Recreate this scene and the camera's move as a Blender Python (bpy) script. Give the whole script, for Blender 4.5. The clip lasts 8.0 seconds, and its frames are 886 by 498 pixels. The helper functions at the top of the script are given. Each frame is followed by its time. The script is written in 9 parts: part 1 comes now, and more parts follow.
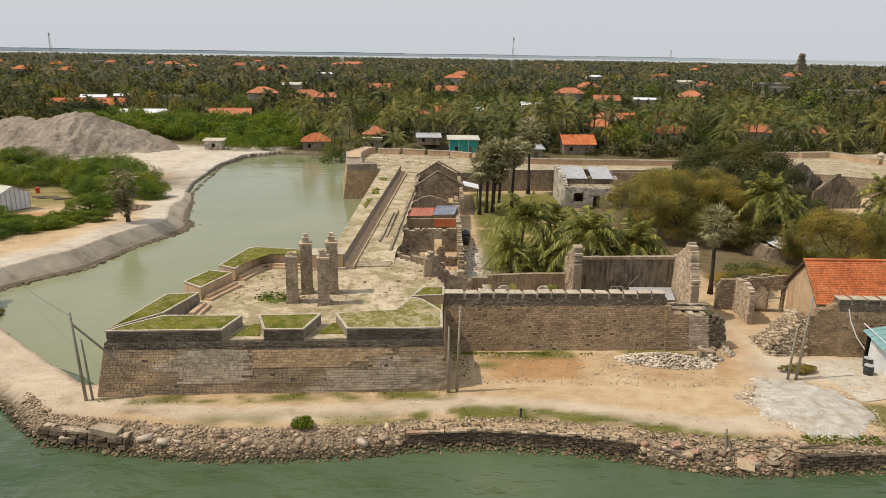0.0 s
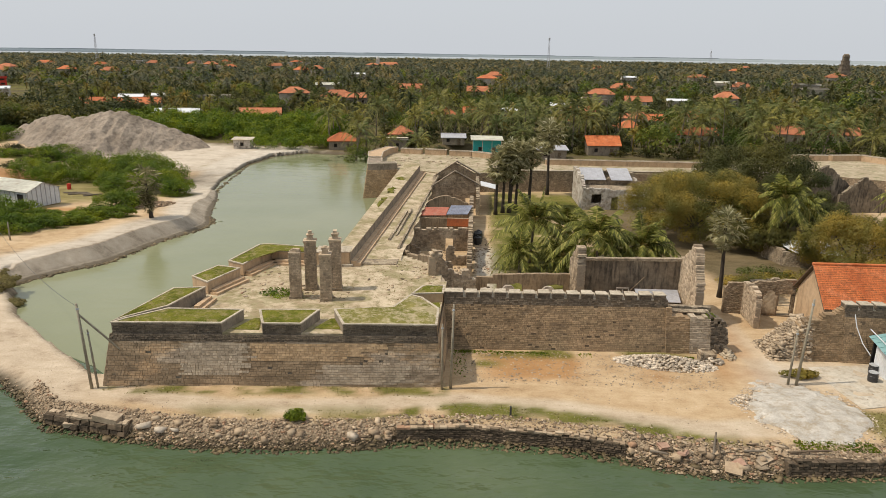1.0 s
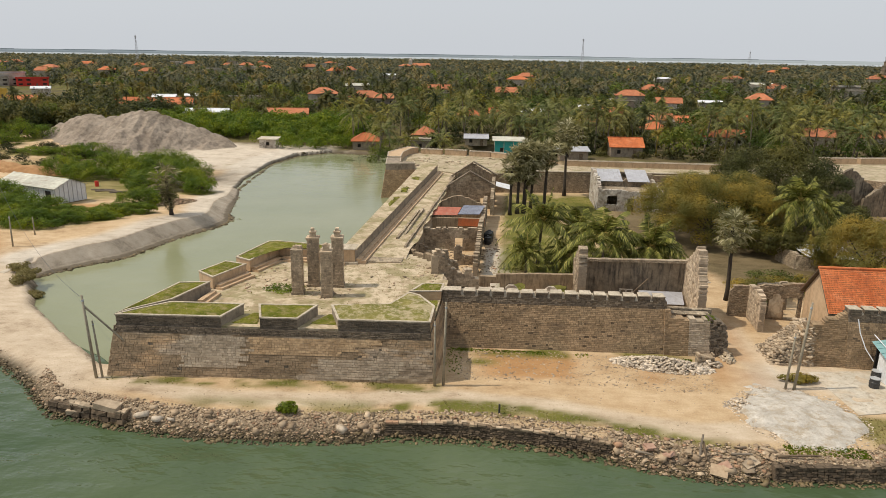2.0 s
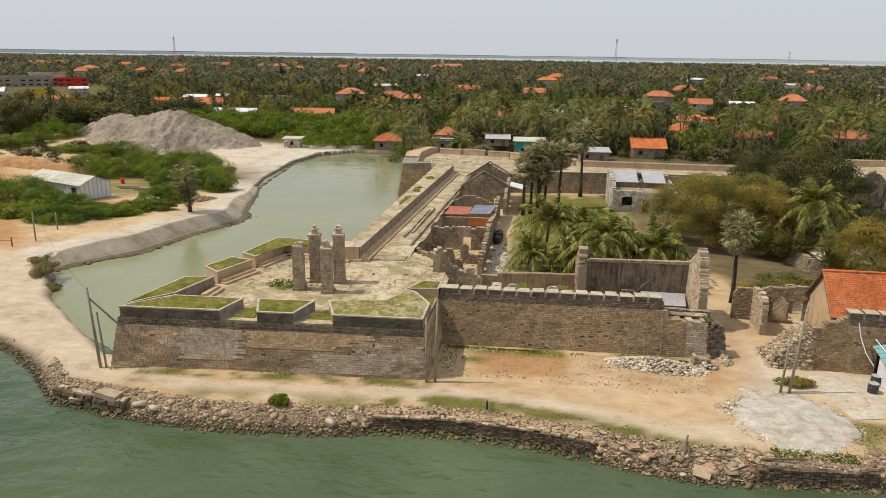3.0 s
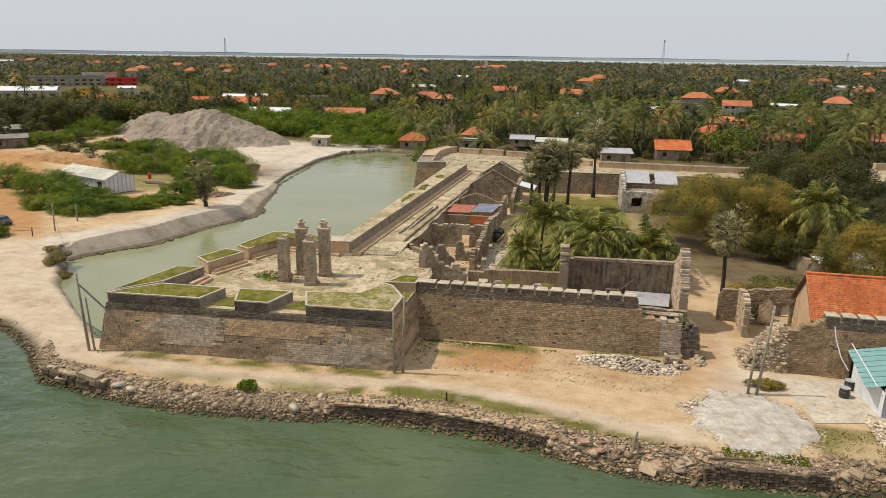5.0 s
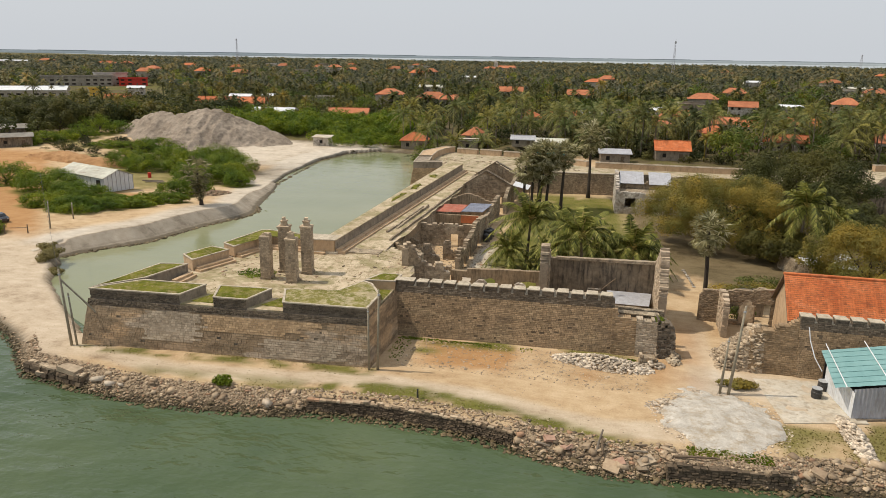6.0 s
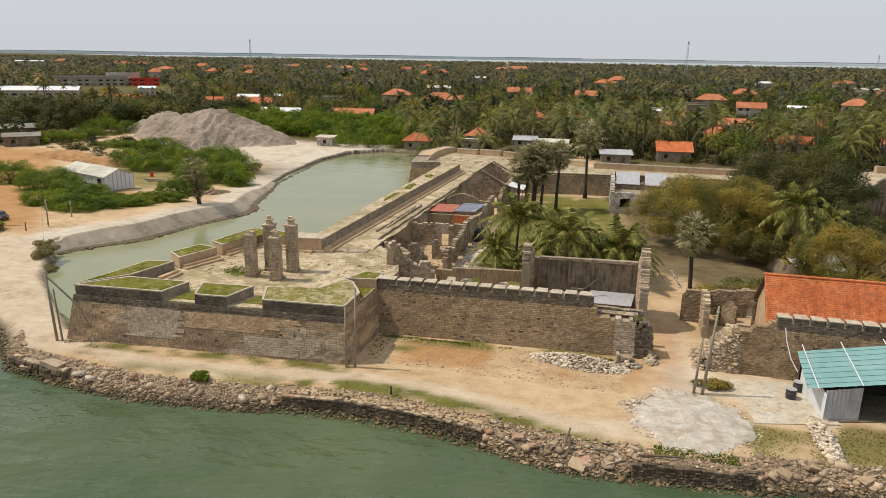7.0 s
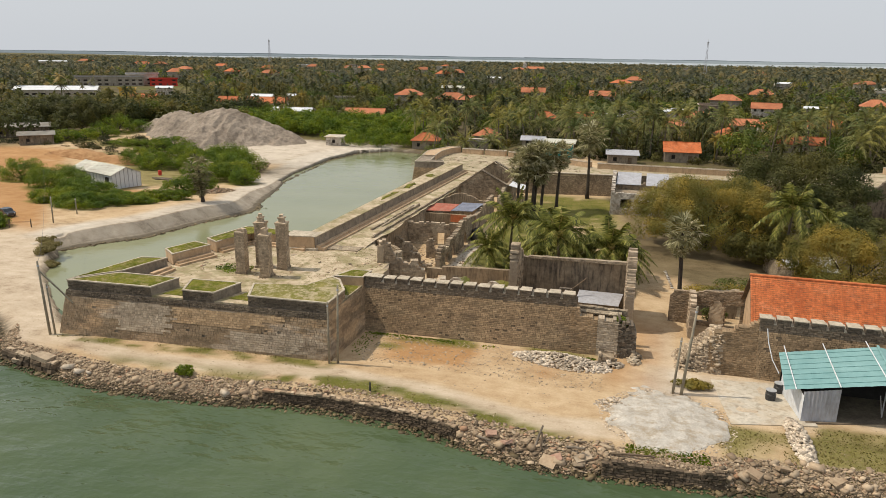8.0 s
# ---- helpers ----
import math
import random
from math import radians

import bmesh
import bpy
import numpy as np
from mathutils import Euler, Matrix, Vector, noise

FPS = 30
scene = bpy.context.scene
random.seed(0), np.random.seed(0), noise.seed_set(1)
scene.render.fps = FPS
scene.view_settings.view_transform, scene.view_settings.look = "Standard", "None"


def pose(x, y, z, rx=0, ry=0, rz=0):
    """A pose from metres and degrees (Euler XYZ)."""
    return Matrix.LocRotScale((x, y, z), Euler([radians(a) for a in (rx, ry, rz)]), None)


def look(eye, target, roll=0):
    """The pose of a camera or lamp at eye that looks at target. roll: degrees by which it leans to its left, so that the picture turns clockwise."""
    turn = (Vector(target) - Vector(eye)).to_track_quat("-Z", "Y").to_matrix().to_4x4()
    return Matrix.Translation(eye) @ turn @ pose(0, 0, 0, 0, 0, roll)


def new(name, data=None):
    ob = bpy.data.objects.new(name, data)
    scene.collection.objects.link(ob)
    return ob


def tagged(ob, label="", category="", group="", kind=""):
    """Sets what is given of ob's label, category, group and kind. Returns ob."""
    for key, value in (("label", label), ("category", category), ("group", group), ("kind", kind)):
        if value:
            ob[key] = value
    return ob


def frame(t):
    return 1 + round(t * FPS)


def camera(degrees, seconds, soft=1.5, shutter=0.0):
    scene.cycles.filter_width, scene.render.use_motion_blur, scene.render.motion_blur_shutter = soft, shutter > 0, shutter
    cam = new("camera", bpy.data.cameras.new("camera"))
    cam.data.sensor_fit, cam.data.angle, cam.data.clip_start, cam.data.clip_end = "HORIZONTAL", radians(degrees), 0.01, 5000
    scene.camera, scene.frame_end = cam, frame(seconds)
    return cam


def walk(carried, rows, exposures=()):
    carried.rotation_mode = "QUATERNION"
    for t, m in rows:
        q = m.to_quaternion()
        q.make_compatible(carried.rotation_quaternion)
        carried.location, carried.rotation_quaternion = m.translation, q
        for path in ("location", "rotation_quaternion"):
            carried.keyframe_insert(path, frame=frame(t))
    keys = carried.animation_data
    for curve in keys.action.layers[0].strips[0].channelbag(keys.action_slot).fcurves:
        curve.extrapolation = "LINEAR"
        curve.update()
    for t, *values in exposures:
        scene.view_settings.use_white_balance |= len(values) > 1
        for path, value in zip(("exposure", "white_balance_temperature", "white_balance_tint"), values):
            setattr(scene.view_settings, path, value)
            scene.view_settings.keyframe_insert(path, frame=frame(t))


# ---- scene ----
cam = camera(64.6, 8.0, soft=0.85)

PATH = [
    (0, (0.873, -0.173, 30.633), (0.885, 1.753, 30.091), 0.9),
    (0.5, (2.706, -0.56, 30.64), (2.67, 1.365, 30.098), 0.9),
    (1, (4.553, -0.869, 30.699), (4.466, 1.055, 30.157), 0.9),
    (1.5, (6.382, -1.14, 30.695), (6.25, 0.781, 30.154), 0.9),
    (3, (12.057, -1.749, 30.706), (11.786, 0.158, 30.166), 0.8),
    (3.5, (13.956, -1.87, 30.698), (13.653, 0.032, 30.158), 0.8),
    (4, (15.812, -1.937, 30.657), (15.479, -0.04, 30.117), 0.8),
    (4.5, (17.732, -1.949, 30.586), (17.362, -0.059, 30.047), 0.8),
    (6, (23.237, -1.711, 30.517), (22.808, 0.167, 29.98), 0.9),
    (6.5, (25.051, -1.601, 30.537), (24.607, 0.274, 30.001), 0.9),
    (7, (26.857, -1.401, 30.538), (26.392, 0.469, 30.002), 0.9),
    (7.5, (28.688, -1.28, 30.57), (28.203, 0.585, 30.034), 0.9),
    (8, (30.493, -1.034, 30.544), (29.978, 0.823, 30.008), 0.9),
]
walk(cam, [(t, look(eye, target, roll)) for t, eye, target, roll in PATH])


# ---------------------------------------------------------------- light
SUN_EL, SUN_AZ = 57.0, 187.0          # elevation; where the sun stands, degrees from +x towards +y
world = bpy.data.worlds.new("sky")
scene.world = world
world.use_nodes = True
wn, wl = world.node_tree.nodes, world.node_tree.links
sky = wn.new("ShaderNodeTexSky")
sky.sky_type, sky.sun_disc = "NISHITA", False
sky.sun_elevation, sky.sun_rotation = radians(SUN_EL), radians(90 - SUN_AZ)
sky.air_density, sky.dust_density, sky.ozone_density = 1.0, 4.0, 1.0
veil = wn.new("ShaderNodeMix")        # thin high cloud over the blue
veil.data_type = "RGBA"
veil.inputs[0].default_value = 0.85
veil.inputs[7].default_value = (7.45, 7.8, 8.25, 1)
wl.new(sky.outputs[0], veil.inputs[6])
wl.new(veil.outputs[2], wn["Background"].inputs[0])
wn["Background"].inputs[1].default_value = 0.1

sun = new("sun", bpy.data.lights.new("sun", "SUN"))
sun.data.energy, sun.data.angle, sun.data.color = 3.7, radians(0.8), (1.0, 0.89, 0.735)
ce, se, az = math.cos(radians(SUN_EL)), math.sin(radians(SUN_EL)), radians(SUN_AZ)
sun.matrix_world = look((ce * math.cos(az) * 300, ce * math.sin(az) * 300 + 100, se * 300), (0, 100, 0))
scene.view_settings.exposure = -0.13


# ---------------------------------------------------------------- materials
def ramp(nt, fac, stops):
    r = nt.nodes.new("ShaderNodeValToRGB")
    e = r.color_ramp.elements
    while len(e) < len(stops):
        e.new(0.5)
    for el, (p, c) in zip(e, stops):
        el.position, el.color = p, (*c, 1)
    nt.links.new(fac, r.inputs[0])
    return r.outputs[0]


def noise_tex(nt, vec, scale, detail=6, rough=0.6):
    n = nt.nodes.new("ShaderNodeTexNoise")
    n.inputs["Scale"].default_value, n.inputs["Detail"].default_value, n.inputs["Roughness"].default_value = scale, detail, rough
    nt.links.new(vec, n.inputs["Vector"])
    return n.outputs[0]


def mixc(nt, fac, a, b, mode="MIX"):
    m = nt.nodes.new("ShaderNodeMix")
    m.data_type, m.blend_type = "RGBA", mode
    for sock, val in ((m.inputs[0], fac), (m.inputs[6], a), (m.inputs[7], b)):
        if isinstance(val, bpy.types.NodeSocket):
            nt.links.new(val, sock)
        elif isinstance(val, tuple):
            sock.default_value = (*val, 1)
        else:
            sock.default_value = val
    return m.outputs[2]


def mathn(nt, op, a, b=0.0):
    m = nt.nodes.new("ShaderNodeMath")
    m.operation = op
    m.use_clamp = False
    for sock, val in ((m.inputs[0], a), (m.inputs[1], b)):
        if isinstance(val, bpy.types.NodeSocket):
            nt.links.new(val, sock)
        else:
            sock.default_value = val
    return m.outputs[0]


def start(name, rough=0.85):
    m = bpy.data.materials.new(name)
    m.use_nodes = True
    nt = m.node_tree
    b = nt.nodes["Principled BSDF"]
    b.inputs["Roughness"].default_value = rough
    geo = nt.nodes.new("ShaderNodeNewGeometry")
    return m, nt, b, geo


def bump(nt, b, height, strength, dist):
    n = nt.nodes.new("ShaderNodeBump")
    n.inputs["Strength"].default_value, n.inputs["Distance"].default_value = strength, dist
    nt.links.new(height, n.inputs["Height"])
    nt.links.new(n.outputs[0], b.inputs["Normal"])


def scaled(nt, vec, s):
    m = nt.nodes.new("ShaderNodeVectorMath")
    m.operation = "MULTIPLY"
    m.inputs[1].default_value = s
    nt.links.new(vec, m.inputs[0])
    return m.outputs[0]


def surf(name, lo, hi, scale=0.5, fine=6.0, rough=0.88, stain=None, stain_scale=(0.25, 0.25, 0.06), stain_amt=0.6, island=0.0, objvar=0.0, bumps=0.35, bdist=0.05, spec=0.25, cells=0.0, cell_scale=3.2, patches=(), tints=()):
    """Two tones at two scales, optional streaky stains, and a fine relief."""
    m, nt, b, geo = start(name, rough)
    pos = geo.outputs["Position"]
    big, small = noise_tex(nt, pos, scale, 5), noise_tex(nt, pos, fine, 4, 0.65)
    f = mathn(nt, "ADD", mathn(nt, "MULTIPLY", big, 0.6), mathn(nt, "MULTIPLY", small, 0.4))
    col = ramp(nt, f, [(0.33, lo), (0.67, hi)])
    for k, (tint, psc, lo_, hi_) in enumerate(patches):
        pn = noise_tex(nt, scaled(nt, pos, (psc[0], psc[0], psc[1])), 1.0, 4 + k, 0.62)
        col = mixc(nt, ramp(nt, pn, [(lo_, (0, 0, 0)), (hi_, (0.85,) * 3)]), col, mixc(nt, 0.35, tint, col))
    relief = small
    if cells:
        vo = nt.nodes.new("ShaderNodeTexVoronoi")
        vo.inputs["Scale"].default_value = cell_scale
        nt.links.new(scaled(nt, pos, (1, 1, 1.7)), vo.inputs["Vector"])
        cv = nt.nodes.new("ShaderNodeSeparateColor")
        nt.links.new(vo.outputs["Color"], cv.inputs[0])
        hv = nt.nodes.new("ShaderNodeHueSaturation")
        nt.links.new(mathn(nt, "ADD", mathn(nt, "MULTIPLY", cv.outputs[0], cells), 1 - cells / 2), hv.inputs["Value"])
        nt.links.new(col, hv.inputs["Color"])
        col = hv.outputs[0]
        edge = ramp(nt, vo.outputs["Distance"], [(0.25, (1, 1, 1)), (0.62, (0, 0, 0))])
        col = mixc(nt, mathn(nt, "MULTIPLY", mathn(nt, "SUBTRACT", 1.0, edge), 0.45 * cells), col, (0.05, 0.04, 0.03))
        relief = mathn(nt, "ADD", mathn(nt, "MULTIPLY", edge, 0.8), small)
    if stain:
        s = noise_tex(nt, scaled(nt, pos, stain_scale), 4.0, 6, 0.7)
        k = ramp(nt, s, [(0.48, (0, 0, 0)), (0.66, (stain_amt,) * 3)])
        col = mixc(nt, k, col, stain)
    for k, (tint, share) in enumerate(tints):
        pick = mathn(nt, "FRACT", mathn(nt, "MULTIPLY", geo.outputs["Random Per Island"], 7.31 + 5.7 * k))
        col = mixc(nt, mathn(nt, "MULTIPLY", mathn(nt, "LESS_THAN", pick, share), 0.8), col, tint)
    if island or objvar:
        if island:
            r = geo.outputs["Random Per Island"]
            amt = island
        else:
            oi = nt.nodes.new("ShaderNodeObjectInfo")
            r, amt = oi.outputs["Random"], objvar
        v = mathn(nt, "ADD", mathn(nt, "MULTIPLY", r, amt), 1 - amt / 2)
        hs = nt.nodes.new("ShaderNodeHueSaturation")
        nt.links.new(v, hs.inputs["Value"])
        nt.links.new(col, hs.inputs["Color"])
        col = hs.outputs[0]
    nt.links.new(col, b.inputs["Base Color"])
    b.inputs["Specular IOR Level"].default_value = spec
    if bumps:
        bump(nt, b, relief, bumps, bdist)
    return m


STONE = surf("masonry_stone", (0.225, 0.162, 0.10), (0.40, 0.30, 0.195), 0.4, 4.0, 0.92, (0.12, 0.088, 0.058), (0.09, 0.09, 0.4), 0.55, island=0.34, bumps=0.45, patches=(((0.52, 0.44, 0.345), (0.085, 0.26), 0.51, 0.55), ((0.60, 0.40, 0.225), (0.075, 0.22), 0.53, 0.57), ((0.16, 0.115, 0.075), (0.10, 0.3), 0.54, 0.63)))
STONE_PALE = surf("relaid_pale_stone", (0.30, 0.24, 0.17), (0.49, 0.41, 0.31), 0.5, 4.0, 0.92, (0.2, 0.155, 0.11), (0.2, 0.2, 0.4), 0.5, island=0.4, bumps=0.45)
STONE_OCHRE = surf("relaid_ochre_stone", (0.35, 0.235, 0.13), (0.55, 0.40, 0.245), 0.5, 4.0, 0.92, (0.2, 0.14, 0.09), (0.2, 0.2, 0.4), 0.5, island=0.4, bumps=0.45)
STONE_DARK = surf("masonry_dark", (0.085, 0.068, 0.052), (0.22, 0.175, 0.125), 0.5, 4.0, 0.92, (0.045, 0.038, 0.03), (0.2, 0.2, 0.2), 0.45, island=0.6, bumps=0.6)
STONE_CORE = surf("mortar", (0.22, 0.175, 0.125), (0.38, 0.31, 0.225), 0.3, 4.0, 0.95, bumps=0.6)
# dark joints; the tone also stands in for shade in missing-stone pits
MORTAR_SHADE = surf("dark_joints_pit_shade", (0.08, 0.06, 0.04), (0.19, 0.142, 0.094), 0.4, 4.0, 0.95, bumps=0.6)
STONE_SMALL = surf("curtain_stone", (0.205, 0.142, 0.082), (0.395, 0.282, 0.17), 0.45, 4.0, 0.92, (0.11, 0.082, 0.054), (0.25, 0.25, 0.4), 0.5, island=0.42, bumps=0.6, patches=(((0.36, 0.27, 0.165), (0.2, 0.45), 0.5, 0.66), ((0.13, 0.095, 0.065), (0.3, 0.6), 0.56, 0.68)))
RUIN = surf("ruined_plaster", (0.24, 0.185, 0.125), (0.50, 0.405, 0.285), 0.35, 2.6, 0.93, (0.075, 0.06, 0.048), (0.35, 0.35, 0.14), 0.6, bumps=0.9, bdist=0.1, cells=0.32, cell_scale=4.2, patches=(((0.56, 0.47, 0.34), (0.35, 0.4), 0.52, 0.62), ((0.12, 0.095, 0.07), (0.4, 0.5), 0.56, 0.68)))
RUIN_DARK = surf("blackened_plaster", (0.10, 0.08, 0.06), (0.33, 0.265, 0.185), 0.3, 1.8, 0.93, (0.035, 0.031, 0.028), (0.5, 0.5, 0.07), 0.85, bumps=0.5, patches=(((0.42, 0.35, 0.255), (0.22, 0.3), 0.53, 0.66), ((0.06, 0.05, 0.042), (0.35, 0.25), 0.54, 0.68)))
PILLAR = surf("pillar_brick", (0.31, 0.235, 0.155), (0.57, 0.45, 0.32), 0.8, 3.5, 0.93, (0.09, 0.075, 0.055), (0.4, 0.4, 0.25), 0.55, island=0.5, bumps=0.6)
BEIGE = surf("beige_plaster", (0.42, 0.29, 0.175), (0.58, 0.42, 0.27), 0.4, 3.0, 0.9, (0.22, 0.16, 0.1), (0.3, 0.3, 0.12), 0.5, bumps=0.25)
COPING = surf("lime_coping", (0.34, 0.285, 0.21), (0.58, 0.51, 0.40), 0.7, 3.0, 0.9, (0.19, 0.155, 0.11), (0.5, 0.5, 0.5), 0.65, bumps=0.3)
GREYCOAT = surf("grey_plaster", (0.19, 0.155, 0.115), (0.37, 0.305, 0.235), 0.6, 3.0, 0.9, (0.1, 0.083, 0.062), (0.3, 0.3, 0.15), 0.6, bumps=0.3)
WHITE = surf("whitewash", (0.36, 0.315, 0.26), (0.68, 0.635, 0.56), 0.7, 2.5, 0.85, (0.13, 0.105, 0.082), (0.3, 0.3, 0.22), 0.85, bumps=0.4, patches=(((0.30, 0.235, 0.17), (0.45, 0.5), 0.50, 0.58),))
TURF = surf("short_turf", (0.062, 0.082, 0.008), (0.225, 0.215, 0.034), 0.55, 4.5, 0.95, (0.34, 0.265, 0.14), (0.35, 0.35, 0.35), 0.6, bumps=1.0, bdist=0.25, spec=0.1, patches=(((0.30, 0.25, 0.10), (0.7, 0.7), 0.55, 0.66),))
TURF_THIN = surf("thin_turf", (0.10, 0.105, 0.018), (0.29, 0.25, 0.09), 0.55, 3.5, 0.95, (0.50, 0.42, 0.28), (0.35, 0.35, 0.35), 0.8, bumps=0.9, bdist=0.2, spec=0.1, patches=(((0.50, 0.41, 0.28), (0.42, 0.42), 0.52, 0.58), ((0.115, 0.13, 0.016), (0.5, 0.5), 0.55, 0.62)))
PAVED = surf("worn_lime_floor", (0.36, 0.28, 0.18), (0.62, 0.52, 0.38), 0.3, 1.6, 0.93, (0.17, 0.145, 0.055), (0.3, 0.3, 0.3), 0.8, bumps=0.7, bdist=0.15, patches=(((0.165, 0.155, 0.045), (0.26, 0.26), 0.51, 0.6), ((0.30, 0.225, 0.14), (0.7, 0.7), 0.52, 0.6)))
ROCK = surf("rubble_rock", (0.19, 0.138, 0.088), (0.46, 0.35, 0.235), 0.25, 3.0, 0.92, (0.27, 0.16, 0.095), (0.3, 0.3, 0.3), 0.3, island=0.55, bumps=0.6, tints=(((0.46, 0.36, 0.25), 0.25), ((0.33, 0.19, 0.115), 0.08), ((0.12, 0.09, 0.06), 0.14)))
RUBBLE = surf("pale_brown_rubble", (0.21, 0.16, 0.108), (0.50, 0.40, 0.285), 0.5, 3.0, 0.93, island=0.8, bumps=0.6)
ROCK_WET = surf("wet_rock", (0.06, 0.046, 0.026), (0.20, 0.15, 0.08), 0.4, 3.0, 0.6, island=0.8, bumps=0.6)
ROCK_PALE = surf("pale_rubble", (0.36, 0.29, 0.21), (0.66, 0.57, 0.46), 0.5, 3.0, 0.92, island=0.8, bumps=0.5)
QUAY = surf("quay_stone", (0.045, 0.034, 0.024), (0.20, 0.148, 0.098), 0.4, 3.0, 0.9, (0.035, 0.028, 0.02), (0.3, 0.3, 0.3), 0.6, island=0.5, bumps=0.6)
GRAVEL = surf("white_gravel", (0.36, 0.325, 0.275), (0.68, 0.64, 0.57), 0.9, 7.0, 0.95, (0.36, 0.29, 0.20), (0.25, 0.25, 0.25), 0.9, bumps=1.0, bdist=0.14, patches=(((0.40, 0.35, 0.28), (0.8, 0.8), 0.56, 0.66),))
MOUND = surf("dug_sand", (0.19, 0.152, 0.115), (0.44, 0.37, 0.295), 0.12, 0.9, 0.95, (0.15, 0.115, 0.085), (0.14, 0.14, 0.08), 0.5, bumps=1.0, bdist=0.9)
TILE_ORANGE = surf("clay_tile", (0.42, 0.105, 0.034), (0.66, 0.215, 0.08), 0.35, 5.0, 0.85, (0.25, 0.085, 0.04), (0.4, 0.4, 0.4), 0.6, island=0.3, bumps=0.3, patches=(((0.62, 0.24, 0.11), (0.5, 0.5), 0.54, 0.64), ((0.30, 0.10, 0.05), (0.9, 0.9), 0.58, 0.66)))
TILE_TOWN = surf("town_tile", (0.31, 0.105, 0.05), (0.52, 0.205, 0.10), 0.25, 2.5, 0.85, (0.2, 0.09, 0.055), (0.3, 0.3, 0.3), 0.6, objvar=0.35, bumps=0.2)
TILE_OLD = surf("weathered_tile", (0.30, 0.085, 0.035), (0.58, 0.19, 0.075), 0.2, 2.0, 0.85, (0.16, 0.08, 0.05), (0.2, 0.2, 0.2), 0.6, objvar=0.5, bumps=0.2)
WALL_PAINT = surf("house_paint", (0.27, 0.23, 0.18), (0.52, 0.47, 0.39), 0.3, 2.0, 0.85, (0.22, 0.19, 0.15), (0.3, 0.3, 0.1), 0.5, objvar=0.5, bumps=0.1)
SHEET = surf("white_metal_sheet", (0.58, 0.60, 0.62), (0.78, 0.80, 0.82), 0.3, 2.0, 0.5, (0.4, 0.36, 0.31), (0.3, 0.3, 0.3), 0.4, bumps=0.0, spec=0.5)
SHEET_OLD = surf("weathered_metal_sheet", (0.34, 0.33, 0.28), (0.60, 0.60, 0.50), 0.2, 2.0, 0.55, (0.22, 0.16, 0.11), (0.1, 0.4, 0.4), 0.6, objvar=0.4, bumps=0.0, spec=0.4)
SHEET_GREY = surf("grey_metal_sheet", (0.32, 0.32, 0.35), (0.48, 0.49, 0.52), 0.6, 2.0, 0.5, (0.22, 0.2, 0.18), (0.6, 0.6, 0.1), 0.5, bumps=0.0, spec=0.5)
TEAL_SHEET = surf("teal_metal_sheet", (0.14, 0.285, 0.285), (0.225, 0.39, 0.385), 0.35, 2.0, 0.5, (0.16, 0.28, 0.27), (0.1, 0.5, 0.5), 0.5, bumps=0.0, spec=0.5)
ROOF_DULL = surf("dull_sheet_roof", (0.12, 0.115, 0.10), (0.30, 0.28, 0.24), 0.3, 2.0, 0.7, (0.14, 0.09, 0.06), (0.2, 0.2, 0.4), 0.6, bumps=0.1)
TEAL_PAINT = surf("teal_paint", (0.02, 0.22, 0.22), (0.04, 0.33, 0.32), 0.4, 2.0, 0.7, bumps=0.1)
RED_TARP = surf("red_roofing", (0.27, 0.075, 0.045), (0.46, 0.15, 0.095), 0.6, 3.0, 0.75, (0.34, 0.22, 0.16), (0.5, 0.5, 0.5), 0.6, bumps=0.15)
BLUE_TARP = surf("blue_roofing", (0.12, 0.135, 0.185), (0.27, 0.29, 0.355), 0.7, 3.0, 0.7, (0.10, 0.09, 0.09), (0.8, 0.3, 0.5), 0.6, bumps=0.15)
RED_PAINT = surf("red_paint", (0.45, 0.03, 0.02), (0.6, 0.06, 0.04), 0.4, 2.0, 0.6, bumps=0.0)
YELLOW_PAINT = surf("yellow_paint", (0.55, 0.33, 0.05), (0.7, 0.45, 0.1), 0.4, 2.0, 0.7, bumps=0.0)
CONCRETE = surf("concrete_slab", (0.40, 0.36, 0.29), (0.62, 0.565, 0.47), 0.4, 3.0, 0.9, (0.25, 0.2, 0.145), (0.3, 0.3, 0.3), 0.6, bumps=0.3, patches=(((0.47, 0.37, 0.25), (0.33, 0.33), 0.48, 0.6),))
POLE = surf("concrete_pole", (0.19, 0.165, 0.12), (0.34, 0.30, 0.225), 1.0, 4.0, 0.85, bumps=0.2)
WOOD_OLD = surf("old_timber", (0.08, 0.055, 0.035), (0.2, 0.15, 0.1), 2.0, 8.0, 0.85, bumps=0.3)
TRUNK = surf("palm_trunk", (0.10, 0.08, 0.06), (0.24, 0.2, 0.155), 1.0, 6.0, 0.9, bumps=0.5)
TRUNK_DARK = surf("palmyra_trunk", (0.028, 0.022, 0.017), (0.085, 0.07, 0.055), 1.0, 6.0, 0.9, bumps=0.5)
# near-black that stands in for the shade of unlit interiors
DARK = surf("unlit_interior", (0.012, 0.011, 0.01), (0.03, 0.027, 0.024), 1.0, 3.0, 0.9, bumps=0.0)
METAL_DARK = surf("black_metal", (0.015, 0.015, 0.016), (0.05, 0.05, 0.052), 1.5, 6.0, 0.45, bumps=0.05, spec=0.5)
STEEL = surf("galvanised_steel", (0.30, 0.31, 0.32), (0.45, 0.46, 0.47), 1.0, 6.0, 0.5, bumps=0.05, spec=0.5)
CARPAINT = surf("car_paint", (0.03, 0.034, 0.042), (0.05, 0.055, 0.065), 1.0, 5.0, 0.25, bumps=0.0, spec=0.6)
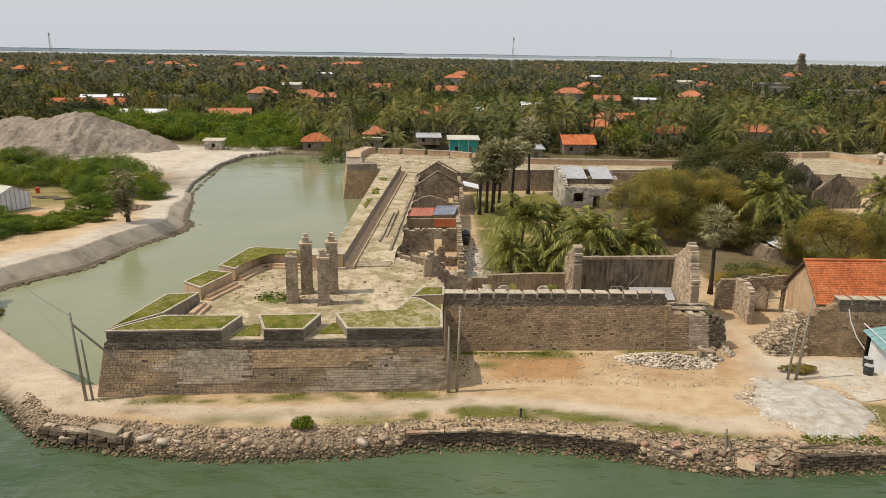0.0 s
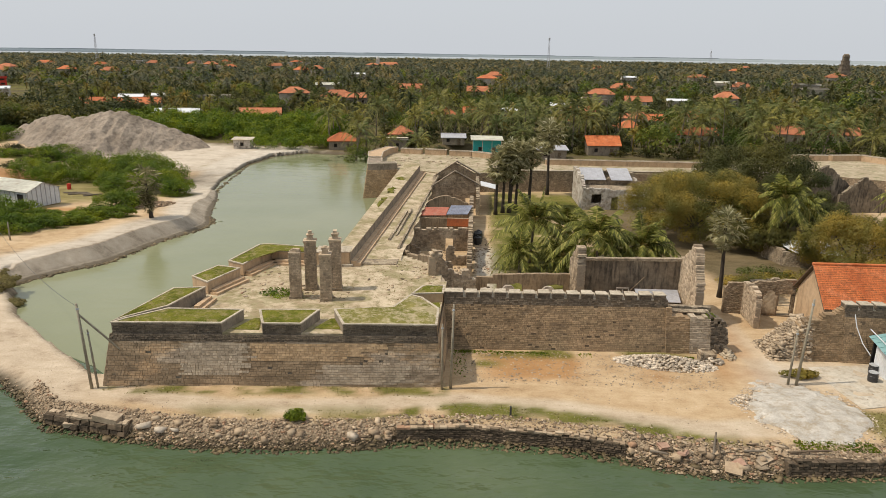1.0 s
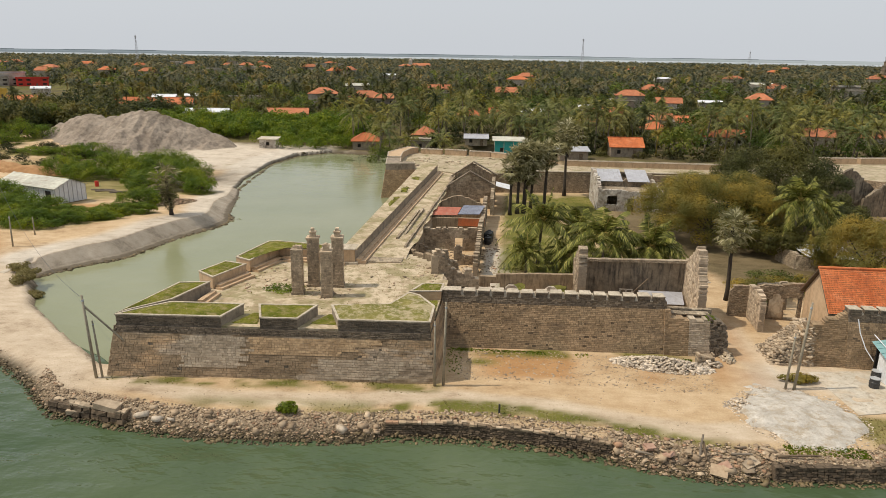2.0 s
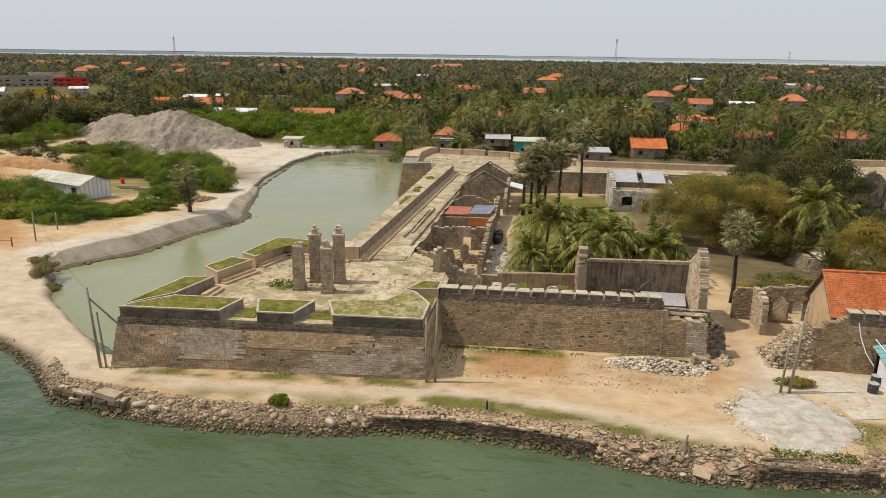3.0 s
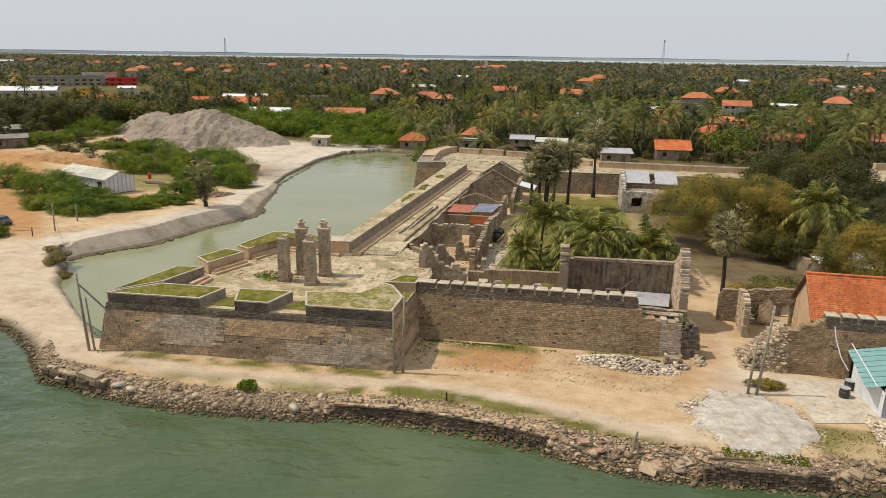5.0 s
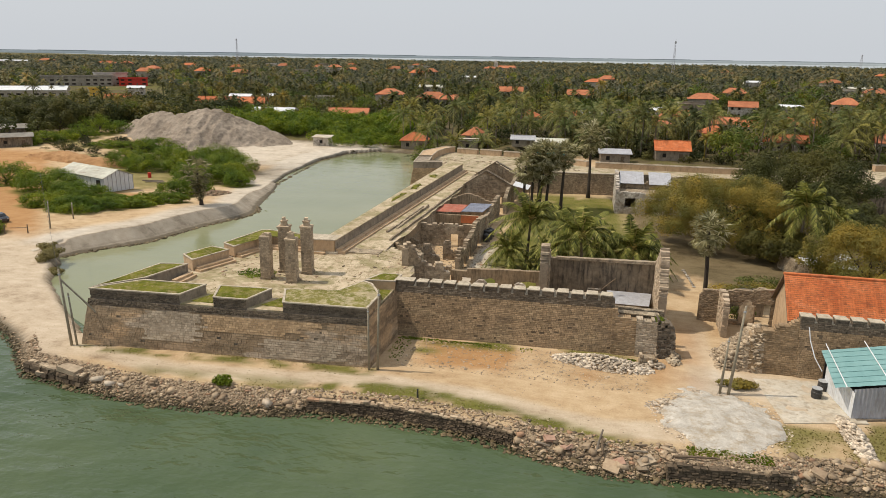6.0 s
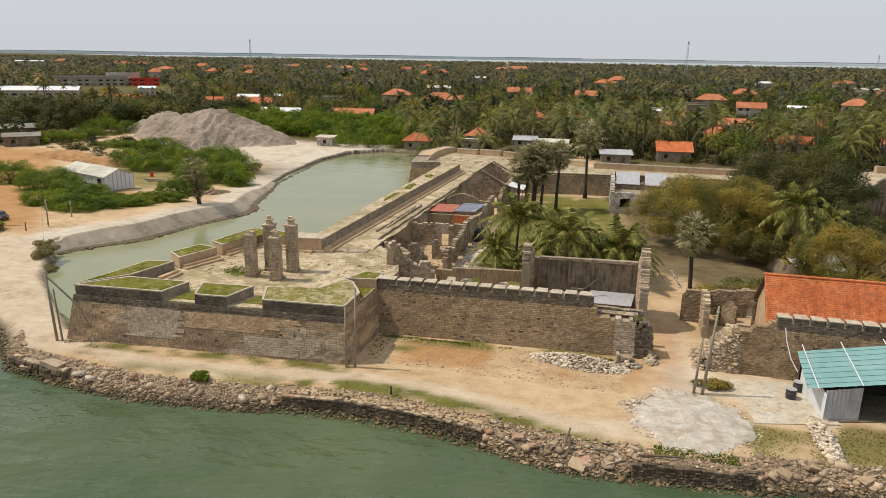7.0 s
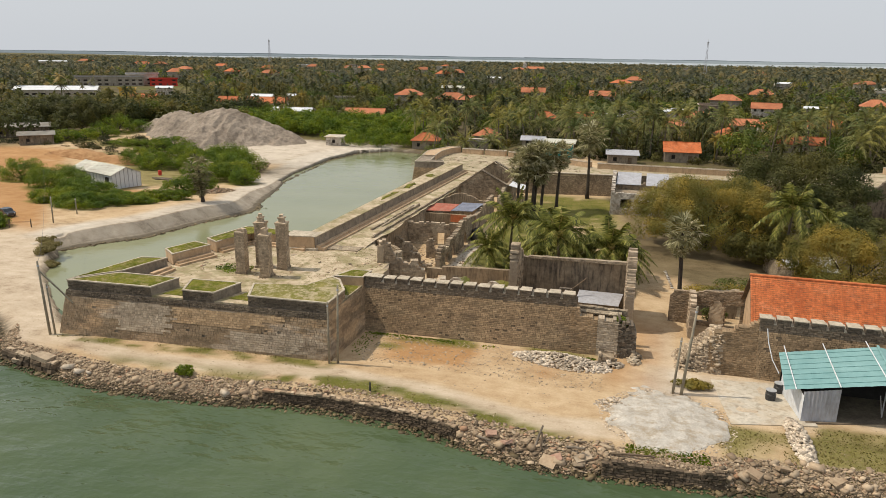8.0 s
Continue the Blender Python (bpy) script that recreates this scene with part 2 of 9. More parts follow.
GLASS = surf("car_glass", (0.012, 0.015, 0.018), (0.02, 0.024, 0.028), 1.0, 5.0, 0.08, bumps=0.0, spec=0.6)


def leafmat(name, lo, hi, tip=None, island=0.7, trans=0.42, wide=None, single=False):
    """Leaves in three tones, mixed by place, by leaf and, in woods, by plant."""
    m, nt, b, geo = start(name, 0.6)
    pos = geo.outputs["Position"]
    big = noise_tex(nt, pos, 0.35, 4)
    f = mathn(nt, "ADD", mathn(nt, "MULTIPLY", big, 0.55), mathn(nt, "MULTIPLY", geo.outputs["Random Per Island"], 0.45 * island / 0.7))
    col = ramp(nt, f, [(0.25, lo), (0.62, hi), (0.8, tip or hi)])
    if wide:
        w = ramp(nt, noise_tex(nt, scaled(nt, pos, (1, 1, 0.1)), wide, 2, 0.5), [(0.36, (0.62, 0.74, 0.74)), (0.5, (1, 1, 1)), (0.64, (1.5, 1.28, 0.95))])
        col = mixc(nt, 1.0, col, w, "MULTIPLY")
    if single:
        at = nt.nodes.new("ShaderNodeAttribute")
        at.attribute_name = "plant"
        col = mixc(nt, 1.0, col, ramp(nt, at.outputs["Fac"], [(0.0, (0.60, 0.64, 0.62)), (0.45, (1.0, 0.97, 0.95)), (0.8, (1.42, 1.24, 1.0)), (1.0, (1.8, 1.5, 1.1))]), "MULTIPLY")
    nt.links.new(col, b.inputs["Base Color"])
    b.inputs["Specular IOR Level"].default_value = 0.25
    tr = nt.nodes.new("ShaderNodeBsdfTranslucent")
    nt.links.new(col, tr.inputs[0])
    mx = nt.nodes.new("ShaderNodeMixShader")
    mx.inputs[0].default_value = trans
    nt.links.new(b.outputs[0], mx.inputs[1])
    nt.links.new(tr.outputs[0], mx.inputs[2])
    nt.links.new(mx.outputs[0], nt.nodes["Material Output"].inputs[0])
    return m


COCO_LEAF = leafmat("coconut_leaf", (0.042, 0.055, 0.010), (0.235, 0.24, 0.045), (0.56, 0.5, 0.16), 0.7, 0.3)
PALM_RIB = leafmat("palm_rib", (0.40, 0.31, 0.10), (0.62, 0.5, 0.19), (0.68, 0.6, 0.32), 0.5)
GROVE_LEAF = leafmat("grove_palm_leaf", (0.066, 0.074, 0.026), (0.222, 0.218, 0.082), (0.40, 0.36, 0.18), 0.3, wide=0.06, single=True)
# paler greyed leaf tones: distance haze mixed into the colour
COCO_HAZED = leafmat("hazed_palm_leaf", (0.09, 0.097, 0.06), (0.215, 0.212, 0.13), (0.31, 0.29, 0.19), 0.25, wide=0.02, single=True)
PALMYRA_LEAF = leafmat("palmyra_leaf", (0.10, 0.095, 0.036), (0.37, 0.34, 0.17), (0.78, 0.74, 0.54), 0.7)
BUSH_OLIVE = leafmat("olive_scrub_leaf", (0.19, 0.165, 0.036), (0.42, 0.35, 0.09), (0.52, 0.43, 0.13), 0.12, wide=0.3)
TREE_DARK = leafmat("dark_tree_leaf", (0.055, 0.064, 0.02), (0.165, 0.172, 0.052), (0.26, 0.245, 0.09), 0.25, wide=0.07, single=True)
BUSH_GREEN = leafmat("bright_scrub_leaf", (0.07, 0.115, 0.008), (0.31, 0.385, 0.026), (0.45, 0.52, 0.06), 0.22, wide=0.15)
WEED_DRY = leafmat("dry_weed_leaf", (0.13, 0.115, 0.03), (0.27, 0.225, 0.085), (0.4, 0.32, 0.15))
WEED = leafmat("weed_leaf", (0.06, 0.08, 0.014), (0.15, 0.17, 0.04), (0.28, 0.25, 0.11))


def water_mat(name, lo, hi, wave, strength, rough):
    m, nt, b, geo = start(name, rough)
    pos = geo.outputs["Position"]
    f = noise_tex(nt, pos, 0.03, 4)
    nt.links.new(ramp(nt, f, [(0.35, lo), (0.65, hi)]), b.inputs["Base Color"])
    b.inputs["IOR"].default_value = 1.33
    b.inputs["Specular IOR Level"].default_value = 0.4
    a = noise_tex(nt, scaled(nt, pos, (0.6, 1.0, 1.0)), wave, 4, 0.56)
    c = noise_tex(nt, scaled(nt, pos, (0.5, 1.0, 1.0)), wave * 0.3, 4, 0.55)
    h = mathn(nt, "ADD", a, mathn(nt, "MULTIPLY", c, 2.4))
    bump(nt, b, h, strength, 0.9)
    return m


SEA_MAT = water_mat("sea_water", (0.050, 0.080, 0.038), (0.094, 0.122, 0.062), 0.3, 0.65, 0.06)
MOAT_MAT = water_mat("moat_water", (0.190, 0.207, 0.112), (0.235, 0.246, 0.145), 0.8, 0.05, 0.10)
# pale base stands in for sky reflected at grazing angles
FAR_WATER = water_mat("sky_paled_water", (0.30, 0.34, 0.35), (0.36, 0.395, 0.405), 0.01, 0.0, 0.4)


# ---------------------------------------------------------------- mesh tools
def empty(name, label, category, at=(0, 0, 0), rz=0.0, group="", kind=""):
    e = new(name)
    e.empty_display_size = 0.3
    e.matrix_basis = pose(*at, 0, 0, rz)
    return tagged(e, label, category, group, kind)


class Mesh:
    """Collects vertices and faces."""

    def __init__(self):
        self.v, self.f = [], []

    def add(self, verts, faces):
        n = len(self.v)
        self.v += [tuple(p) for p in verts]
        self.f += [tuple(i + n for i in f) for f in faces]
        return self

    def box(self, x0, y0, z0, x1, y1, z1, jit=0.0, rng=random):
        p = [(x, y, z) for z in (z0, z1) for x, y in ((x0, y0), (x1, y0), (x1, y1), (x0, y1))]
        if jit:
            p = [tuple(c + rng.uniform(-jit, jit) for c in q) for q in p]
        return self.add(p, [(3, 2, 1, 0), (4, 5, 6, 7), (0, 1, 5, 4), (1, 2, 6, 5), (2, 3, 7, 6), (3, 0, 4, 7)])

    def obox(self, m, sx, sy, sz):
        """A box round the origin of the matrix m, standing on it."""
        p = [m @ Vector((x, y, z)) for z in (0, sz) for x, y in ((-sx / 2, -sy / 2), (sx / 2, -sy / 2), (sx / 2, sy / 2), (-sx / 2, sy / 2))]
        return self.add(p, [(3, 2, 1, 0), (4, 5, 6, 7), (0, 1, 5, 4), (1, 2, 6, 5), (2, 3, 7, 6), (3, 0, 4, 7)])

    def prism(self, low, high):
        """Joins two rings of points of equal number, and caps them."""
        n = len(low)
        return self.add(list(low) + list(high), [tuple(range(n - 1, -1, -1)), tuple(range(n, 2 * n))] + [(i, (i + 1) % n, n + (i + 1) % n, n + i) for i in range(n)])

    def tube(self, pts, radii, sides=8):
        rings = []
        for i, p in enumerate(pts):
            a, b = Vector(pts[max(0, i - 1)]), Vector(pts[min(len(pts) - 1, i + 1)])
            d = (b - a).normalized()
            u = d.orthogonal().normalized() if abs(d.z) < 0.99 else Vector((1, 0, 0))
            w = d.cross(u)
            rings.append([Vector(p) + radii[i] * (u * math.cos(k * math.tau / sides) + w * math.sin(k * math.tau / sides)) for k in range(sides)])
        n = len(self.v)
        self.v += [tuple(q) for r in rings for q in r]
        for i in range(len(pts) - 1):
            for k in range(sides):
                k2 = (k + 1) % sides
                self.f.append((n + i * sides + k, n + i * sides + k2, n + (i + 1) * sides + k2, n + (i + 1) * sides + k))
        self.f.append(tuple(n + k for k in range(sides - 1, -1, -1)))
        self.f.append(tuple(n + (len(pts) - 1) * sides + k for k in range(sides)))
        return self

    def blocks(self, a, b, c, d, bw, bh, proud=0.05, gap=0.02, seed=1, rag=0.3, miss=0.0):
        """Courses of stones over the face a (bottom left), b (bottom right), c (top right), d (top left)."""
        rng = random.Random(seed)
        a, b, c, d = map(Vector, (a, b, c, d))
        out = (b - a).cross(d - a).normalized()
        wid, hei = ((b - a).length + (c - d).length) / 2, ((d - a).length + (c - b).length) / 2
        rows = max(1, round(hei / bh))
        for r in range(rows):
            v0, v1 = r / rows + gap / hei / 2, (r + 1) / rows - gap / hei / 2
            u = -rng.random() * bw
            while u < wid:
                w = bw * rng.uniform(1 - rag, 1 + rag)
                u0, u1 = max(0, u + gap / 2) / wid, min(wid, u + w - gap / 2) / wid
                u += w
                if u1 - u0 < 0.04 / wid or rng.random() < miss:
                    continue
                k = proud * rng.uniform(0.35, 1.3)
                q = [(a.lerp(b, s)).lerp(d.lerp(c, s), t) for s, t in ((u0, v0), (u1, v0), (u1, v1), (u0, v1))]
                f = [p + out * (k + rng.uniform(-0.3, 0.3) * proud) for p in q]
                mid = sum(f, Vector()) / 4
                f = [p.lerp(mid, 0.06) for p in f]
                self.add(q + f, [(4, 5, 6, 7), (0, 1, 5, 4), (1, 2, 6, 5), (2, 3, 7, 6), (3, 0, 4, 7)])
        return self

    def data(self, name):
        me = bpy.data.meshes.new(name)
        me.from_pydata(self.v, [], self.f)
        return me


def part(name, src, mat, parent=None, label="", smooth=False):
    """Links a Mesh (or mesh data) as one object under a thing or a part."""
    me = src.data(name) if isinstance(src, Mesh) else src
    if not me.materials:
        me.materials.append(mat)
    if smooth:
        me.polygons.foreach_set("use_smooth", [True] * len(me.polygons))
    ob = new(name, me)
    if parent:
        ob.parent = parent
    return tagged(ob, label)


def np_mesh(name, verts, faces):
    """Mesh data from an (n, 3) array and an (m, 3 or 4) array."""
    me = bpy.data.meshes.new(name)
    k = faces.shape[1]
    me.vertices.add(len(verts))
    me.vertices.foreach_set("co", np.ascontiguousarray(verts, dtype=np.float32).ravel())
    me.loops.add(faces.size)
    me.loops.foreach_set("vertex_index", np.ascontiguousarray(faces, dtype=np.int32).ravel())
    me.polygons.add(len(faces))
    me.polygons.foreach_set("loop_start", np.arange(0, faces.size, k, dtype=np.int32))
    me.update(calc_edges=True)
    return me


def vnoise(x, y, s, seed=0):
    """Smooth value noise on arrays, 0 to 1, cells of s metres."""
    x, y = np.asarray(x, float) / s + seed * 17.3, np.asarray(y, float) / s - seed * 9.1
    i, j = np.floor(x).astype(np.int64), np.floor(y).astype(np.int64)
    u, v = x - i, y - j
    u, v = u * u * (3 - 2 * u), v * v * (3 - 2 * v)

    def h(a, b):
        n = (a * 374761393 + b * 668265263 + seed * 974711) & 0x7FFFFFFF
        n = ((n ^ (n >> 13)) * 1274126177) & 0x7FFFFFFF
        return ((n ^ (n >> 16)) & 0xFFFF) / 65535.0
    return (h(i, j) * (1 - u) + h(i + 1, j) * u) * (1 - v) + (h(i, j + 1) * (1 - u) + h(i + 1, j + 1) * u) * v


def fbm(x, y, s, seed=0, octaves=4):
    return sum(vnoise(x, y, s / 2 ** k, seed + k) * 0.5 ** k for k in range(octaves)) / sum(0.5 ** k for k in range(octaves))


def sstep(a, b, x):
    t = np.clip((np.asarray(x, float) - a) / (b - a), 0, 1)
    return t * t * (3 - 2 * t)


def ring_distance(px, py, poly):
    """Signed distance to a closed polygon, positive inside."""
    best, inside = np.full(px.shape, 1e9), np.zeros(px.shape, bool)
    for (x0, y0), (x1, y1) in zip(poly, poly[1:] + poly[:1]):
        dx, dy = x1 - x0, y1 - y0
        t = np.clip(((px - x0) * dx + (py - y0) * dy) / (dx * dx + dy * dy), 0, 1)
        best = np.minimum(best, np.hypot(px - x0 - t * dx, py - y0 - t * dy))
        if y0 != y1:
            inside ^= ((y0 > py) != (y1 > py)) & (px < dx * (py - y0) / dy + x0)
    return np.where(inside, best, -best)


# ---------------------------------------------------------------- ground and water
WATER = -1.3
SHORE = [(-400, 130), (-150, 92), (-90, 76), (-60, 67), (-45, 61.5), (-38.3, 57), (-32.3, 51.7), (-25.3, 50.4), (-18, 49.4), (-11.4, 49.6), (-4.6, 50.4), (-1, 51.3), (5, 51.7), (12, 51.2), (16.5, 50.3), (22, 48.8), (25, 48.3), (30, 48.6), (37, 49.2), (45, 50.4), (60, 51.5), (150, 56), (500, 40)]
MOAT = [(-58.5, 88.4), (-55.8, 93.5), (-51, 99.5), (-48.6, 112.5), (-45, 121), (-44.8, 126), (-47.2, 131), (-51, 145), (-54.8, 156), (-57.5, 169), (-59.5, 195), (-57, 211), (-49, 220), (-36, 219), (-20, 221), (6, 225), (6, 160), (-9, 150), (-9, 90), (-24, 80), (-27.5, 66), (-31.5, 61.5), (-34.5, 64), (-44.4, 72.5), (-50.5, 77.8), (-54.2, 82.8)]


# scrub bushes on the far bank: x, y, half widths, height, leaves
SCRUB = [(-92.0, 122.5, 6.6, 4.2, 4.8, 9000), (-80, 117.5, 5.4, 3.2, 3.4, 5000), (-73, 108.5, 4.6, 3.0, 2.4, 4000), (-67, 115, 4.6, 2.0, 1.7, 3600), (-61.6, 121, 3.4, 1.8, 1.7, 2600), (-73, 117.6, 3.0, 1.6, 1.5, 2200), (-63, 134, 2.8, 2.2, 2.8, 2600), (-104, 166, 5.6, 3.6, 4.6, 5000), (-96, 160, 4.6, 3.4, 4.4, 4500), (-92, 169, 6.4, 4.4, 5.8, 6500), (-84, 163, 5.4, 4.2, 5.4, 6000), (-80, 173, 6.2, 4.4, 5.6, 6000)]
SCRUB += [(-72.5, 165, 5.4, 4.4, 5.4, 6000), (-88, 180, 6.5, 3.6, 3.6, 4500), (-65.5, 151, 4.2, 3.6, 4.6, 5000), (-60.5, 146.5, 3.2, 3.0, 3.4, 3200), (-70.5, 157, 4.4, 3.6, 4.8, 4500), (-77, 152, 4.0, 3.0, 3.6, 3600), (-108.5, 129, 4.6, 3.6, 4.8, 5000), (-75.5, 91.6, 2.0, 1.6, 2.2, 1800), (-69.5, 111.8, 3.8, 2.2, 1.9, 2600), (-64.6, 118.3, 3.2, 2.0, 1.8, 2200), (-77.5, 112.6, 4.2, 2.6, 2.8, 3200), (-83, 110.5, 3.6, 2.4, 2.4, 2600), (-113, 190, 5.0, 2.6, 1.8, 2600), (-127, 188, 6, 3, 2.0, 2600)]
SCRUB += [(-64.8, 128.7, 4.0, 3.0, 3.2, 3600), (-71.4, 146.7, 4.4, 3.4, 4.0, 4200), (-77.4, 161.0, 4.8, 3.4, 3.6, 4200), (-151.9, 181.8, 4.6, 2.6, 2.8, 2600), (-150.9, 188.1, 5.4, 3.0, 3.4, 3000), (-147.4, 192.5, 5.2, 3.0, 3.2, 3000), (-146.3, 199.3, 5.0, 3.4, 4.2, 3200), (-148.0, 209.0, 5.6, 4.4, 6.2, 4200), (-115.5, 186.6, 5.0, 3.0, 3.4, 3000), (-115.2, 195.3, 5.4, 3.0, 3.0, 3000), (-144.7, 215.8, 5.0, 3.6, 4.0, 3000)]


def height(x, y):
    x, y = np.asarray(x, float), np.asarray(y, float)
    base = 1.0 * sstep(76, 102, y) + 0.9 * sstep(140, 230, y) - 0.3 * sstep(-28, -42, x) * sstep(90, 75, y)
    base = base - np.interp(y, [118, 165, 236, 262], [0, 2.0, 2.1, 0]) * sstep(-6, -16, x) * sstep(-140, -100, x)
    base = base + (fbm(x, y, 6.0, 3) - 0.5) * 0.28 + (vnoise(x, y, 1.3, 5) - 0.5) * 0.06
    fort = sstep(-24, -14, x) * sstep(125, 105, x) * sstep(64, 72, y) * sstep(190, 175, y)
    base = base * (1 - 0.35 * fort)
    sx, sy = np.array([p[0] for p in SHORE], float), np.array([p[1] for p in SHORE], float)
    d = (y - np.interp(x, sx, sy)) * 0.93 + (vnoise(x, y, 2.2, 8) - 0.5) * 0.7
    width = 2.5 - 1.3 * sstep(-4, 0, x) * sstep(19, 15, x) - 1.1 * sstep(29, 31, x) * sstep(40, 38, x) - 1.2 * sstep(-23, -26, x) * sstep(-34, -31, x)
    q1, q2, q3 = sstep(-2.2, -1.4, x) * sstep(18.0, 17.2, x), sstep(29.2, 30.0, x) * sstep(39.6, 38.8, x), sstep(-24.0, -25.0, x) * sstep(-33.2, -32.2, x)
    d = d - 0.85 * q1 - 0.45 * q2 - 0.65 * q3
    width = width * (1 - q1 - q2 - q3) + 0.6 * (q1 + q2 + q3)
    f = sstep(-0.35, 1.05, d / width)
    low = WATER - 0.25 - 0.35 * np.clip(-d, 0, 6)
    h = np.where(d < width, low * (1 - f) + base * f, base)
    m = ring_distance(x, y, MOAT) + (vnoise(x, y, 3.0, 12) - 0.5) * 0.16 + (vnoise(x, y, 0.9, 13) - 0.5) * 0.22
    bank = 3.6 * sstep(84, 92, y) * sstep(150, 135, y) + 1.5 * sstep(130, 150, y) + 1.5 * sstep(90, 80, y)
    rill = (vnoise(x * 1.0, y * 1.0, 0.9, 41) - 0.5) * 0.1 + (fbm(x, y, 3.5, 43) - 0.5) * 0.14
    bank = bank + 0.3 * sstep(86, 92, y) * sstep(156, 150, y) * sstep(-30, -40, x)
    g = np.clip(1 + m / np.maximum(bank, 0.5), 0, 1)
    foot_ = np.clip(0.75 - 0.9 / np.maximum(bank, 1.2), 0.2, 0.7)
    g = np.where(g < foot_, g / foot_ * 0.86, 0.86 + (g - foot_) / (1 - foot_) * 0.16)
    g = np.clip(g + np.where(g > 0.001, 0.1, 0) + rill * np.clip(g * 4, 0, 1) * (1 - g), 0, 1)
    h = np.where(m > -bank, np.where(m > 0, WATER - 0.25 - 0.3 * np.clip(m, 0, 5), base * (1 - g) + (WATER - 0.25) * g), h)
    coast = 2350 + 250 * (fbm(x, x * 0 + 7, 700.0, 4) - 0.5) + 900 * sstep(-1750, -2600, x)
    return np.where(y > coast, -6.0, h)


def spread(parts):
    out = [parts[0][0]]
    for a, b, s in parts:
        n = max(1, round((b - a) / s))
        out += [a + (b - a) * k / n for k in range(1, n + 1)]
    return np.array(out)


gx = spread([(-4500, -1500, 300), (-1500, -400, 60), (-400, -160, 12), (-160, -66, 2.0), (-66, -40, 0.5), (-40, 62, 0.8), (62, 140, 2.0), (140, 400, 12), (400, 1500, 60), (1500, 4500, 300)])
gy = spread([(-60, 30, 10), (30, 46, 2), (46, 74, 0.5), (74, 86, 0.8), (86, 132, 0.42), (132, 140, 0.8), (140, 225, 1.3), (225, 240, 2.5), (240, 500, 12), (500, 1500, 50), (1500, 4600, 120)])
X, Y = np.meshgrid(gx, gy)
Z = height(X, Y)
nx, ny = len(gx), len(gy)
idx = np.arange(nx * ny).reshape(ny, nx)
ground_me = np_mesh("ground", np.stack([X, Y, Z], -1).reshape(-1, 3), np.stack([idx[:-1, :-1], idx[:-1, 1:], idx[1:, 1:], idx[1:, :-1]], -1).reshape(-1, 4))

# what grows or lies where
n1, n2 = fbm(X, Y, 5.0, 21), fbm(X, Y, 1.6, 31)
shore_y = np.interp(X, [p[0] for p in SHORE], [p[1] for p in SHORE])
moat_d = ring_distance(X, Y, MOAT)
verge = sstep(1.6, 2.2, Y - shore_y) * sstep(5.0, 3.4, Y - shore_y - 1.2 * n1) * sstep(-22, -18, X)
foot = sstep(-31, -28, X) * sstep(3, 2, X) * sstep(1.4, 0.4, np.abs(Y - (57.9 + (X + 14) * 0.062)))
foot2 = sstep(3, 4, X) * sstep(30, 24, X) * sstep(2.2, 0.6, np.abs(Y - 68.4)) + sstep(3, 4, X) * sstep(9, 6, X) * sstep(1.2, 0.3, np.abs(Y - 65.3))
court = sstep(6.5, 8.5, X) * sstep(31, 26, X + 4 * (n1 - 0.5)) * sstep(85, 88, Y) * sstep(156, 150, Y) * (1 - 0.9 * sstep(29, 32, X) * sstep(46, 42, X) * sstep(104, 96, Y))
path = sstep(2.0, 0.8, np.abs(X - (27 - (Y - 100) * 0.28))) * sstep(84, 90, Y) * sstep(135, 125, Y)
lane = sstep(1.0, -3.0, X + 71 + (Y - 98) * 0.85 + 3 * (n1 - 0.5)) * sstep(88, 96, Y)
leftgreen = np.zeros_like(X)
for bx, by, brx, bry, bh, bn in SCRUB:
    leftgreen = np.maximum(leftgreen, sstep(1.45, 1.05, np.hypot((X - bx) / brx, (Y - by) / bry) + 0.5 * (n1 - 0.5)))
far = sstep(216, 228, Y + 8 * n1) * sstep(-52, -46, X) + sstep(228, 240, Y + 8 * n1) * sstep(-46, -52, X) + sstep(-150, -165, X) * sstep(160, 175, Y) + sstep(20, 24, X) * sstep(180, 190, Y)
rightgrass = sstep(38.4, 39.4, X) * sstep(51.6, 52.6, Y) * sstep(58.6, 57.4, Y - 2.2 * sstep(46.5, 48, X))
heap_edge = sstep(31, 33, X) * sstep(38, 35, X) * sstep(1.0, 0.3, np.abs(Y - 51.6))
grass = np.clip(sstep(2.5, 2.9, Y - shore_y) * sstep(4.9, 4.1, Y - shore_y - 0.8 * n2) * sstep(-7, -4, X) * sstep(23, 19, X) * sstep(0.32, 0.56, n2) * 0.68 + verge * sstep(0.5, 0.68, n1) * 0.6 + sstep(1.9, 2.4, Y - shore_y) * sstep(4.2, 3.2, Y - shore_y - n2) * sstep(-4, 0, X) * sstep(31, 24, X) * sstep(0.36, 0.58, n2) * 0.7 + foot * sstep(0.35, 0.55, n2) + foot2 * sstep(0.4, 0.55, n1) + court * sstep(0.12, 0.36, n1) * (1 - path) + leftgreen * sstep(0.25, 0.45, n1) + 0.75 * sstep(-63, -68, X) * (1 - lane) * sstep(103, 112, Y) * sstep(200, 188, Y) * sstep(9.0, 12.0, -moat_d) * sstep(0.42, 0.6, fbm(X, Y, 9.0, 77)) + far * 0.35 * sstep(0.45, 0.6, n1) + rightgrass * sstep(0.15, 0.4, n1) * 0.85 + heap_edge, 0, 1)
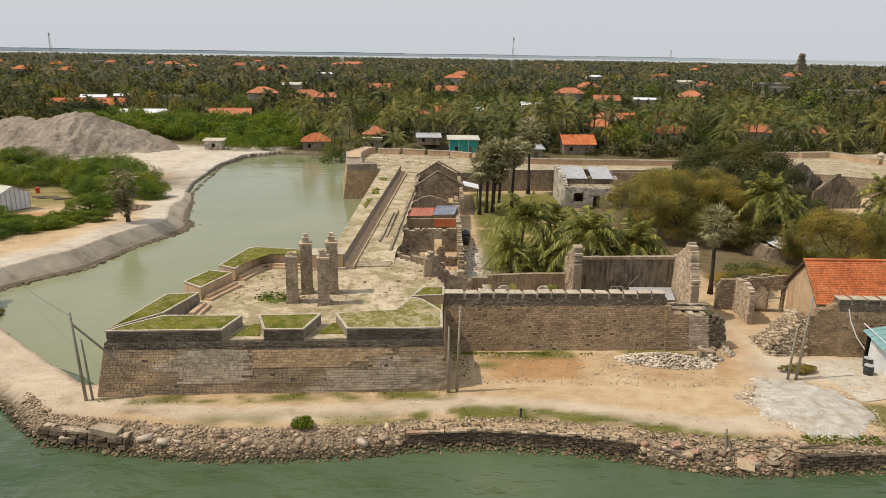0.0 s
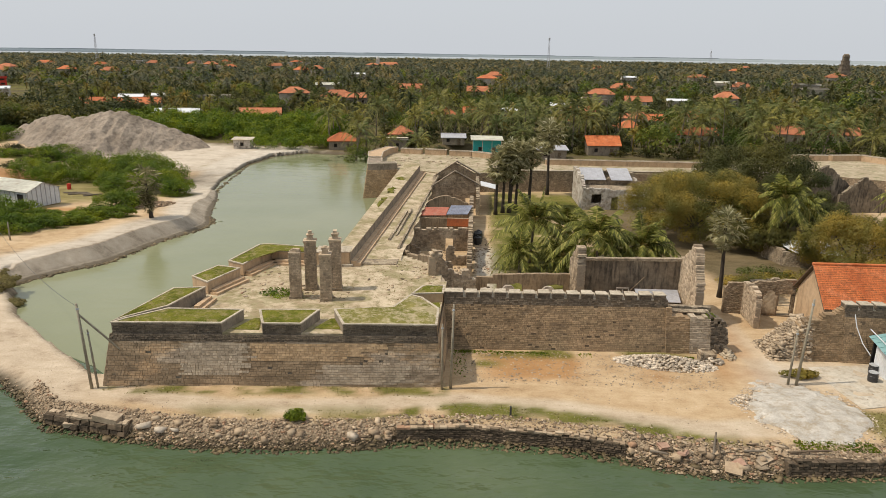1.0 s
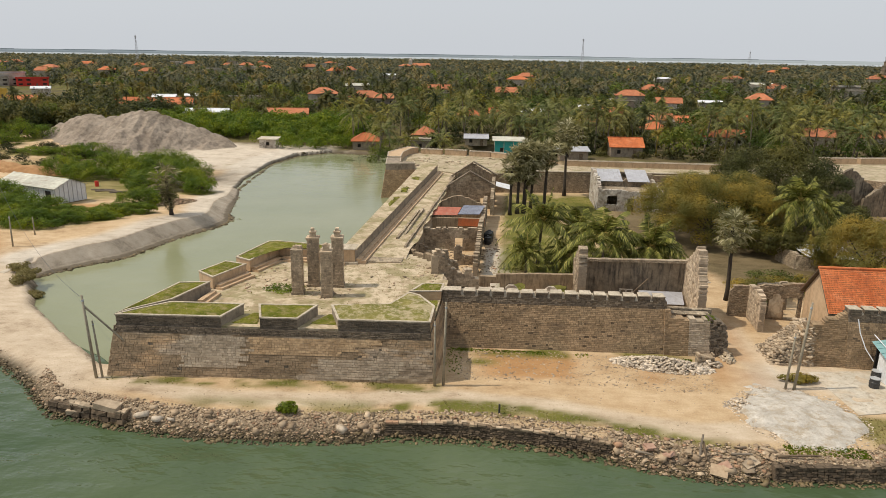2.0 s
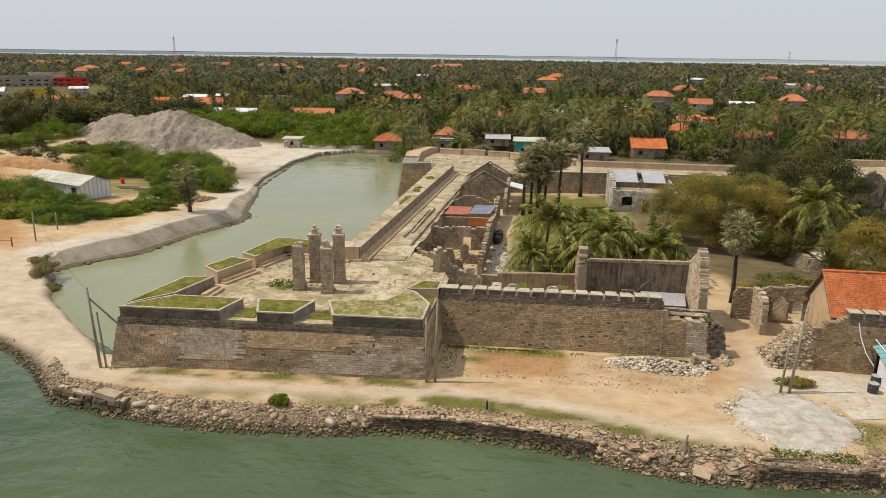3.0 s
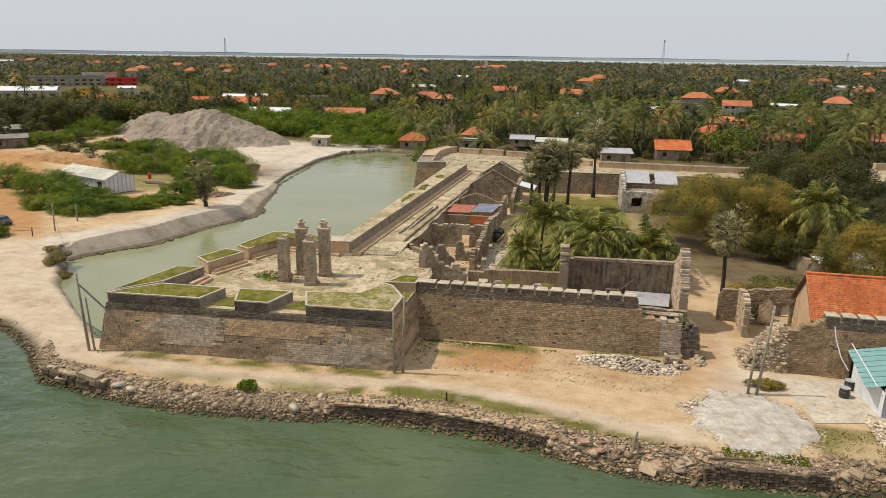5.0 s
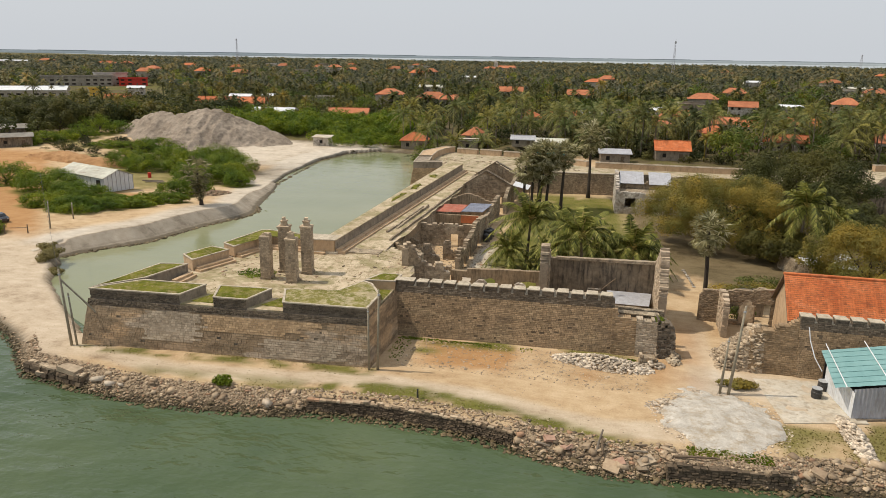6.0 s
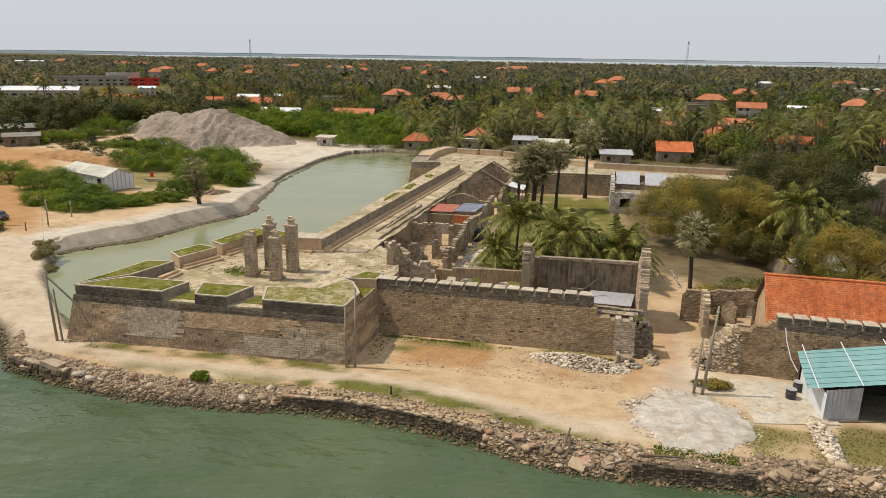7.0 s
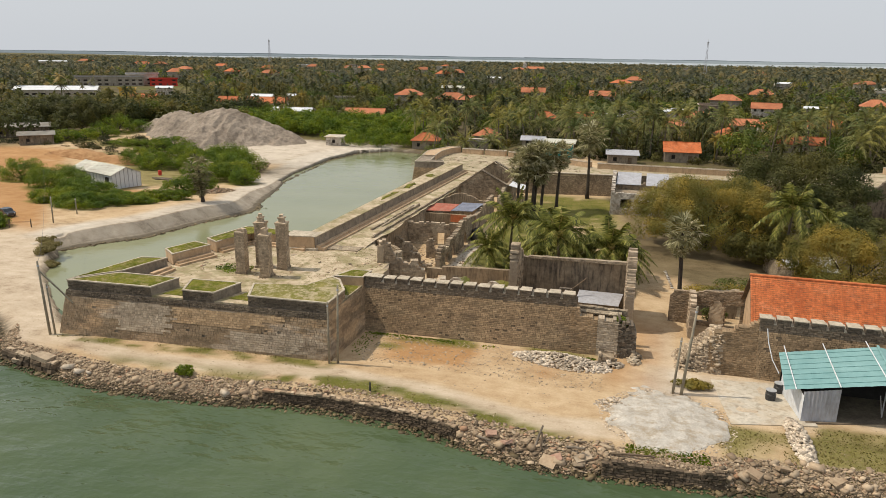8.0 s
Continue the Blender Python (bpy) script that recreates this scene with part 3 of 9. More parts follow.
pale = np.clip(sstep(-112, -100, X) * sstep(-44, -52, X) * sstep(174, 184, Y) * sstep(238, 230, Y) * 0.85 + sstep(10.5, 6.5, -moat_d) * sstep(-40, -48, X) * sstep(86, 92, Y) * 0.9 + sstep(30, 33, X) * sstep(58, 62, Y) * sstep(70, 66, Y) * 0.65 * sstep(0.3, 0.6, n1) + sstep(-24, -34, X) * sstep(100, 84, Y) * 0.55 + sstep(2.0, 0.9, np.abs(Y - shore_y - 5.4 + 0.8 * (n1 - 0.5))) * sstep(-32, -24, X) * sstep(36, 28, X) * 0.5 + sstep(2.0, 1.0, np.abs(X - 34.5 + 0.9 * (n1 - 0.5))) * sstep(58, 62, Y) * sstep(82, 76, Y) * 0.4 + sstep(4.6, 5.2, X) * sstep(9.6, 8.6, X + 1.5 * (n1 - 0.5)) * sstep(84, 87, Y) * sstep(110, 103, Y) * 0.9, 0, 1)
rust = np.clip(sstep(28.5, 30, X) * sstep(36, 33.5, X) * sstep(61, 65, Y) * sstep(84, 78, Y) * sstep(0.3, 0.6, n1) * 0.6 + lane * sstep(178, 166, Y) * sstep(0.1, 0.3, n1) + sstep(4, 8, X) * sstep(26, 21, X) * sstep(61, 63, Y) * sstep(69, 67.5, Y) * sstep(0.34, 0.56, n1) * 0.95 + sstep(-68, -72, X) * sstep(-84, -80, X) * sstep(118, 121, Y) * sstep(130, 126, Y) * 0.9, 0, 1)
# leaf litter below the court trees, their shade painted in with it
litter_shade = sstep(27, 31, X + 3 * (n1 - 0.5)) * sstep(86, 78, X) * sstep(96, 101, Y + 3 * (n1 - 0.5)) * sstep(152, 146, Y) * 0.85
litter_shade = np.clip(litter_shade + sstep(37, 40, X + 2 * (n1 - 0.5)) * sstep(66, 60, X) * sstep(89, 93, Y + 2 * (n1 - 0.5)) * sstep(104, 98, Y) * 0.9, 0, 0.9)
wet = np.clip(sstep(WATER + 0.8, WATER + 0.25, Z), 0, 1)
bank_w = 3.6 * sstep(84, 92, Y) * sstep(150, 135, Y) + 1.5 * sstep(130, 150, Y) + 1.5 * sstep(90, 80, Y)
slope = sstep(-bank_w - 0.25, -bank_w + 0.35, moat_d) * sstep(-18, -26, X) * sstep(84, 90, Y)
scree = sstep(-40, -34, X) * sstep(-0.9, 0.1, Y - shore_y) * sstep(3.3, 2.3, Y - shore_y + 1.2 * (n2 - 0.5)) * sstep(-66, -60, X) * (1 - 0.75 * sstep(-2.2, -1.4, X) * sstep(18.0, 17.2, X))
for nm, arr in (("scree", scree), ("slope", slope), ("grass", grass), ("pale", pale), ("rust", rust), ("wet", wet), ("soil", np.clip(far + litter_shade, 0, 1))):
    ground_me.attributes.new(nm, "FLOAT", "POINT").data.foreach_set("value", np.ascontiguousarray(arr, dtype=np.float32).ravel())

gm, nt, b, geo = start("ground_earth", 0.95)
pos = geo.outputs["Position"]


def attr(name):
    a = nt.nodes.new("ShaderNodeAttribute")
    a.attribute_name = name
    return a.outputs["Fac"]


big, mid, fine = noise_tex(nt, pos, 0.18, 5), noise_tex(nt, scaled(nt, pos, (0.6, 1.15, 1)), 0.75, 7, 0.68), noise_tex(nt, pos, 5.0, 5, 0.7)
f = mathn(nt, "ADD", mathn(nt, "MULTIPLY", big, 0.4), mathn(nt, "ADD", mathn(nt, "MULTIPLY", mid, 0.38), mathn(nt, "MULTIPLY", fine, 0.22)))
col = ramp(nt, f, [(0.35, (0.26, 0.165, 0.085)), (0.45, (0.46, 0.325, 0.188)), (0.64, (0.63, 0.485, 0.315))])
col = mixc(nt, attr("pale"), col, ramp(nt, f, [(0.36, (0.32, 0.265, 0.205)), (0.46, (0.49, 0.43, 0.35)), (0.62, (0.64, 0.58, 0.49))]))
col = mixc(nt, attr("rust"), col, ramp(nt, f, [(0.34, (0.31, 0.155, 0.06)), (0.66, (0.50, 0.30, 0.14))]))
# dark soil tone, which also carries the shade under the court trees
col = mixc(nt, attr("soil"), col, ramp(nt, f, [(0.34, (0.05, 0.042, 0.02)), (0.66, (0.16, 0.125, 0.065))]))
gcol = ramp(nt, mathn(nt, "ADD", mathn(nt, "MULTIPLY", big, 0.5), mathn(nt, "MULTIPLY", fine, 0.5)), [(0.36, (0.052, 0.066, 0.010)), (0.52, (0.135, 0.136, 0.024)), (0.68, (0.27, 0.22, 0.075))])
gk = mathn(nt, "MULTIPLY", attr("grass"), ramp(nt, fine, [(0.3, (0.55,) * 3), (0.5, (1, 1, 1))]))
col = mixc(nt, gk, col, gcol)
col = mixc(nt, attr("slope"), col, ramp(nt, f, [(0.36, (0.19, 0.155, 0.115)), (0.47, (0.345, 0.295, 0.23)), (0.66, (0.48, 0.42, 0.34))]))
col = mixc(nt, attr("scree"), col, ramp(nt, fine, [(0.36, (0.14, 0.10, 0.064)), (0.5, (0.29, 0.22, 0.148)), (0.64, (0.43, 0.34, 0.235))]))
col = mixc(nt, attr("wet"), col, (0.075, 0.06, 0.038))
nt.links.new(col, b.inputs["Base Color"])
b.inputs["Specular IOR Level"].default_value = 0.15
bump(nt, b, mathn(nt, "ADD", fine, mathn(nt, "MULTIPLY", mid, 1.2)), 0.8, 0.16)
ground_me.materials.append(gm)
sl = slope.ravel()
flat_face = np.max(sl[np.stack([idx[:-1, :-1], idx[:-1, 1:], idx[1:, 1:], idx[1:, :-1]], -1).reshape(-1, 4)], 1) > 0.3
ground_me.polygons.foreach_set("use_smooth", ~flat_face)
# the dug bank of the moat: a lip, a bare planar slope and a crumbling foot
line = [Vector(p) for p in [(-60.2, 84.6)] + MOAT[:9]]
for _ in range(3):
    line = [line[0]] + [q for a, b in zip(line, line[1:]) for q in (a.lerp(b, 0.25), a.lerp(b, 0.75))] + [line[-1]]
walked = np.concatenate([[0], np.cumsum([(b - a).length for a, b in zip(line, line[1:])])])
sw_ = np.arange(0, walked[-1], 0.4)
ex_, ey_ = np.interp(sw_, walked, [p.x for p in line]), np.interp(sw_, walked, [p.y for p in line])
tx, ty = np.gradient(ex_), np.gradient(ey_)
tl = np.hypot(tx, ty)
ox, oy = -ty / tl, tx / tl
wide_ = 3.6 * sstep(84, 92, ey_) * sstep(150, 135, ey_) + 1.5 * sstep(130, 150, ey_) + 1.5 * sstep(90, 80, ey_)
topx, topy = ex_ + ox * (wide_ + 0.9), ey_ + oy * (wide_ + 0.9)
topz = height(topx, topy)
lip = (vnoise(ex_, ey_, 1.1, 61) - 0.5) * 0.35 + (vnoise(ex_, ey_, 4.0, 62) - 0.5) * 0.5
bv, bs, bw_ = [], [], []
for du, dz, sl_ in ((1.9, -0.04, 0), (1.1, 0.03, 0), (0.22, 0.04, 0), (0.0, -0.1, 1)):
    u = wide_ + du + lip * (1 if du < 1 else 0)
    bv.append(np.stack([ex_ + ox * u, ey_ + oy * u, topz + dz], -1))
    bs.append(sl_)
    bw_.append(0)
for f0 in (0.2, 0.4, 0.6, 0.8, 0.93, 1.0):
    groove = (vnoise(sw_ * 1.0, sw_ * 0 + f0 * 2.5, 0.8, 63) - 0.5) * 0.1 + (vnoise(sw_, sw_ * 0 + f0, 3.0, 64) - 0.5) * 0.16
    u = wide_ * (1 - 0.6 * f0) + lip * (1 - f0) + groove
    z = (topz - 0.1) * (1 - f0) + (WATER + 0.42) * f0 + groove * 0.4
    bv.append(np.stack([ex_ + ox * u, ey_ + oy * u, z], -1))
    bs.append(1)
    bw_.append(0.15 if f0 > 0.9 else 0)
for f0, dz in ((0.7, 0.3), (0.3, 0.16), (-0.3, -0.3)):
    crumb = (vnoise(ex_, ey_, 0.7, 65) - 0.5) * 0.5
    u = wide_ * 0.4 * f0 + crumb
    bv.append(np.stack([ex_ + ox * u, ey_ + oy * u, WATER + dz + crumb * 0.4], -1))
    bs.append(1)
    bw_.append(0.75)
bank_v = np.stack(bv)
bi = np.arange(bank_v.shape[0] * bank_v.shape[1]).reshape(bank_v.shape[:2])
bank_me = np_mesh("moat_bank", bank_v.reshape(-1, 3), np.stack([bi[:-1, :-1], bi[1:, :-1], bi[1:, 1:], bi[:-1, 1:]], -1).reshape(-1, 4))
for nm, vals in (("slope", bs), ("wet", bw_), ("pale", [0.9 * (1 - q) for q in bs])):
    bank_me.attributes.new(nm, "FLOAT", "POINT").data.foreach_set("value", np.repeat(np.array(vals, np.float32), len(sw_)))
bank_me.materials.append(gm)
tagged(new("moat_bank", bank_me), "bare dug earth bank with a crumbling foot", "bank", kind="structure")
tagged(new("ground", ground_me), "sandy earth ground with tracks, grass patches and eroded banks", "ground", kind="structure")

tagged(part("sea", Mesh().add([(-4900, -900, WATER), (4900, -900, WATER), (4900, 1500, WATER), (-4900, 1500, WATER)], [(0, 1, 2, 3)]), SEA_MAT), "choppy green sea water below the rubble shore", "water", kind="structure")
tagged(part("far_sea", Mesh().add([(-4900, 1500, WATER), (4900, 1500, WATER), (4900, 4850, WATER), (-4900, 4850, WATER)], [(0, 1, 2, 3)]), FAR_WATER), "sea beyond the island with sky reflection in its pale colour", "water", kind="structure")
moat_pts = [(x, y, WATER + 0.03) for x, y in MOAT]
grown = [(x + (4 if x > -20 else (-5 if x < -40 else 0)), y + (6 if y > 200 else 0), z) for x, y, z in moat_pts]
tagged(part("moat_water", Mesh().add(grown, [tuple(range(len(grown)))]), MOAT_MAT), "still milky green water in the fort's moat", "water", kind="structure")

# the far shore on the horizon
arc = [radians(a) for a in range(15, 166, 3)]
shore_strip, sea_strip = Mesh(), Mesh()
for k, (a0, a1) in enumerate(zip(arc, arc[1:])):
    lo, hi = 14.0, 17.2 + 1.2 * math.sin(k * 1.7)
    p, q = (4780 * math.cos(a0), 4780 * math.sin(a0)), (4780 * math.cos(a1), 4780 * math.sin(a1))
    sea_strip.add([(*p, -8), (*q, -8), (*q, lo + 2), (*p, lo + 2)], [(0, 1, 2, 3)])
    if a0 > radians(66):
        p, q = (4740 * math.cos(a0), 4740 * math.sin(a0)), (4740 * math.cos(a1), 4740 * math.sin(a1))
        shore_strip.add([(*p, lo), (*q, lo), (*q, hi), (*p, hi)], [(0, 1, 2, 3)])
# backdrop colours hold the sky's paleness on the sea and haze on land
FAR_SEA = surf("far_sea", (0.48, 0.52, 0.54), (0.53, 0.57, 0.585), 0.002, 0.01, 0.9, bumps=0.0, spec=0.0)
FAR_LAND_HAZED = surf("hazed_far_land", (0.20, 0.235, 0.25), (0.25, 0.28, 0.29), 0.004, 0.02, 0.95, bumps=0.0, spec=0.0)
tagged(part("backdrop_sea", sea_strip, FAR_SEA), "band of sea at the horizon with sky paleness in its colour", "backdrop", kind="structure")
tagged(part("backdrop_shore", shore_strip, FAR_LAND_HAZED), "low line of far shore with haze in its colour", "backdrop", kind="structure")


# ---------------------------------------------------------------- the fort: masonry kit
def ruin_wall(p, q, thick, z0, tops, holes=(), cell=0.4, rough=0.06, seed=0, batter=0.0):
    """A broken wall from p to q (its front line, the wall stands behind it, to the left of p-q). tops: (metres along, height)
    pairs; holes: (from, to, low, high, arched) openings that go through."""
    rng = random.Random(seed)
    p, q = Vector((*p, 0)), Vector((*q, 0))
    length = (q - p).length
    d = (q - p) / length
    back = Vector((-d.y, d.x, 0))
    ts, tz = [t[0] for t in tops], [t[1] for t in tops]
    xs = sorted(set([length * i / max(1, round(length / cell)) for i in range(max(1, round(length / cell)) + 1)] + [v for h in holes for v in h[:2] if 0 < v < length]))
    zmax = max(tz)
    rows = max(1, round((zmax - z0) / cell))
    zs = sorted(set([z0 + (zmax - z0) * k / rows for k in range(rows + 1)] + [v for h in holes for v in h[2:4] if z0 < v < zmax]))
    jag = {i: rng.uniform(-0.5, 0.5) * rough * 4 for i in range(len(xs))}

    def top_at(s, i):
        return float(np.interp(s, ts, tz)) + jag[i]

    def solid(i, k):
        if not (0 <= i < len(xs) - 1 and 0 <= k < len(zs) - 1):
            return False
        s, z = (xs[i] + xs[i + 1]) / 2, (zs[k] + zs[k + 1]) / 2
        if z > float(np.interp(s, ts, tz)):
            return False
        for h in holes:
            if h[0] < s < h[1] and h[2] < z < h[3]:
                if len(h) > 4 and h[4]:
                    r = (h[1] - h[0]) / 2
                    c = h[3] - r
                    if z > c and (s - (h[0] + h[1]) / 2) ** 2 + (z - c) ** 2 > r * r:
                        continue
                return False
        return True
    m, cache = Mesh(), {}

    def vert(i, k, side):
        key = (i, k, side)
        if key not in cache:
            z = zs[k]
            up = solid(i, k) or solid(i - 1, k)
            if not up and k > 0 and k == len(zs) - 1 or (not up and z > float(np.interp(xs[i], ts, tz)) - cell):
                z = min(z, max(top_at(xs[i], i), zs[k - 1] + 0.03)) if k else z
            r = rough if 0 < k else 0
            v = p + d * (xs[i] + rng.uniform(-r, r) * (0 < i < len(xs) - 1)) + back * (thick * side + rng.uniform(-r, r) * 0.6 + (batter * (z - z0) if side == 0 else 0)) + Vector((0, 0, z + rng.uniform(-r, r) * 0.7))
            cache[key] = len(m.v)
            m.v.append(tuple(v))
        return cache[key]
    for i in range(len(xs) - 1):
        for k in range(len(zs) - 1):
            if not solid(i, k):
                continue
            m.f.append((vert(i, k, 0), vert(i + 1, k, 0), vert(i + 1, k + 1, 0), vert(i, k + 1, 0)))
            m.f.append((vert(i + 1, k, 1), vert(i, k, 1), vert(i, k + 1, 1), vert(i + 1, k + 1, 1)))
            if not solid(i, k + 1):
                m.f.append((vert(i, k + 1, 0), vert(i + 1, k + 1, 0), vert(i + 1, k + 1, 1), vert(i, k + 1, 1)))
            if not solid(i, k - 1):
                m.f.append((vert(i, k, 1), vert(i + 1, k, 1), vert(i + 1, k, 0), vert(i, k, 0)))
            if not solid(i - 1, k):
                m.f.append((vert(i, k, 1), vert(i, k, 0), vert(i, k + 1, 0), vert(i, k + 1, 1)))
            if not solid(i + 1, k):
                m.f.append((vert(i + 1, k, 0), vert(i + 1, k, 1), vert(i + 1, k + 1, 1), vert(i + 1, k + 1, 0)))
    return m


def stone_wall(p, q, thick, z0, tops, holes=(), sw=0.42, sh=0.24, gap=0.018, jit=0.035, seed=0, batter=0.0, ragged=0.14):
    """Rough courses of single stones through the whole thickness, from p to q, under the broken top line, round the openings."""
    rng = random.Random(seed)
    p, q = Vector((*p, 0)), Vector((*q, 0))
    length = (q - p).length
    d = (q - p) / length
    back = Vector((-d.y, d.x, 0))
    ts, tz = [t[0] for t in tops], [t[1] for t in tops]
    m, z = Mesh(), z0
    while z < max(tz):
        h = sh * rng.uniform(0.82, 1.18)
        x = -rng.random() * sw
        while x < length:
            w = sw * rng.uniform(0.55, 1.5)
            a, b = max(x, 0), min(x + w, length)
            x += w
            mid, zc = (a + b) / 2, z + h / 2
            if zc > float(np.interp(mid, ts, tz)) + rng.uniform(-ragged, ragged):
                continue
            gone = False
            for o in holes:
                hi = o[3]
                if len(o) > 4 and o[4]:
                    r = (o[1] - o[0]) / 2
                    e = min(r, abs(mid - (o[0] + o[1]) / 2))
                    hi = o[3] - r + math.sqrt(max(0.0, r * r - e * e))
                if o[2] < zc < hi:
                    if o[0] < mid < o[1]:
                        gone = True
                    elif a < o[1] < b and mid > o[1]:
                        a = o[1]
                    elif a < o[0] < b and mid < o[0]:
                        b = o[0]
            if gone or b - a < 0.06:
                continue
            f, r = rng.uniform(-jit, jit) + batter * (z - z0), thick + rng.uniform(-jit, jit)
            v = []
            for zz in (z + gap / 2, z + h - gap / 2):
                for sx, t in ((a + gap / 2, f), (b - gap / 2, f), (b - gap / 2, r), (a + gap / 2, r)):
                    v.append(p + d * (sx + rng.uniform(-0.4, 0.4) * jit) + back * (t + rng.uniform(-0.4, 0.4) * jit) + Vector((0, 0, zz + rng.uniform(-0.4, 0.4) * jit)))
            m.add(v, [(3, 2, 1, 0), (4, 5, 6, 7), (0, 1, 5, 4), (1, 2, 6, 5), (2, 3, 7, 6), (3, 0, 4, 7)])
        z += h
    return m


def inset(poly, k):
    """The ring moved inwards by k (counter-clockwise)."""
    out = []
    n = len(poly)
    for i in range(n):
        a, b, c = Vector(poly[i - 1]), Vector(poly[i]), Vector(poly[(i + 1) % n])
        u, w = (b - a).normalized(), (c - b).normalized()
        nu, nw = Vector((-u.y, u.x)), Vector((-w.y, w.x))
        s = nu + nw
        s = s / max(0.35, s.dot(nu)) if s.length > 1e-6 else nu
        out.append(tuple(b + s * k))
    return out


def turf_top(poly, z, crown=0.14, seed=1):
    """A slightly domed, lumpy sheet over a ring."""
    c = Vector((sum(p[0] for p in poly) / len(poly), sum(p[1] for p in poly) / len(poly)))
    ring = []
    for a, b in zip(poly, poly[1:] + poly[:1]):
        a, b = Vector(a), Vector(b)
        n = max(1, round((b - a).length / 0.7))
        ring += [a.lerp(b, i / n) for i in range(n)]
    m, levels, rng = Mesh(), [0.0, 0.12, 0.3, 0.55, 0.8], random.Random(seed)
    for t in levels:
        m.v += [(*p.lerp(c, t), z + crown * min(1, t * 4) + (rng.uniform(-0.06, 0.06) if t else 0)) for p in ring]
    n = len(ring)
    for k in range(len(levels) - 1):
        m.f += [(k * n + i, k * n + (i + 1) % n, (k + 1) * n + (i + 1) % n, (k + 1) * n + i) for i in range(n)]
    m.v.append((*c, z + crown))
    m.f += [((len(levels) - 1) * n + i, (len(levels) - 1) * n + (i + 1) % n, len(m.v) - 1) for i in range(n)]
    return m


def merlon(poly, z0, z1, face_mat, parent, cope=0.17, base=None, turf=True, label="", grass=None):
    """A parapet block over a ring: plastered sides, lime coping round the edge, turf in the middle."""
    low = base or poly
    body = part("merlon", Mesh().prism([(*p, z0) for p in low], [(*p, z1 - 0.12) for p in poly]), face_mat, parent, label)
    outer, inner = inset(poly, -0.06), inset(poly, cope)
    n = len(poly)
    c = Mesh()
    c.v = [(*p, z1 - 0.12) for p in outer] + [(*p, z1) for p in outer] + [(*p, z1) for p in inner] + [(*p, z1 - 0.1) for p in inner]
    for i in range(n):
        j = (i + 1) % n
        for k in range(3):
            c.f.append((k * n + i, k * n + j, (k + 1) * n + j, (k + 1) * n + i))
        c.f.append((j, i, 3 * n + i, 3 * n + j))
    part("coping", c, COPING, body)
    if turf:
        part("turf", turf_top(inner, z1 - 0.06, 0.16, seed=len(bpy.data.objects)), grass or TURF, body, "short dry grass", True)
    return body


# ---------------------------------------------------------------- south-west bastion
bastion = empty("bastion", "stone bastion with battered masonry walls and turfed parapet", "bastion")
FLOOR, EMB, TOPZ = 4.45, 4.95, 5.98
low_ring = [(-30.0, 57.55), (1.95, 59.6), (2.2, 71.5), (1.5, 79.0), (-0.4, 84.6), (-5.4, 89.4), (-12, 90), (-22.6, 88.2), (-24.6, 87.3)]
top_ring = [(-29.05, 58.75), (1.3, 60.6), (1.5, 71.5), (1.2, 79.0), (-0.7, 84.3), (-5.6, 89.2), (-12, 90), (-22.4, 87.4), (-23.6, 86.9)]
mid_ring = [(-29.2, 58.55), (1.4, 60.45), (1.6, 71.5), (1.2, 79.0), (-0.7, 84.3), (-5.6, 89.2), (-12, 90), (-22.5, 87.5), (-23.8, 87.0)]
part("core", Mesh().prism([(*p, -2.2) for p in low_ring], [(*p, FLOOR - 0.05) for p in mid_ring]), STONE_CORE, bastion)
front = Mesh()


def on_batter(a, b, ta, tb, z):
    k = (z + 0.25) / (TOPZ + 0.25)
    pa, pb = Vector(a).lerp(Vector(ta), k), Vector(b).lerp(Vector(tb), k)
    return (*pa, z), (*pb, z)


a0, b0 = on_batter(low_ring[0], low_ring[1], top_ring[0], top_ring[1], -0.5)
a1, b1 = on_batter(low_ring[0], low_ring[1], top_ring[0], top_ring[1], 4.2)
a2, b2 = on_batter(low_ring[0], low_ring[1], top_ring[0], top_ring[1], EMB - 0.1)
tagged(part("front_masonry", front.blocks(a0, b0, b1, a1, 0.36, 0.235, 0.024, 0.016, 11, 0.45, 0.006), STONE, bastion, "weathered coral-stone courses"), kind="stuff")
tagged(part("upper_masonry", Mesh().blocks(a1, b1, b2, a2, 0.36, 0.15, 0.06, 0.025, 12), STONE_DARK, bastion, "dark rough upper courses"), kind="stuff")


def relaid(name, mat, za, zb, xa, xb, shrink, seed, lab):
    """A repaired area of the front with ragged ends, a little proud of the old courses."""
    m, r = Mesh(), random.Random(seed)
    z, hh = za, 0.235
    while z < zb:
        x0, x1 = xa + r.uniform(-0.9, 0.5), xb - shrink * (zb - z) + r.uniform(-0.6, 0.9)
        pts = []
        for zz in (z, z + hh):
            p, q = on_batter(low_ring[0], low_ring[1], top_ring[0], top_ring[1], zz)
            p, q = Vector(p), Vector(q)
            f = [p.lerp(q, (x - p.x) / (q.x - p.x)) + Vector((0, -0.03, 0.006)) for x in (x0, x1)]
            pts += f if zz == z else [f[1], f[0]]
        m.blocks(*pts, 0.36, hh, 0.016, 0.02, seed + int(z * 40))
        z += hh
    tagged(part(name, m, mat, bastion, lab), kind="stuff")


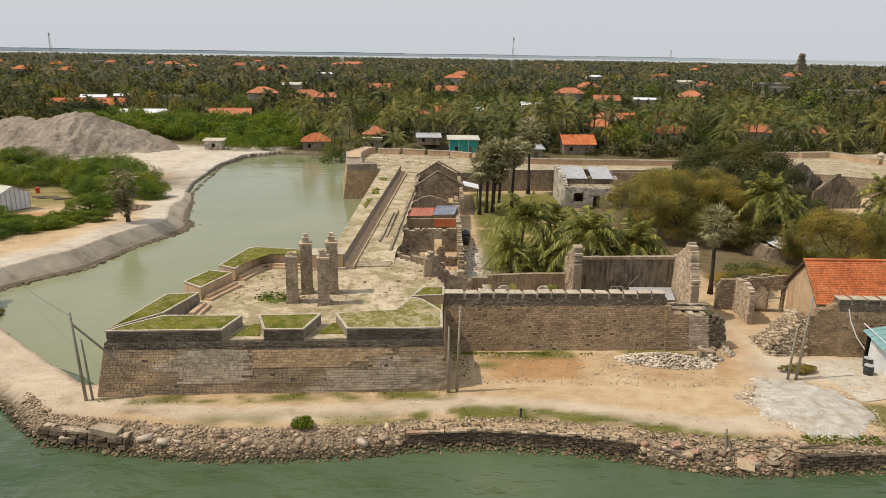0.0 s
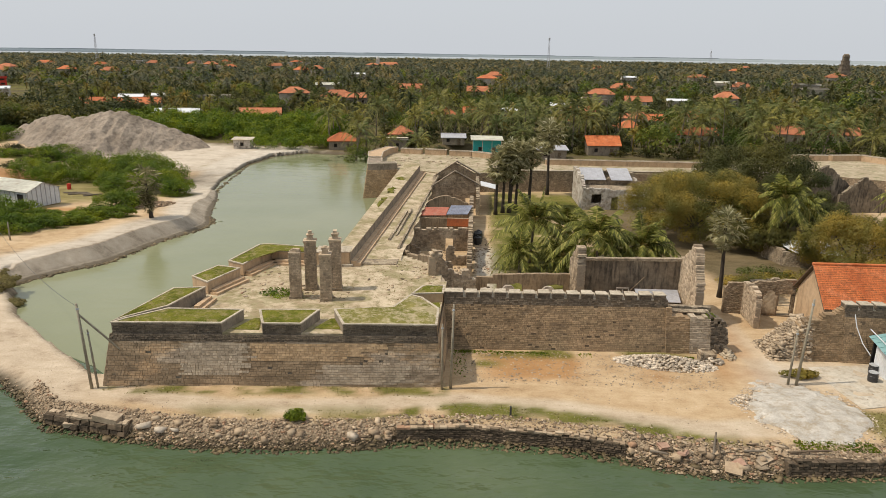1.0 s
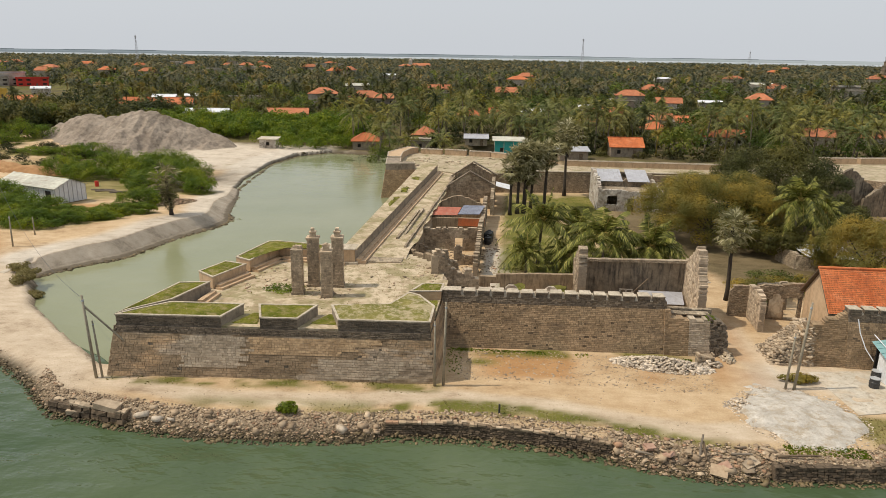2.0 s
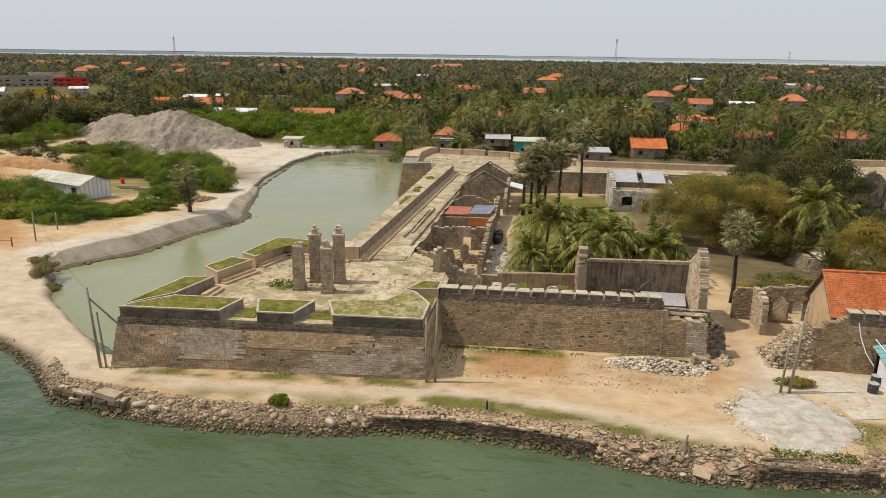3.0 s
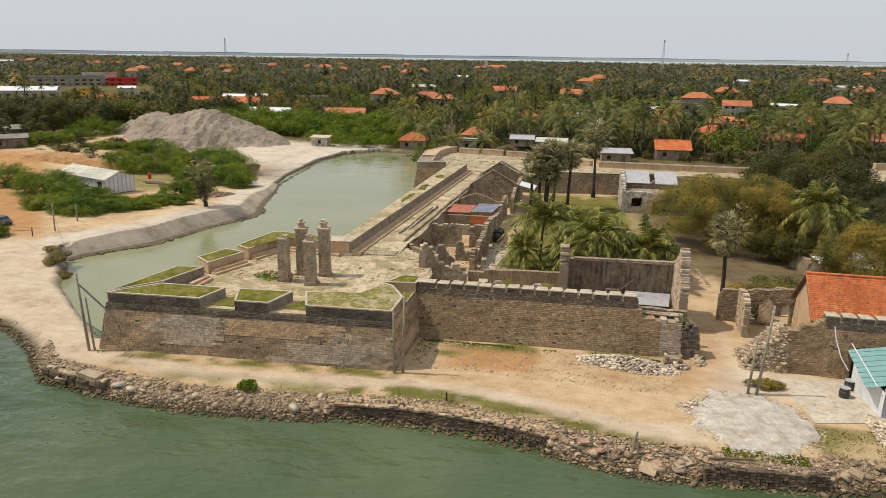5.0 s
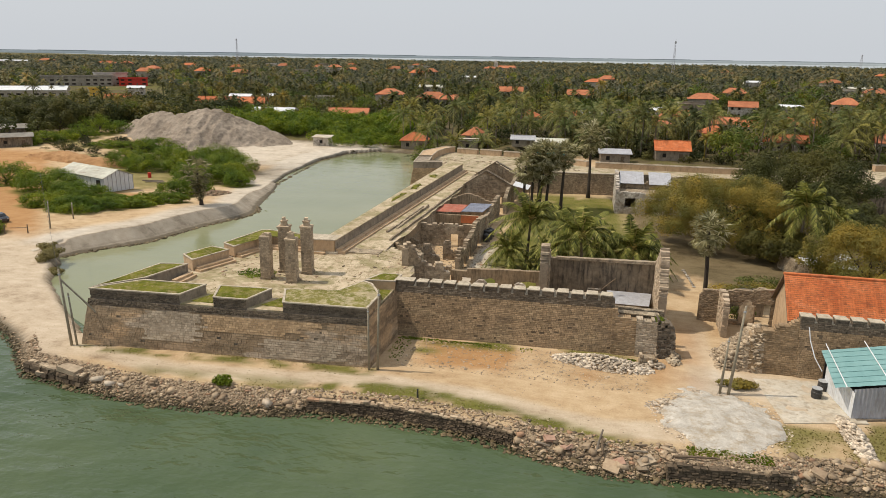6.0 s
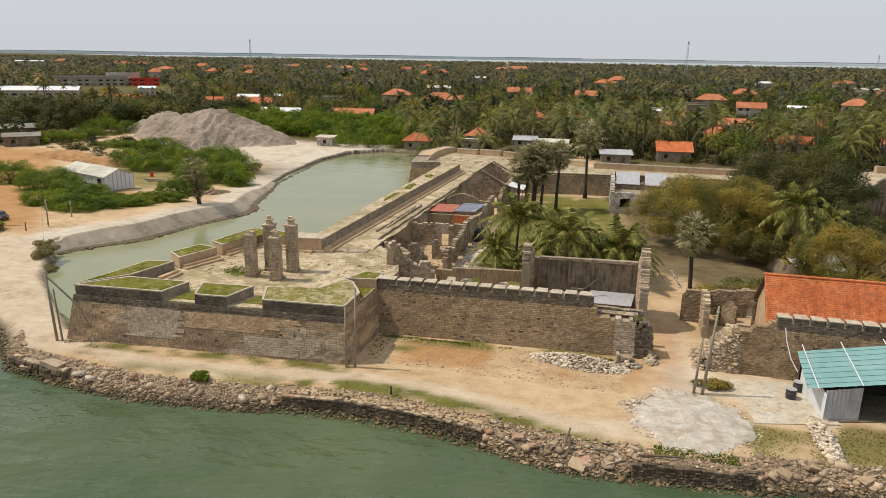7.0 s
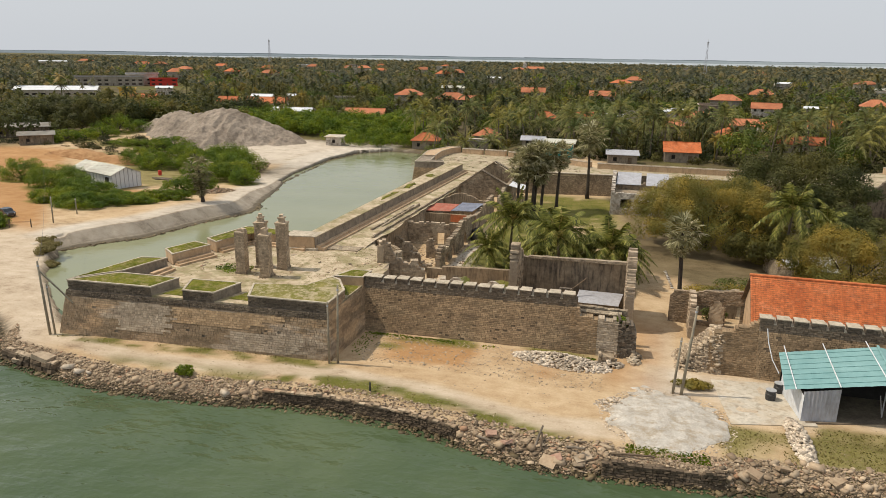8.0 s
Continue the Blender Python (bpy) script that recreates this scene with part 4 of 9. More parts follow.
relaid("relaid_masonry", STONE_PALE, 1.0, 3.9, -22.0, -16.2, 0.2, 31, "pale relaid stones")
relaid("relaid_masonry", STONE_OCHRE, 2.4, 4.0, -16.0, -2.8, 3.0, 33, "ochre relaid stones")
relaid("relaid_masonry", STONE_PALE, 0.2, 1.9, -9.5, -1.0, 1.2, 35, "pale relaid stones")
c0, d0 = on_batter(low_ring[1], low_ring[2], top_ring[1], top_ring[2], -0.5)
c1, d1 = on_batter(low_ring[1], low_ring[2], top_ring[1], top_ring[2], EMB - 0.1)
tagged(part("flank_masonry", Mesh().blocks(c0, d0, d1, c1, 0.36, 0.235, 0.022, 0.012, 13), STONE, bastion), kind="stuff")
e0, f0 = on_batter(low_ring[-1], low_ring[0], top_ring[-1], top_ring[0], -1.6)
e1, f1 = on_batter(low_ring[-1], low_ring[0], top_ring[-1], top_ring[0], EMB - 0.1)
tagged(part("moat_masonry", Mesh().blocks(e0, f0, f1, e1, 0.5, 0.35, 0.05, 0.035, 14), STONE, bastion), kind="stuff")
# the parapet's lower band, whose top is the embrasure floor
part("embrasure_floor", Mesh().prism([(*p, FLOOR - 0.3) for p in [(-29.0, 58.75), (1.25, 60.65), (1.4, 72.0), (-1.2, 72.0), (-2.2, 66.4), (-9, 64.6), (-17, 63.9), (-24.6, 63.6)]],
     [(*p, z) for p, z in zip([(-29.0, 58.75), (1.25, 60.65), (1.4, 72.0), (-1.2, 72.0), (-2.2, 66.4), (-9, 64.6), (-17, 63.9), (-24.6, 63.6)], [EMB] * 3 + [EMB - 0.1] * 5)]), PAVED, bastion, "pale lime floor with weeds")
for nm, ring in (("embrasure_turf", [(-18.2, 60.3), (-15.6, 60.3), (-16.3, 63.3), (-17.0, 63.3)]), ("embrasure_turf", [(-10.6, 61.2), (-7.9, 61.1), (-8.8, 63.9), (-9.4, 63.9)]), ("embrasure_turf", [(0.2, 66.2), (1.2, 66.0), (1.2, 69.5), (-0.8, 69.2)])):
    part(nm, turf_top(ring, EMB + 0.01, 0.05, 5), TURF, bastion, "dry grass in an embrasure", True)
M1 = [(-29.05, 58.7), (-18.85, 59.38), (-17.95, 63.05), (-25.4, 62.75), (-28.3, 59.75)]
M2 = [(-15.05, 59.6), (-11.45, 59.83), (-10.5, 63.7), (-16.4, 63.2)]
M3 = [(-7.5, 60.08), (1.3, 60.62), (1.25, 65.0), (-0.7, 68.2), (-1.9, 68.9), (-3.4, 65.0), (-9.1, 63.95)]
M4 = [(-1.9, 69.2), (1.45, 69.75), (1.5, 72.3), (-0.9, 72.0)]
MA = [(-29.1, 59.0), (-28.45, 60.1), (-25.7, 63.4), (-24.2, 69.4), (-27.4, 68.7)]
MB = [(-27.05, 72.9), (-24.6, 71.0), (-22.75, 76.4), (-25.6, 77.2)]
MC = [(-25.1, 79.2), (-22.9, 77.9), (-21.25, 84.0), (-12.1, 83.4), (-12.2, 85.6), (-22.5, 87.3), (-23.6, 86.8)]
for ring, mat in ((M1, GREYCOAT), (M2, GREYCOAT), (M3, GREYCOAT), (M4, BEIGE), (MA, GREYCOAT), (MB, BEIGE), (MC, BEIGE)):
    merlon(ring, EMB - 0.45, TOPZ, mat, bastion, grass=TURF_THIN if ring is M3 else TURF)
# dark coursed stone on the outer faces of the front merlons
for k, ring in enumerate((M1, M2, M3)):
    p, q = Vector(ring[0]), Vector(ring[1])
    o = Vector((q.y - p.y, p.x - q.x)).normalized() * 0.02
    p, q = p + o, q + o
    tagged(part("merlon_facing", Mesh().blocks((*p, EMB - 0.1), (*q, EMB - 0.1), (*q, TOPZ - 0.12), (*p, TOPZ - 0.12), 0.4, 0.17, 0.05, 0.025, 20 + k), STONE_DARK, bastion, "dark thin stone courses"), kind="stuff")
p, q = Vector(M3[1]) + Vector((0.02, 0)), Vector(M3[2]) + Vector((0.02, 0))
tagged(part("merlon_facing", Mesh().blocks((*p, EMB - 0.1), (*q, EMB - 0.1), (*q, TOPZ - 0.12), (*p, TOPZ - 0.12), 0.4, 0.2, 0.05, 0.025, 29), STONE, bastion), kind="stuff")
# steps along the inner foot of the moat parapet
for a, b in (((-24.0, 69.2), (-24.2, 66.0)), ((-22.55, 76.2), (-24.35, 71.2)), ((-21.0, 83.6), (-22.7, 78.2)), ((-12.2, 83.1), (-21.2, 83.6))):
    a, b = Vector(a), Vector(b)
    d = (b - a).normalized()
    o = Vector((-d.y, d.x)) * (1 if (Vector((-d.y, d.x))).dot(Vector((-15, 74)) - a) > 0 else -1)
    m = Mesh()
    for w, z in ((1.0, 0.28), (0.55, 0.55)):
        t_ = d * (0.55 - z) * 0.5
        ring = [a - t_ + o * 0.01 * z, b + t_ + o * 0.01 * z, b + t_ + o * w, a - t_ + o * w]
        m.prism([(*p, FLOOR - 0.1 - 0.1 * z) for p in ring], [(*p, FLOOR + z) for p in ring])
    part("firing_step", m, BEIGE, bastion, "worn plaster step")
# the open floor of the bastion
n = 46
fl = Mesh()
terre = [(-24.0, 63.0), (-2.0, 65.5), (-0.6, 71.5), (0.9, 72.6), (0.2, 78.6), (-1.2, 83.8), (-6.2, 88.9), (-10.6, 90.0), (-11, 83.5), (-21.2, 84.0), (-22.7, 76.5), (-24.2, 69.5)]
xs, ys = np.meshgrid(np.linspace(-25.5, 2.2, 40), np.linspace(62.5, 91.5, 42))
ins = ring_distance(xs, ys, terre)
hz = FLOOR + 0.22 * (fbm(xs, ys, 3.0, 44) - 0.4) + 0.1 * (vnoise(xs, ys, 0.9, 47) - 0.5)
vid = {}
for j in range(41):
    for i in range(39):
        if ins[j:j + 2, i:i + 2].max() > -0.5:
            ids = []
            for jj, ii in ((j, i), (j, i + 1), (j + 1, i + 1), (j + 1, i)):
                if (jj, ii) not in vid:
                    vid[jj, ii] = len(fl.v)
                    fl.v.append((xs[jj, ii], ys[jj, ii], hz[jj, ii]))
                ids.append(vid[jj, ii])
            fl.f.append(tuple(ids))
part("terreplein", fl, PAVED, bastion, "broken pale lime paving with dry weeds", True)
rr = np.random.default_rng(3)
tx, ty = rr.uniform(-24, 1, 4500), rr.uniform(63, 90, 4500)
ok = (ring_distance(tx, ty, terre) > 0.3) & (fbm(tx, ty, 2.6, 71) > 0.52)
tx, ty = tx[ok], ty[ok]
tz = FLOOR + 0.22 * (fbm(tx, ty, 3.0, 44) - 0.4)
FLOOR_TUFTS = np.stack([tx, ty, tz], -1)


PLASTER_OLD = surf("old_beige_plaster", (0.215, 0.16, 0.102), (0.41, 0.315, 0.205), 0.5, 2.6, 0.93, (0.09, 0.07, 0.05), (0.8, 0.8, 0.1), 0.8, bumps=0.4, patches=(((0.16, 0.125, 0.085), (0.4, 0.3), 0.54, 0.66),))
EARTH_FLOOR = surf("pale_earth_floor", (0.27, 0.215, 0.135), (0.52, 0.435, 0.315), 0.25, 1.8, 0.95, (0.15, 0.15, 0.05), (0.14, 0.14, 0.14), 0.8, bumps=0.7, bdist=0.15)
RUIN_STONE = surf("ragged_stone", (0.19, 0.14, 0.092), (0.41, 0.315, 0.21), 0.5, 3.0, 0.93, (0.07, 0.055, 0.04), (0.3, 0.3, 0.3), 0.5, bumps=0.6, bdist=0.08, cells=0.6, cell_scale=3.4)


STONEWORK = surf("rubble_stonework", (0.20, 0.152, 0.10), (0.47, 0.375, 0.265), 0.5, 3.0, 0.93, (0.09, 0.07, 0.05), (0.5, 0.5, 0.25), 0.55, island=0.55, bumps=0.6, patches=(((0.58, 0.49, 0.36), (0.3, 0.35), 0.53, 0.62), ((0.11, 0.088, 0.065), (0.4, 0.5), 0.56, 0.68)))
STONEWORK_PALE = surf("pale_stonework", (0.34, 0.26, 0.18), (0.60, 0.49, 0.36), 0.5, 3.0, 0.93, (0.16, 0.12, 0.085), (0.5, 0.5, 0.3), 0.5, island=0.5, bumps=0.6)


# ---------------------------------------------------------------- south curtain with narrow crenels
south = empty("south_curtain_wall", "weathered stone curtain wall with white-capped merlons", "fort wall")


def curtain(parent, x0, x1, y0, y1, seed):
    """Wall facing south from x0 to x1 whose top front edge runs from y0 to y1."""
    def at(x, z, k=0.0):
        y = y0 + (y1 - y0) * (x - x0) / (x1 - x0)
        return (x, y - (5.45 - z) * 0.3 / 1.0 * 0.85 + k, z)
    part("wall_core", Mesh().prism([at(x0, -0.8), at(x1, -0.8), (x1, y1 + 1.25, -0.8), (x0, y0 + 1.25, -0.8)], [at(x0, 5.45), at(x1, 5.45), (x1, y1 + 1.25, 5.45), (x0, y0 + 1.25, 5.45)]), MORTAR_SHADE, parent)
    tagged(part("wall_facing", Mesh().blocks(at(x0, -0.5), at(x1, -0.5), at(x1, 4.7), at(x0, 4.7), 0.34, 0.2, 0.045, 0.022, seed, 0.55, 0.025), STONE_SMALL, parent, "small brown weathered stones"), kind="stuff")
    tagged(part("upper_facing", Mesh().blocks(at(x0, 4.7), at(x1, 4.7), at(x1, 5.45), at(x0, 5.45), 0.36, 0.19, 0.07, 0.035, seed + 1, 0.6, 0.1), STONE_DARK, parent, "dark rough stones"), kind="stuff")
    x, first, k = x0, True, 0
    while x < x1 - 0.5:
        w = 2.0 if (first and x0 < 10) else 1.27
        w = min(w, x1 - x)
        ya, yb = at(x, 5.45)[1], at(x + w, 5.45)[1]
        low = [(x, ya, 5.45), (x + w, yb, 5.45), (x + w - 0.1, yb + 1.15, 5.45), (x + 0.1, ya + 1.15, 5.45)]
        rng = random.Random(seed * 31 + k)
        zt = 6.02 + rng.uniform(-0.04, 0.04)
        body = part("merlon", Mesh().prism(low, [(p[0], p[1], zt - 0.07) for p in low]), STONE_DARK, parent)
        tagged(part("facing", Mesh().blocks(low[0], low[1], (low[1][0], low[1][1], zt - 0.07), (low[0][0], low[0][1], zt - 0.07), 0.36, 0.2, 0.06, 0.03, seed * 57 + k, 0.6, 0.08), STONE_DARK, body), kind="stuff")
        cap = [(x - 0.03, ya - 0.05), (x + w + 0.03, yb - 0.05), (x + w - 0.06, yb + 1.2), (x + 0.06, ya + 1.2)]
        part("cap", Mesh().prism([(*p, zt - 0.07) for p in cap], [(*p, zt + rng.uniform(-0.02, 0.03)) for p in cap]), COPING, body, "white lime cap")
        if x + w + 0.28 < x1:
            g0, g1 = x + w, x + w + 0.28
            part("crenel_sill", Mesh().prism([(g0, yb - 0.02, 5.4), (g1, yb - 0.02, 5.4), (g1, yb + 1.1, 5.4), (g0, yb + 1.1, 5.4)], [(g0, yb - 0.02, 5.5), (g1, yb - 0.02, 5.5), (g1, yb + 1.1, 5.85), (g0, yb + 1.1, 5.85)]), COPING, parent, "pale lime sill of a crenel")
        x += w + 0.28
        first, k = False, k + 1


curtain(south, 1.55, 25.5, 70.05, 70.95, 31)
# the lower, broken end beside the gate gap
END_TOP = [(0, 4.75), (0.5, 4.6), (0.9, 3.95), (2.6, 3.85), (4.3, 3.75), (5.2, 3.5), (6.2, 3.2), (6.9, 2.3)]
part("end_core", ruin_wall((25.35, 69.2), (31.9, 69.4), 2.2, -0.8, [(t, z - 0.2) for t, z in END_TOP], cell=0.5, rough=0.03, seed=4, batter=0.24), STONE_CORE, south)
tagged(part("end_masonry", stone_wall((25.35, 69.08), (27.9, 69.2), 2.4, -0.8, [(0, 4.75), (0.5, 4.6), (0.9, 3.95), (2.6, 3.85)], sw=0.34, sh=0.2, seed=5, batter=0.255), STONE_SMALL, south, "small brown weathered stones"), kind="stuff")
tagged(part("end_masonry", stone_wall((27.9, 69.14), (30.1, 69.24), 2.5, -0.8, [(0, 3.85), (2.2, 3.75)], sw=0.36, sh=0.2, seed=6, batter=0.25), STONE_PALE, south, "pale relaid stones"), kind="stuff")
tagged(part("end_masonry", stone_wall((30.1, 69.25), (32.0, 69.5), 2.6, -0.8, [(0, 3.8), (0.8, 3.5), (1.6, 3.1), (2.0, 1.6)], sw=0.42, sh=0.27, gap=0.03, jit=0.12, seed=7, batter=0.2, ragged=0.4), STONE_DARK, south, "dark ragged stones of the broken end"), kind="stuff")
tagged(part("foot_block", stone_wall((28.3, 67.1), (30.0, 67.25), 0.9, -0.4, [(0, 1.25), (0.8, 1.0), (1.7, 1.2)], sw=0.4, sh=0.25, jit=0.08, seed=8), STONEWORK, south, "fallen lump of masonry at the wall foot"), kind="stuff")
part("ledge", ruin_wall((25.6, 72.6), (30.8, 72.9), 0.6, 0.0, [(0, 4.25), (5.2, 4.05)], cell=0.5, rough=0.03, seed=5), RUIN, south, "pale ledge behind the broken end")
part("ledge_slab", Mesh().box(25.7, 71.4, 3.9, 30.2, 72.3, 4.08, 0.04, random.Random(5)), RUIN, south, "pale fallen slab")

east = empty("gate_side_curtain_wall", "dark stone curtain wall with merlons and a collapsed end", "fort wall")
curtain(east, 43.4, 64.0, 69.75, 69.6, 61)
part("end_core", ruin_wall((39.2, 68.45), (43.5, 68.3), 2.2, -0.8, [(0, 3.6), (2.2, 4.0), (2.6, 4.4), (4.3, 5.1)], cell=0.5, rough=0.03, seed=6, batter=0.25), STONE_CORE, east)
tagged(part("end_masonry", stone_wall((38.9, 68.4), (43.45, 68.22), 2.4, -0.8, [(0, 3.3), (0.35, 4.0), (2.3, 4.25), (2.5, 4.7), (3.6, 4.85), (3.8, 5.3), (4.6, 5.6)], sw=0.34, sh=0.2, seed=9, batter=0.255, ragged=0.12), STONE_SMALL, east, "small brown weathered stones"), kind="stuff")
sx_, sy_ = np.meshgrid(np.linspace(35.9, 40.3, 16), np.linspace(68.4, 73.6, 16))
sz_ = np.clip((sx_ - 36.1) / 3.5, 0, 1) ** 0.9 * 3.9 * sstep(68.3, 69.6, sy_) * sstep(73.8, 72.2, sy_) + 0.5 * (vnoise(sx_, sy_, 0.7, 33) - 0.5)
slump = np.arange(256).reshape(16, 16)
part("slump", np_mesh("slump", np.stack([sx_, sy_, sz_ - 0.25], -1).reshape(-1, 3), np.stack([slump[:-1, :-1], slump[:-1, 1:], slump[1:, 1:], slump[1:, :-1]], -1).reshape(-1, 4)), RUBBLE, east, "slumped core of the broken wall", True)

# ---------------------------------------------------------------- west curtain and its wall-walk
west = empty("west_curtain_wall", "long rampart wall with plastered parapet and paved wall-walk", "fort wall")
part("rampart_core", Mesh().prism([(-13.8, 84, -2.4), (-4.6, 84, -2.4), (-3.2, 158, -2.4), (-12.6, 158, -2.4)], [(-12.6, 84, 4.6), (-5.2, 84, 4.6), (-3.4, 158, 4.6), (-11.3, 158, 4.6)]), RUIN, west)
tagged(part("moat_facing", Mesh().blocks((-13.75, 158, -2.2), (-13.85, 84, -2.2), (-12.62, 84, 4.7), (-11.35, 158, 4.7), 0.9, 0.5, 0.05, 0.04, 71), STONE, west), kind="stuff")
n = 60
par_out = [(-12.65 + 1.4 * k / n, 84.6 + 71.4 * k / n) for k in range(n + 1)]
par_in = [(-10.85 + 3.2 * k / n, 83.0 + 69.0 * k / n) for k in range(n + 1)]
pm, cm = Mesh(), Mesh()
rngw = random.Random(9)
for k in range(n):
    zt0, zt1 = 6.4 + 0.35 * k / n, 6.4 + 0.35 * (k + 1) / n
    a, b, c, d = par_out[k], par_in[k], par_in[k + 1], par_out[k + 1]
    pm.prism([(*p, 4.5) for p in (a, b, c, d)], [(*p, z - 0.1) for p, z in zip((a, b, c, d), (zt0, zt0, zt1, zt1))])
    o = lambda p, s: (p[0] + s, p[1])
    cm.prism([(*p, z - 0.1) for p, z in zip((o(a, -0.06), o(b, 0.06), o(c, 0.06), o(d, -0.06)), (zt0, zt0, zt1, zt1))], [(*p, z + rngw.uniform(-0.015, 0.015)) for p, z in zip((o(a, -0.06), o(b, 0.06), o(c, 0.06), o(d, -0.06)), (zt0, zt0, zt1, zt1))])
part("parapet", pm, GREYCOAT, west, "grey-brown plastered parapet")
part("parapet_top", cm, PAVED, west, "worn lime parapet top with moss")
for s0, s1 in ((0.36, 0.47), (0.52, 0.6), (0.7, 0.76)):
    ring = []
    for s in (s0, s1):
        o, i = Vector(par_out[int(s * n)]), Vector(par_in[int(s * n)])
        ring.append((o.lerp(i, 0.12), o.lerp(i, 0.88)))
    wob = random.Random(int(s0 * 100))
    quad = []
    for side_, order in ((1, range(7)), (0, range(6, -1, -1))):
        for q in order:
            a, b = ring[0][side_].lerp(ring[1][side_], q / 6), ring[0][1 - side_].lerp(ring[1][1 - side_], q / 6)
            quad.append(tuple(a.lerp(b, wob.uniform(0.0, 0.42) + (0.3 if q in (0, 6) else 0))))
    part("parapet_turf", turf_top(quad, 6.43 + 0.35 * (s0 + s1) / 2, 0.06, 8), TURF, west, "patch of grass on the parapet", True)
ends = [(-15.2, 82.3), (-11.0, 83.0), (-11.0, 85.5), (-15.2, 85.2)]
part("parapet_end", Mesh().prism([(*p, 4.4) for p in ends], [(*p, 6.3) for p in ends]), BEIGE, west, "beige plastered end block")
part("end_coping", Mesh().prism([(*p, 6.3) for p in inset(ends, -0.08)], [(*p, 6.42) for p in inset(ends, -0.08)]), COPING, west)
mould = [(-15.4, 82.0), (-10.6, 82.75), (-10.6, 85.0), (-15.4, 84.9)]
part("end_plinth", Mesh().prism([(*p, 4.4) for p in mould], [(*p, 4.75) for p in mould]), COPING, west, "pinkish plinth moulding")
step = Mesh()
for w, z in ((1.25, 4.85), (0.7, 5.1)):
    e0, u0 = 83.2 + 0.25 * z - 1.25, (5.1 - z) * 0.02
    step.prism([(-10.9 + u0, e0, 4.3 + u0), (-10.9 + w, e0, 4.3 + u0), (-7.6 + w, 152 - u0, 4.4), (-7.6 + u0, 152 - u0, 4.4)], [(-10.9 + u0, e0, z), (-10.9 + w, e0, z), (-7.6 + w, 152 - u0, z + 0.25), (-7.6 + u0, 152 - u0, z + 0.25)])
part("firing_step", step, BEIGE, west, "long worn plaster step")
wx, wy = np.meshgrid(np.linspace(0, 1, 12), np.linspace(0, 1, 70))
wyy = 84 + 74 * wy
wxx = (-11 + 3.2 * wy) * (1 - wx) + (-4.9 + 1.6 * wy) * wx + (vnoise(wyy, wyy * 0 + 3, 2.0, 6) - 0.5) * 0.7 * (wx > 0.95)
wz = 4.62 + 0.16 * (fbm(wxx, wyy, 2.5, 52) - 0.4) + 0.2 * wy - 0.22 * sstep(0.04, 0.0, wy)
wi = np.arange(12 * 70).reshape(70, 12)
part("wall_walk", np_mesh("wall_walk", np.stack([wxx, wyy, wz], -1).reshape(-1, 3), np.stack([wi[:-1, :-1], wi[:-1, 1:], wi[1:, 1:], wi[1:, :-1]], -1).reshape(-1, 4)), PAVED, west, "broken pale paving of the wall-walk", True)
for off, z, a, b in ((2.7, 4.78, 0.16, 0.42), (3.3, 4.8, 0.2, 0.44), (4.7, 4.86, 0.1, 0.98)):
    y0, y1 = 84 + 70 * a, 84 + 70 * b
    xa, xb = -10.8 + 3.2 * a + off * (1 - 0.12 * a), -10.8 + 3.2 * b + off * (1 - 0.12 * b)
    part("kerb", ruin_wall((xb, y1), (xa, y0), 0.3, 4.5, [(0, z + 0.3), (y1 - y0, z + 0.08)], cell=0.9, rough=0.05, seed=int(off * 10)), RUIN, west, "low broken kerb")

# ---------------------------------------------------------------- north rampart and its two bastions
north = empty("north_rampart", "far rampart with beige parapets and a dark retaining wall", "fort wall")
nr_low = [(-20.6, 152.8), (-10.5, 155.4), (-3.4, 151.5), (20, 155.3), (60, 157.2), (84, 160), (100, 150), (126, 158), (126, 196), (88, 187.5), (60, 169.5), (21, 169.5), (4, 180.5), (-19.5, 184.5), (-23.3, 173)]
nr_top = [(-19.6, 153.8), (-10.5, 156.2), (-3.6, 152), (20, 156), (60, 158), (84, 161), (100, 151.5), (125, 159), (125, 195), (88, 186.5), (60, 168.8), (21, 168.8), (4, 179.7), (-19, 183.6), (-22.3, 173)]
part("rampart_core", Mesh().prism([(*p, -2.4) for p in nr_low], [(*p, 4.9) for p in nr_top]), RUIN_STONE, north)
part("rampart_floor", Mesh().prism([(*p, 4.9) for p in nr_top], [(*p, 5.0) for p in nr_top]), EARTH_FLOOR, north, "pale earth floor with weeds")
tagged(part("bastion_facing", Mesh().blocks((-20.65, 152.75, -2), (-10.6, 155.3, -2), (-10.6, 156.1, 5.0), (-19.65, 153.7, 5.0), 0.5, 0.3, 0.03, 0.025, 77).blocks((-23.35, 173, -2), (-20.65, 152.75, -2), (-19.65, 153.7, 5.0), (-22.35, 173, 5.0), 0.5, 0.3, 0.03, 0.025, 78), STONE_OCHRE, north), kind="stuff")
merlon([(-19.6, 153.8), (-13.2, 155.4), (-13.6, 157.6), (-16.8, 157.4), (-17.6, 163.5), (-20.9, 163.0)], 4.9, 6.45, GREYCOAT, north, turf=False)
merlon([(-21.1, 164.6), (-17.9, 164.8), (-18.6, 173), (-17.8, 179.5), (-16, 183.0), (-19, 183.6), (-22.3, 173)], 4.9, 6.5, BEIGE, north, turf=False)
line = [(-15.2, 182.9), (4, 179.7), (21, 168.8), (60, 168.8)]
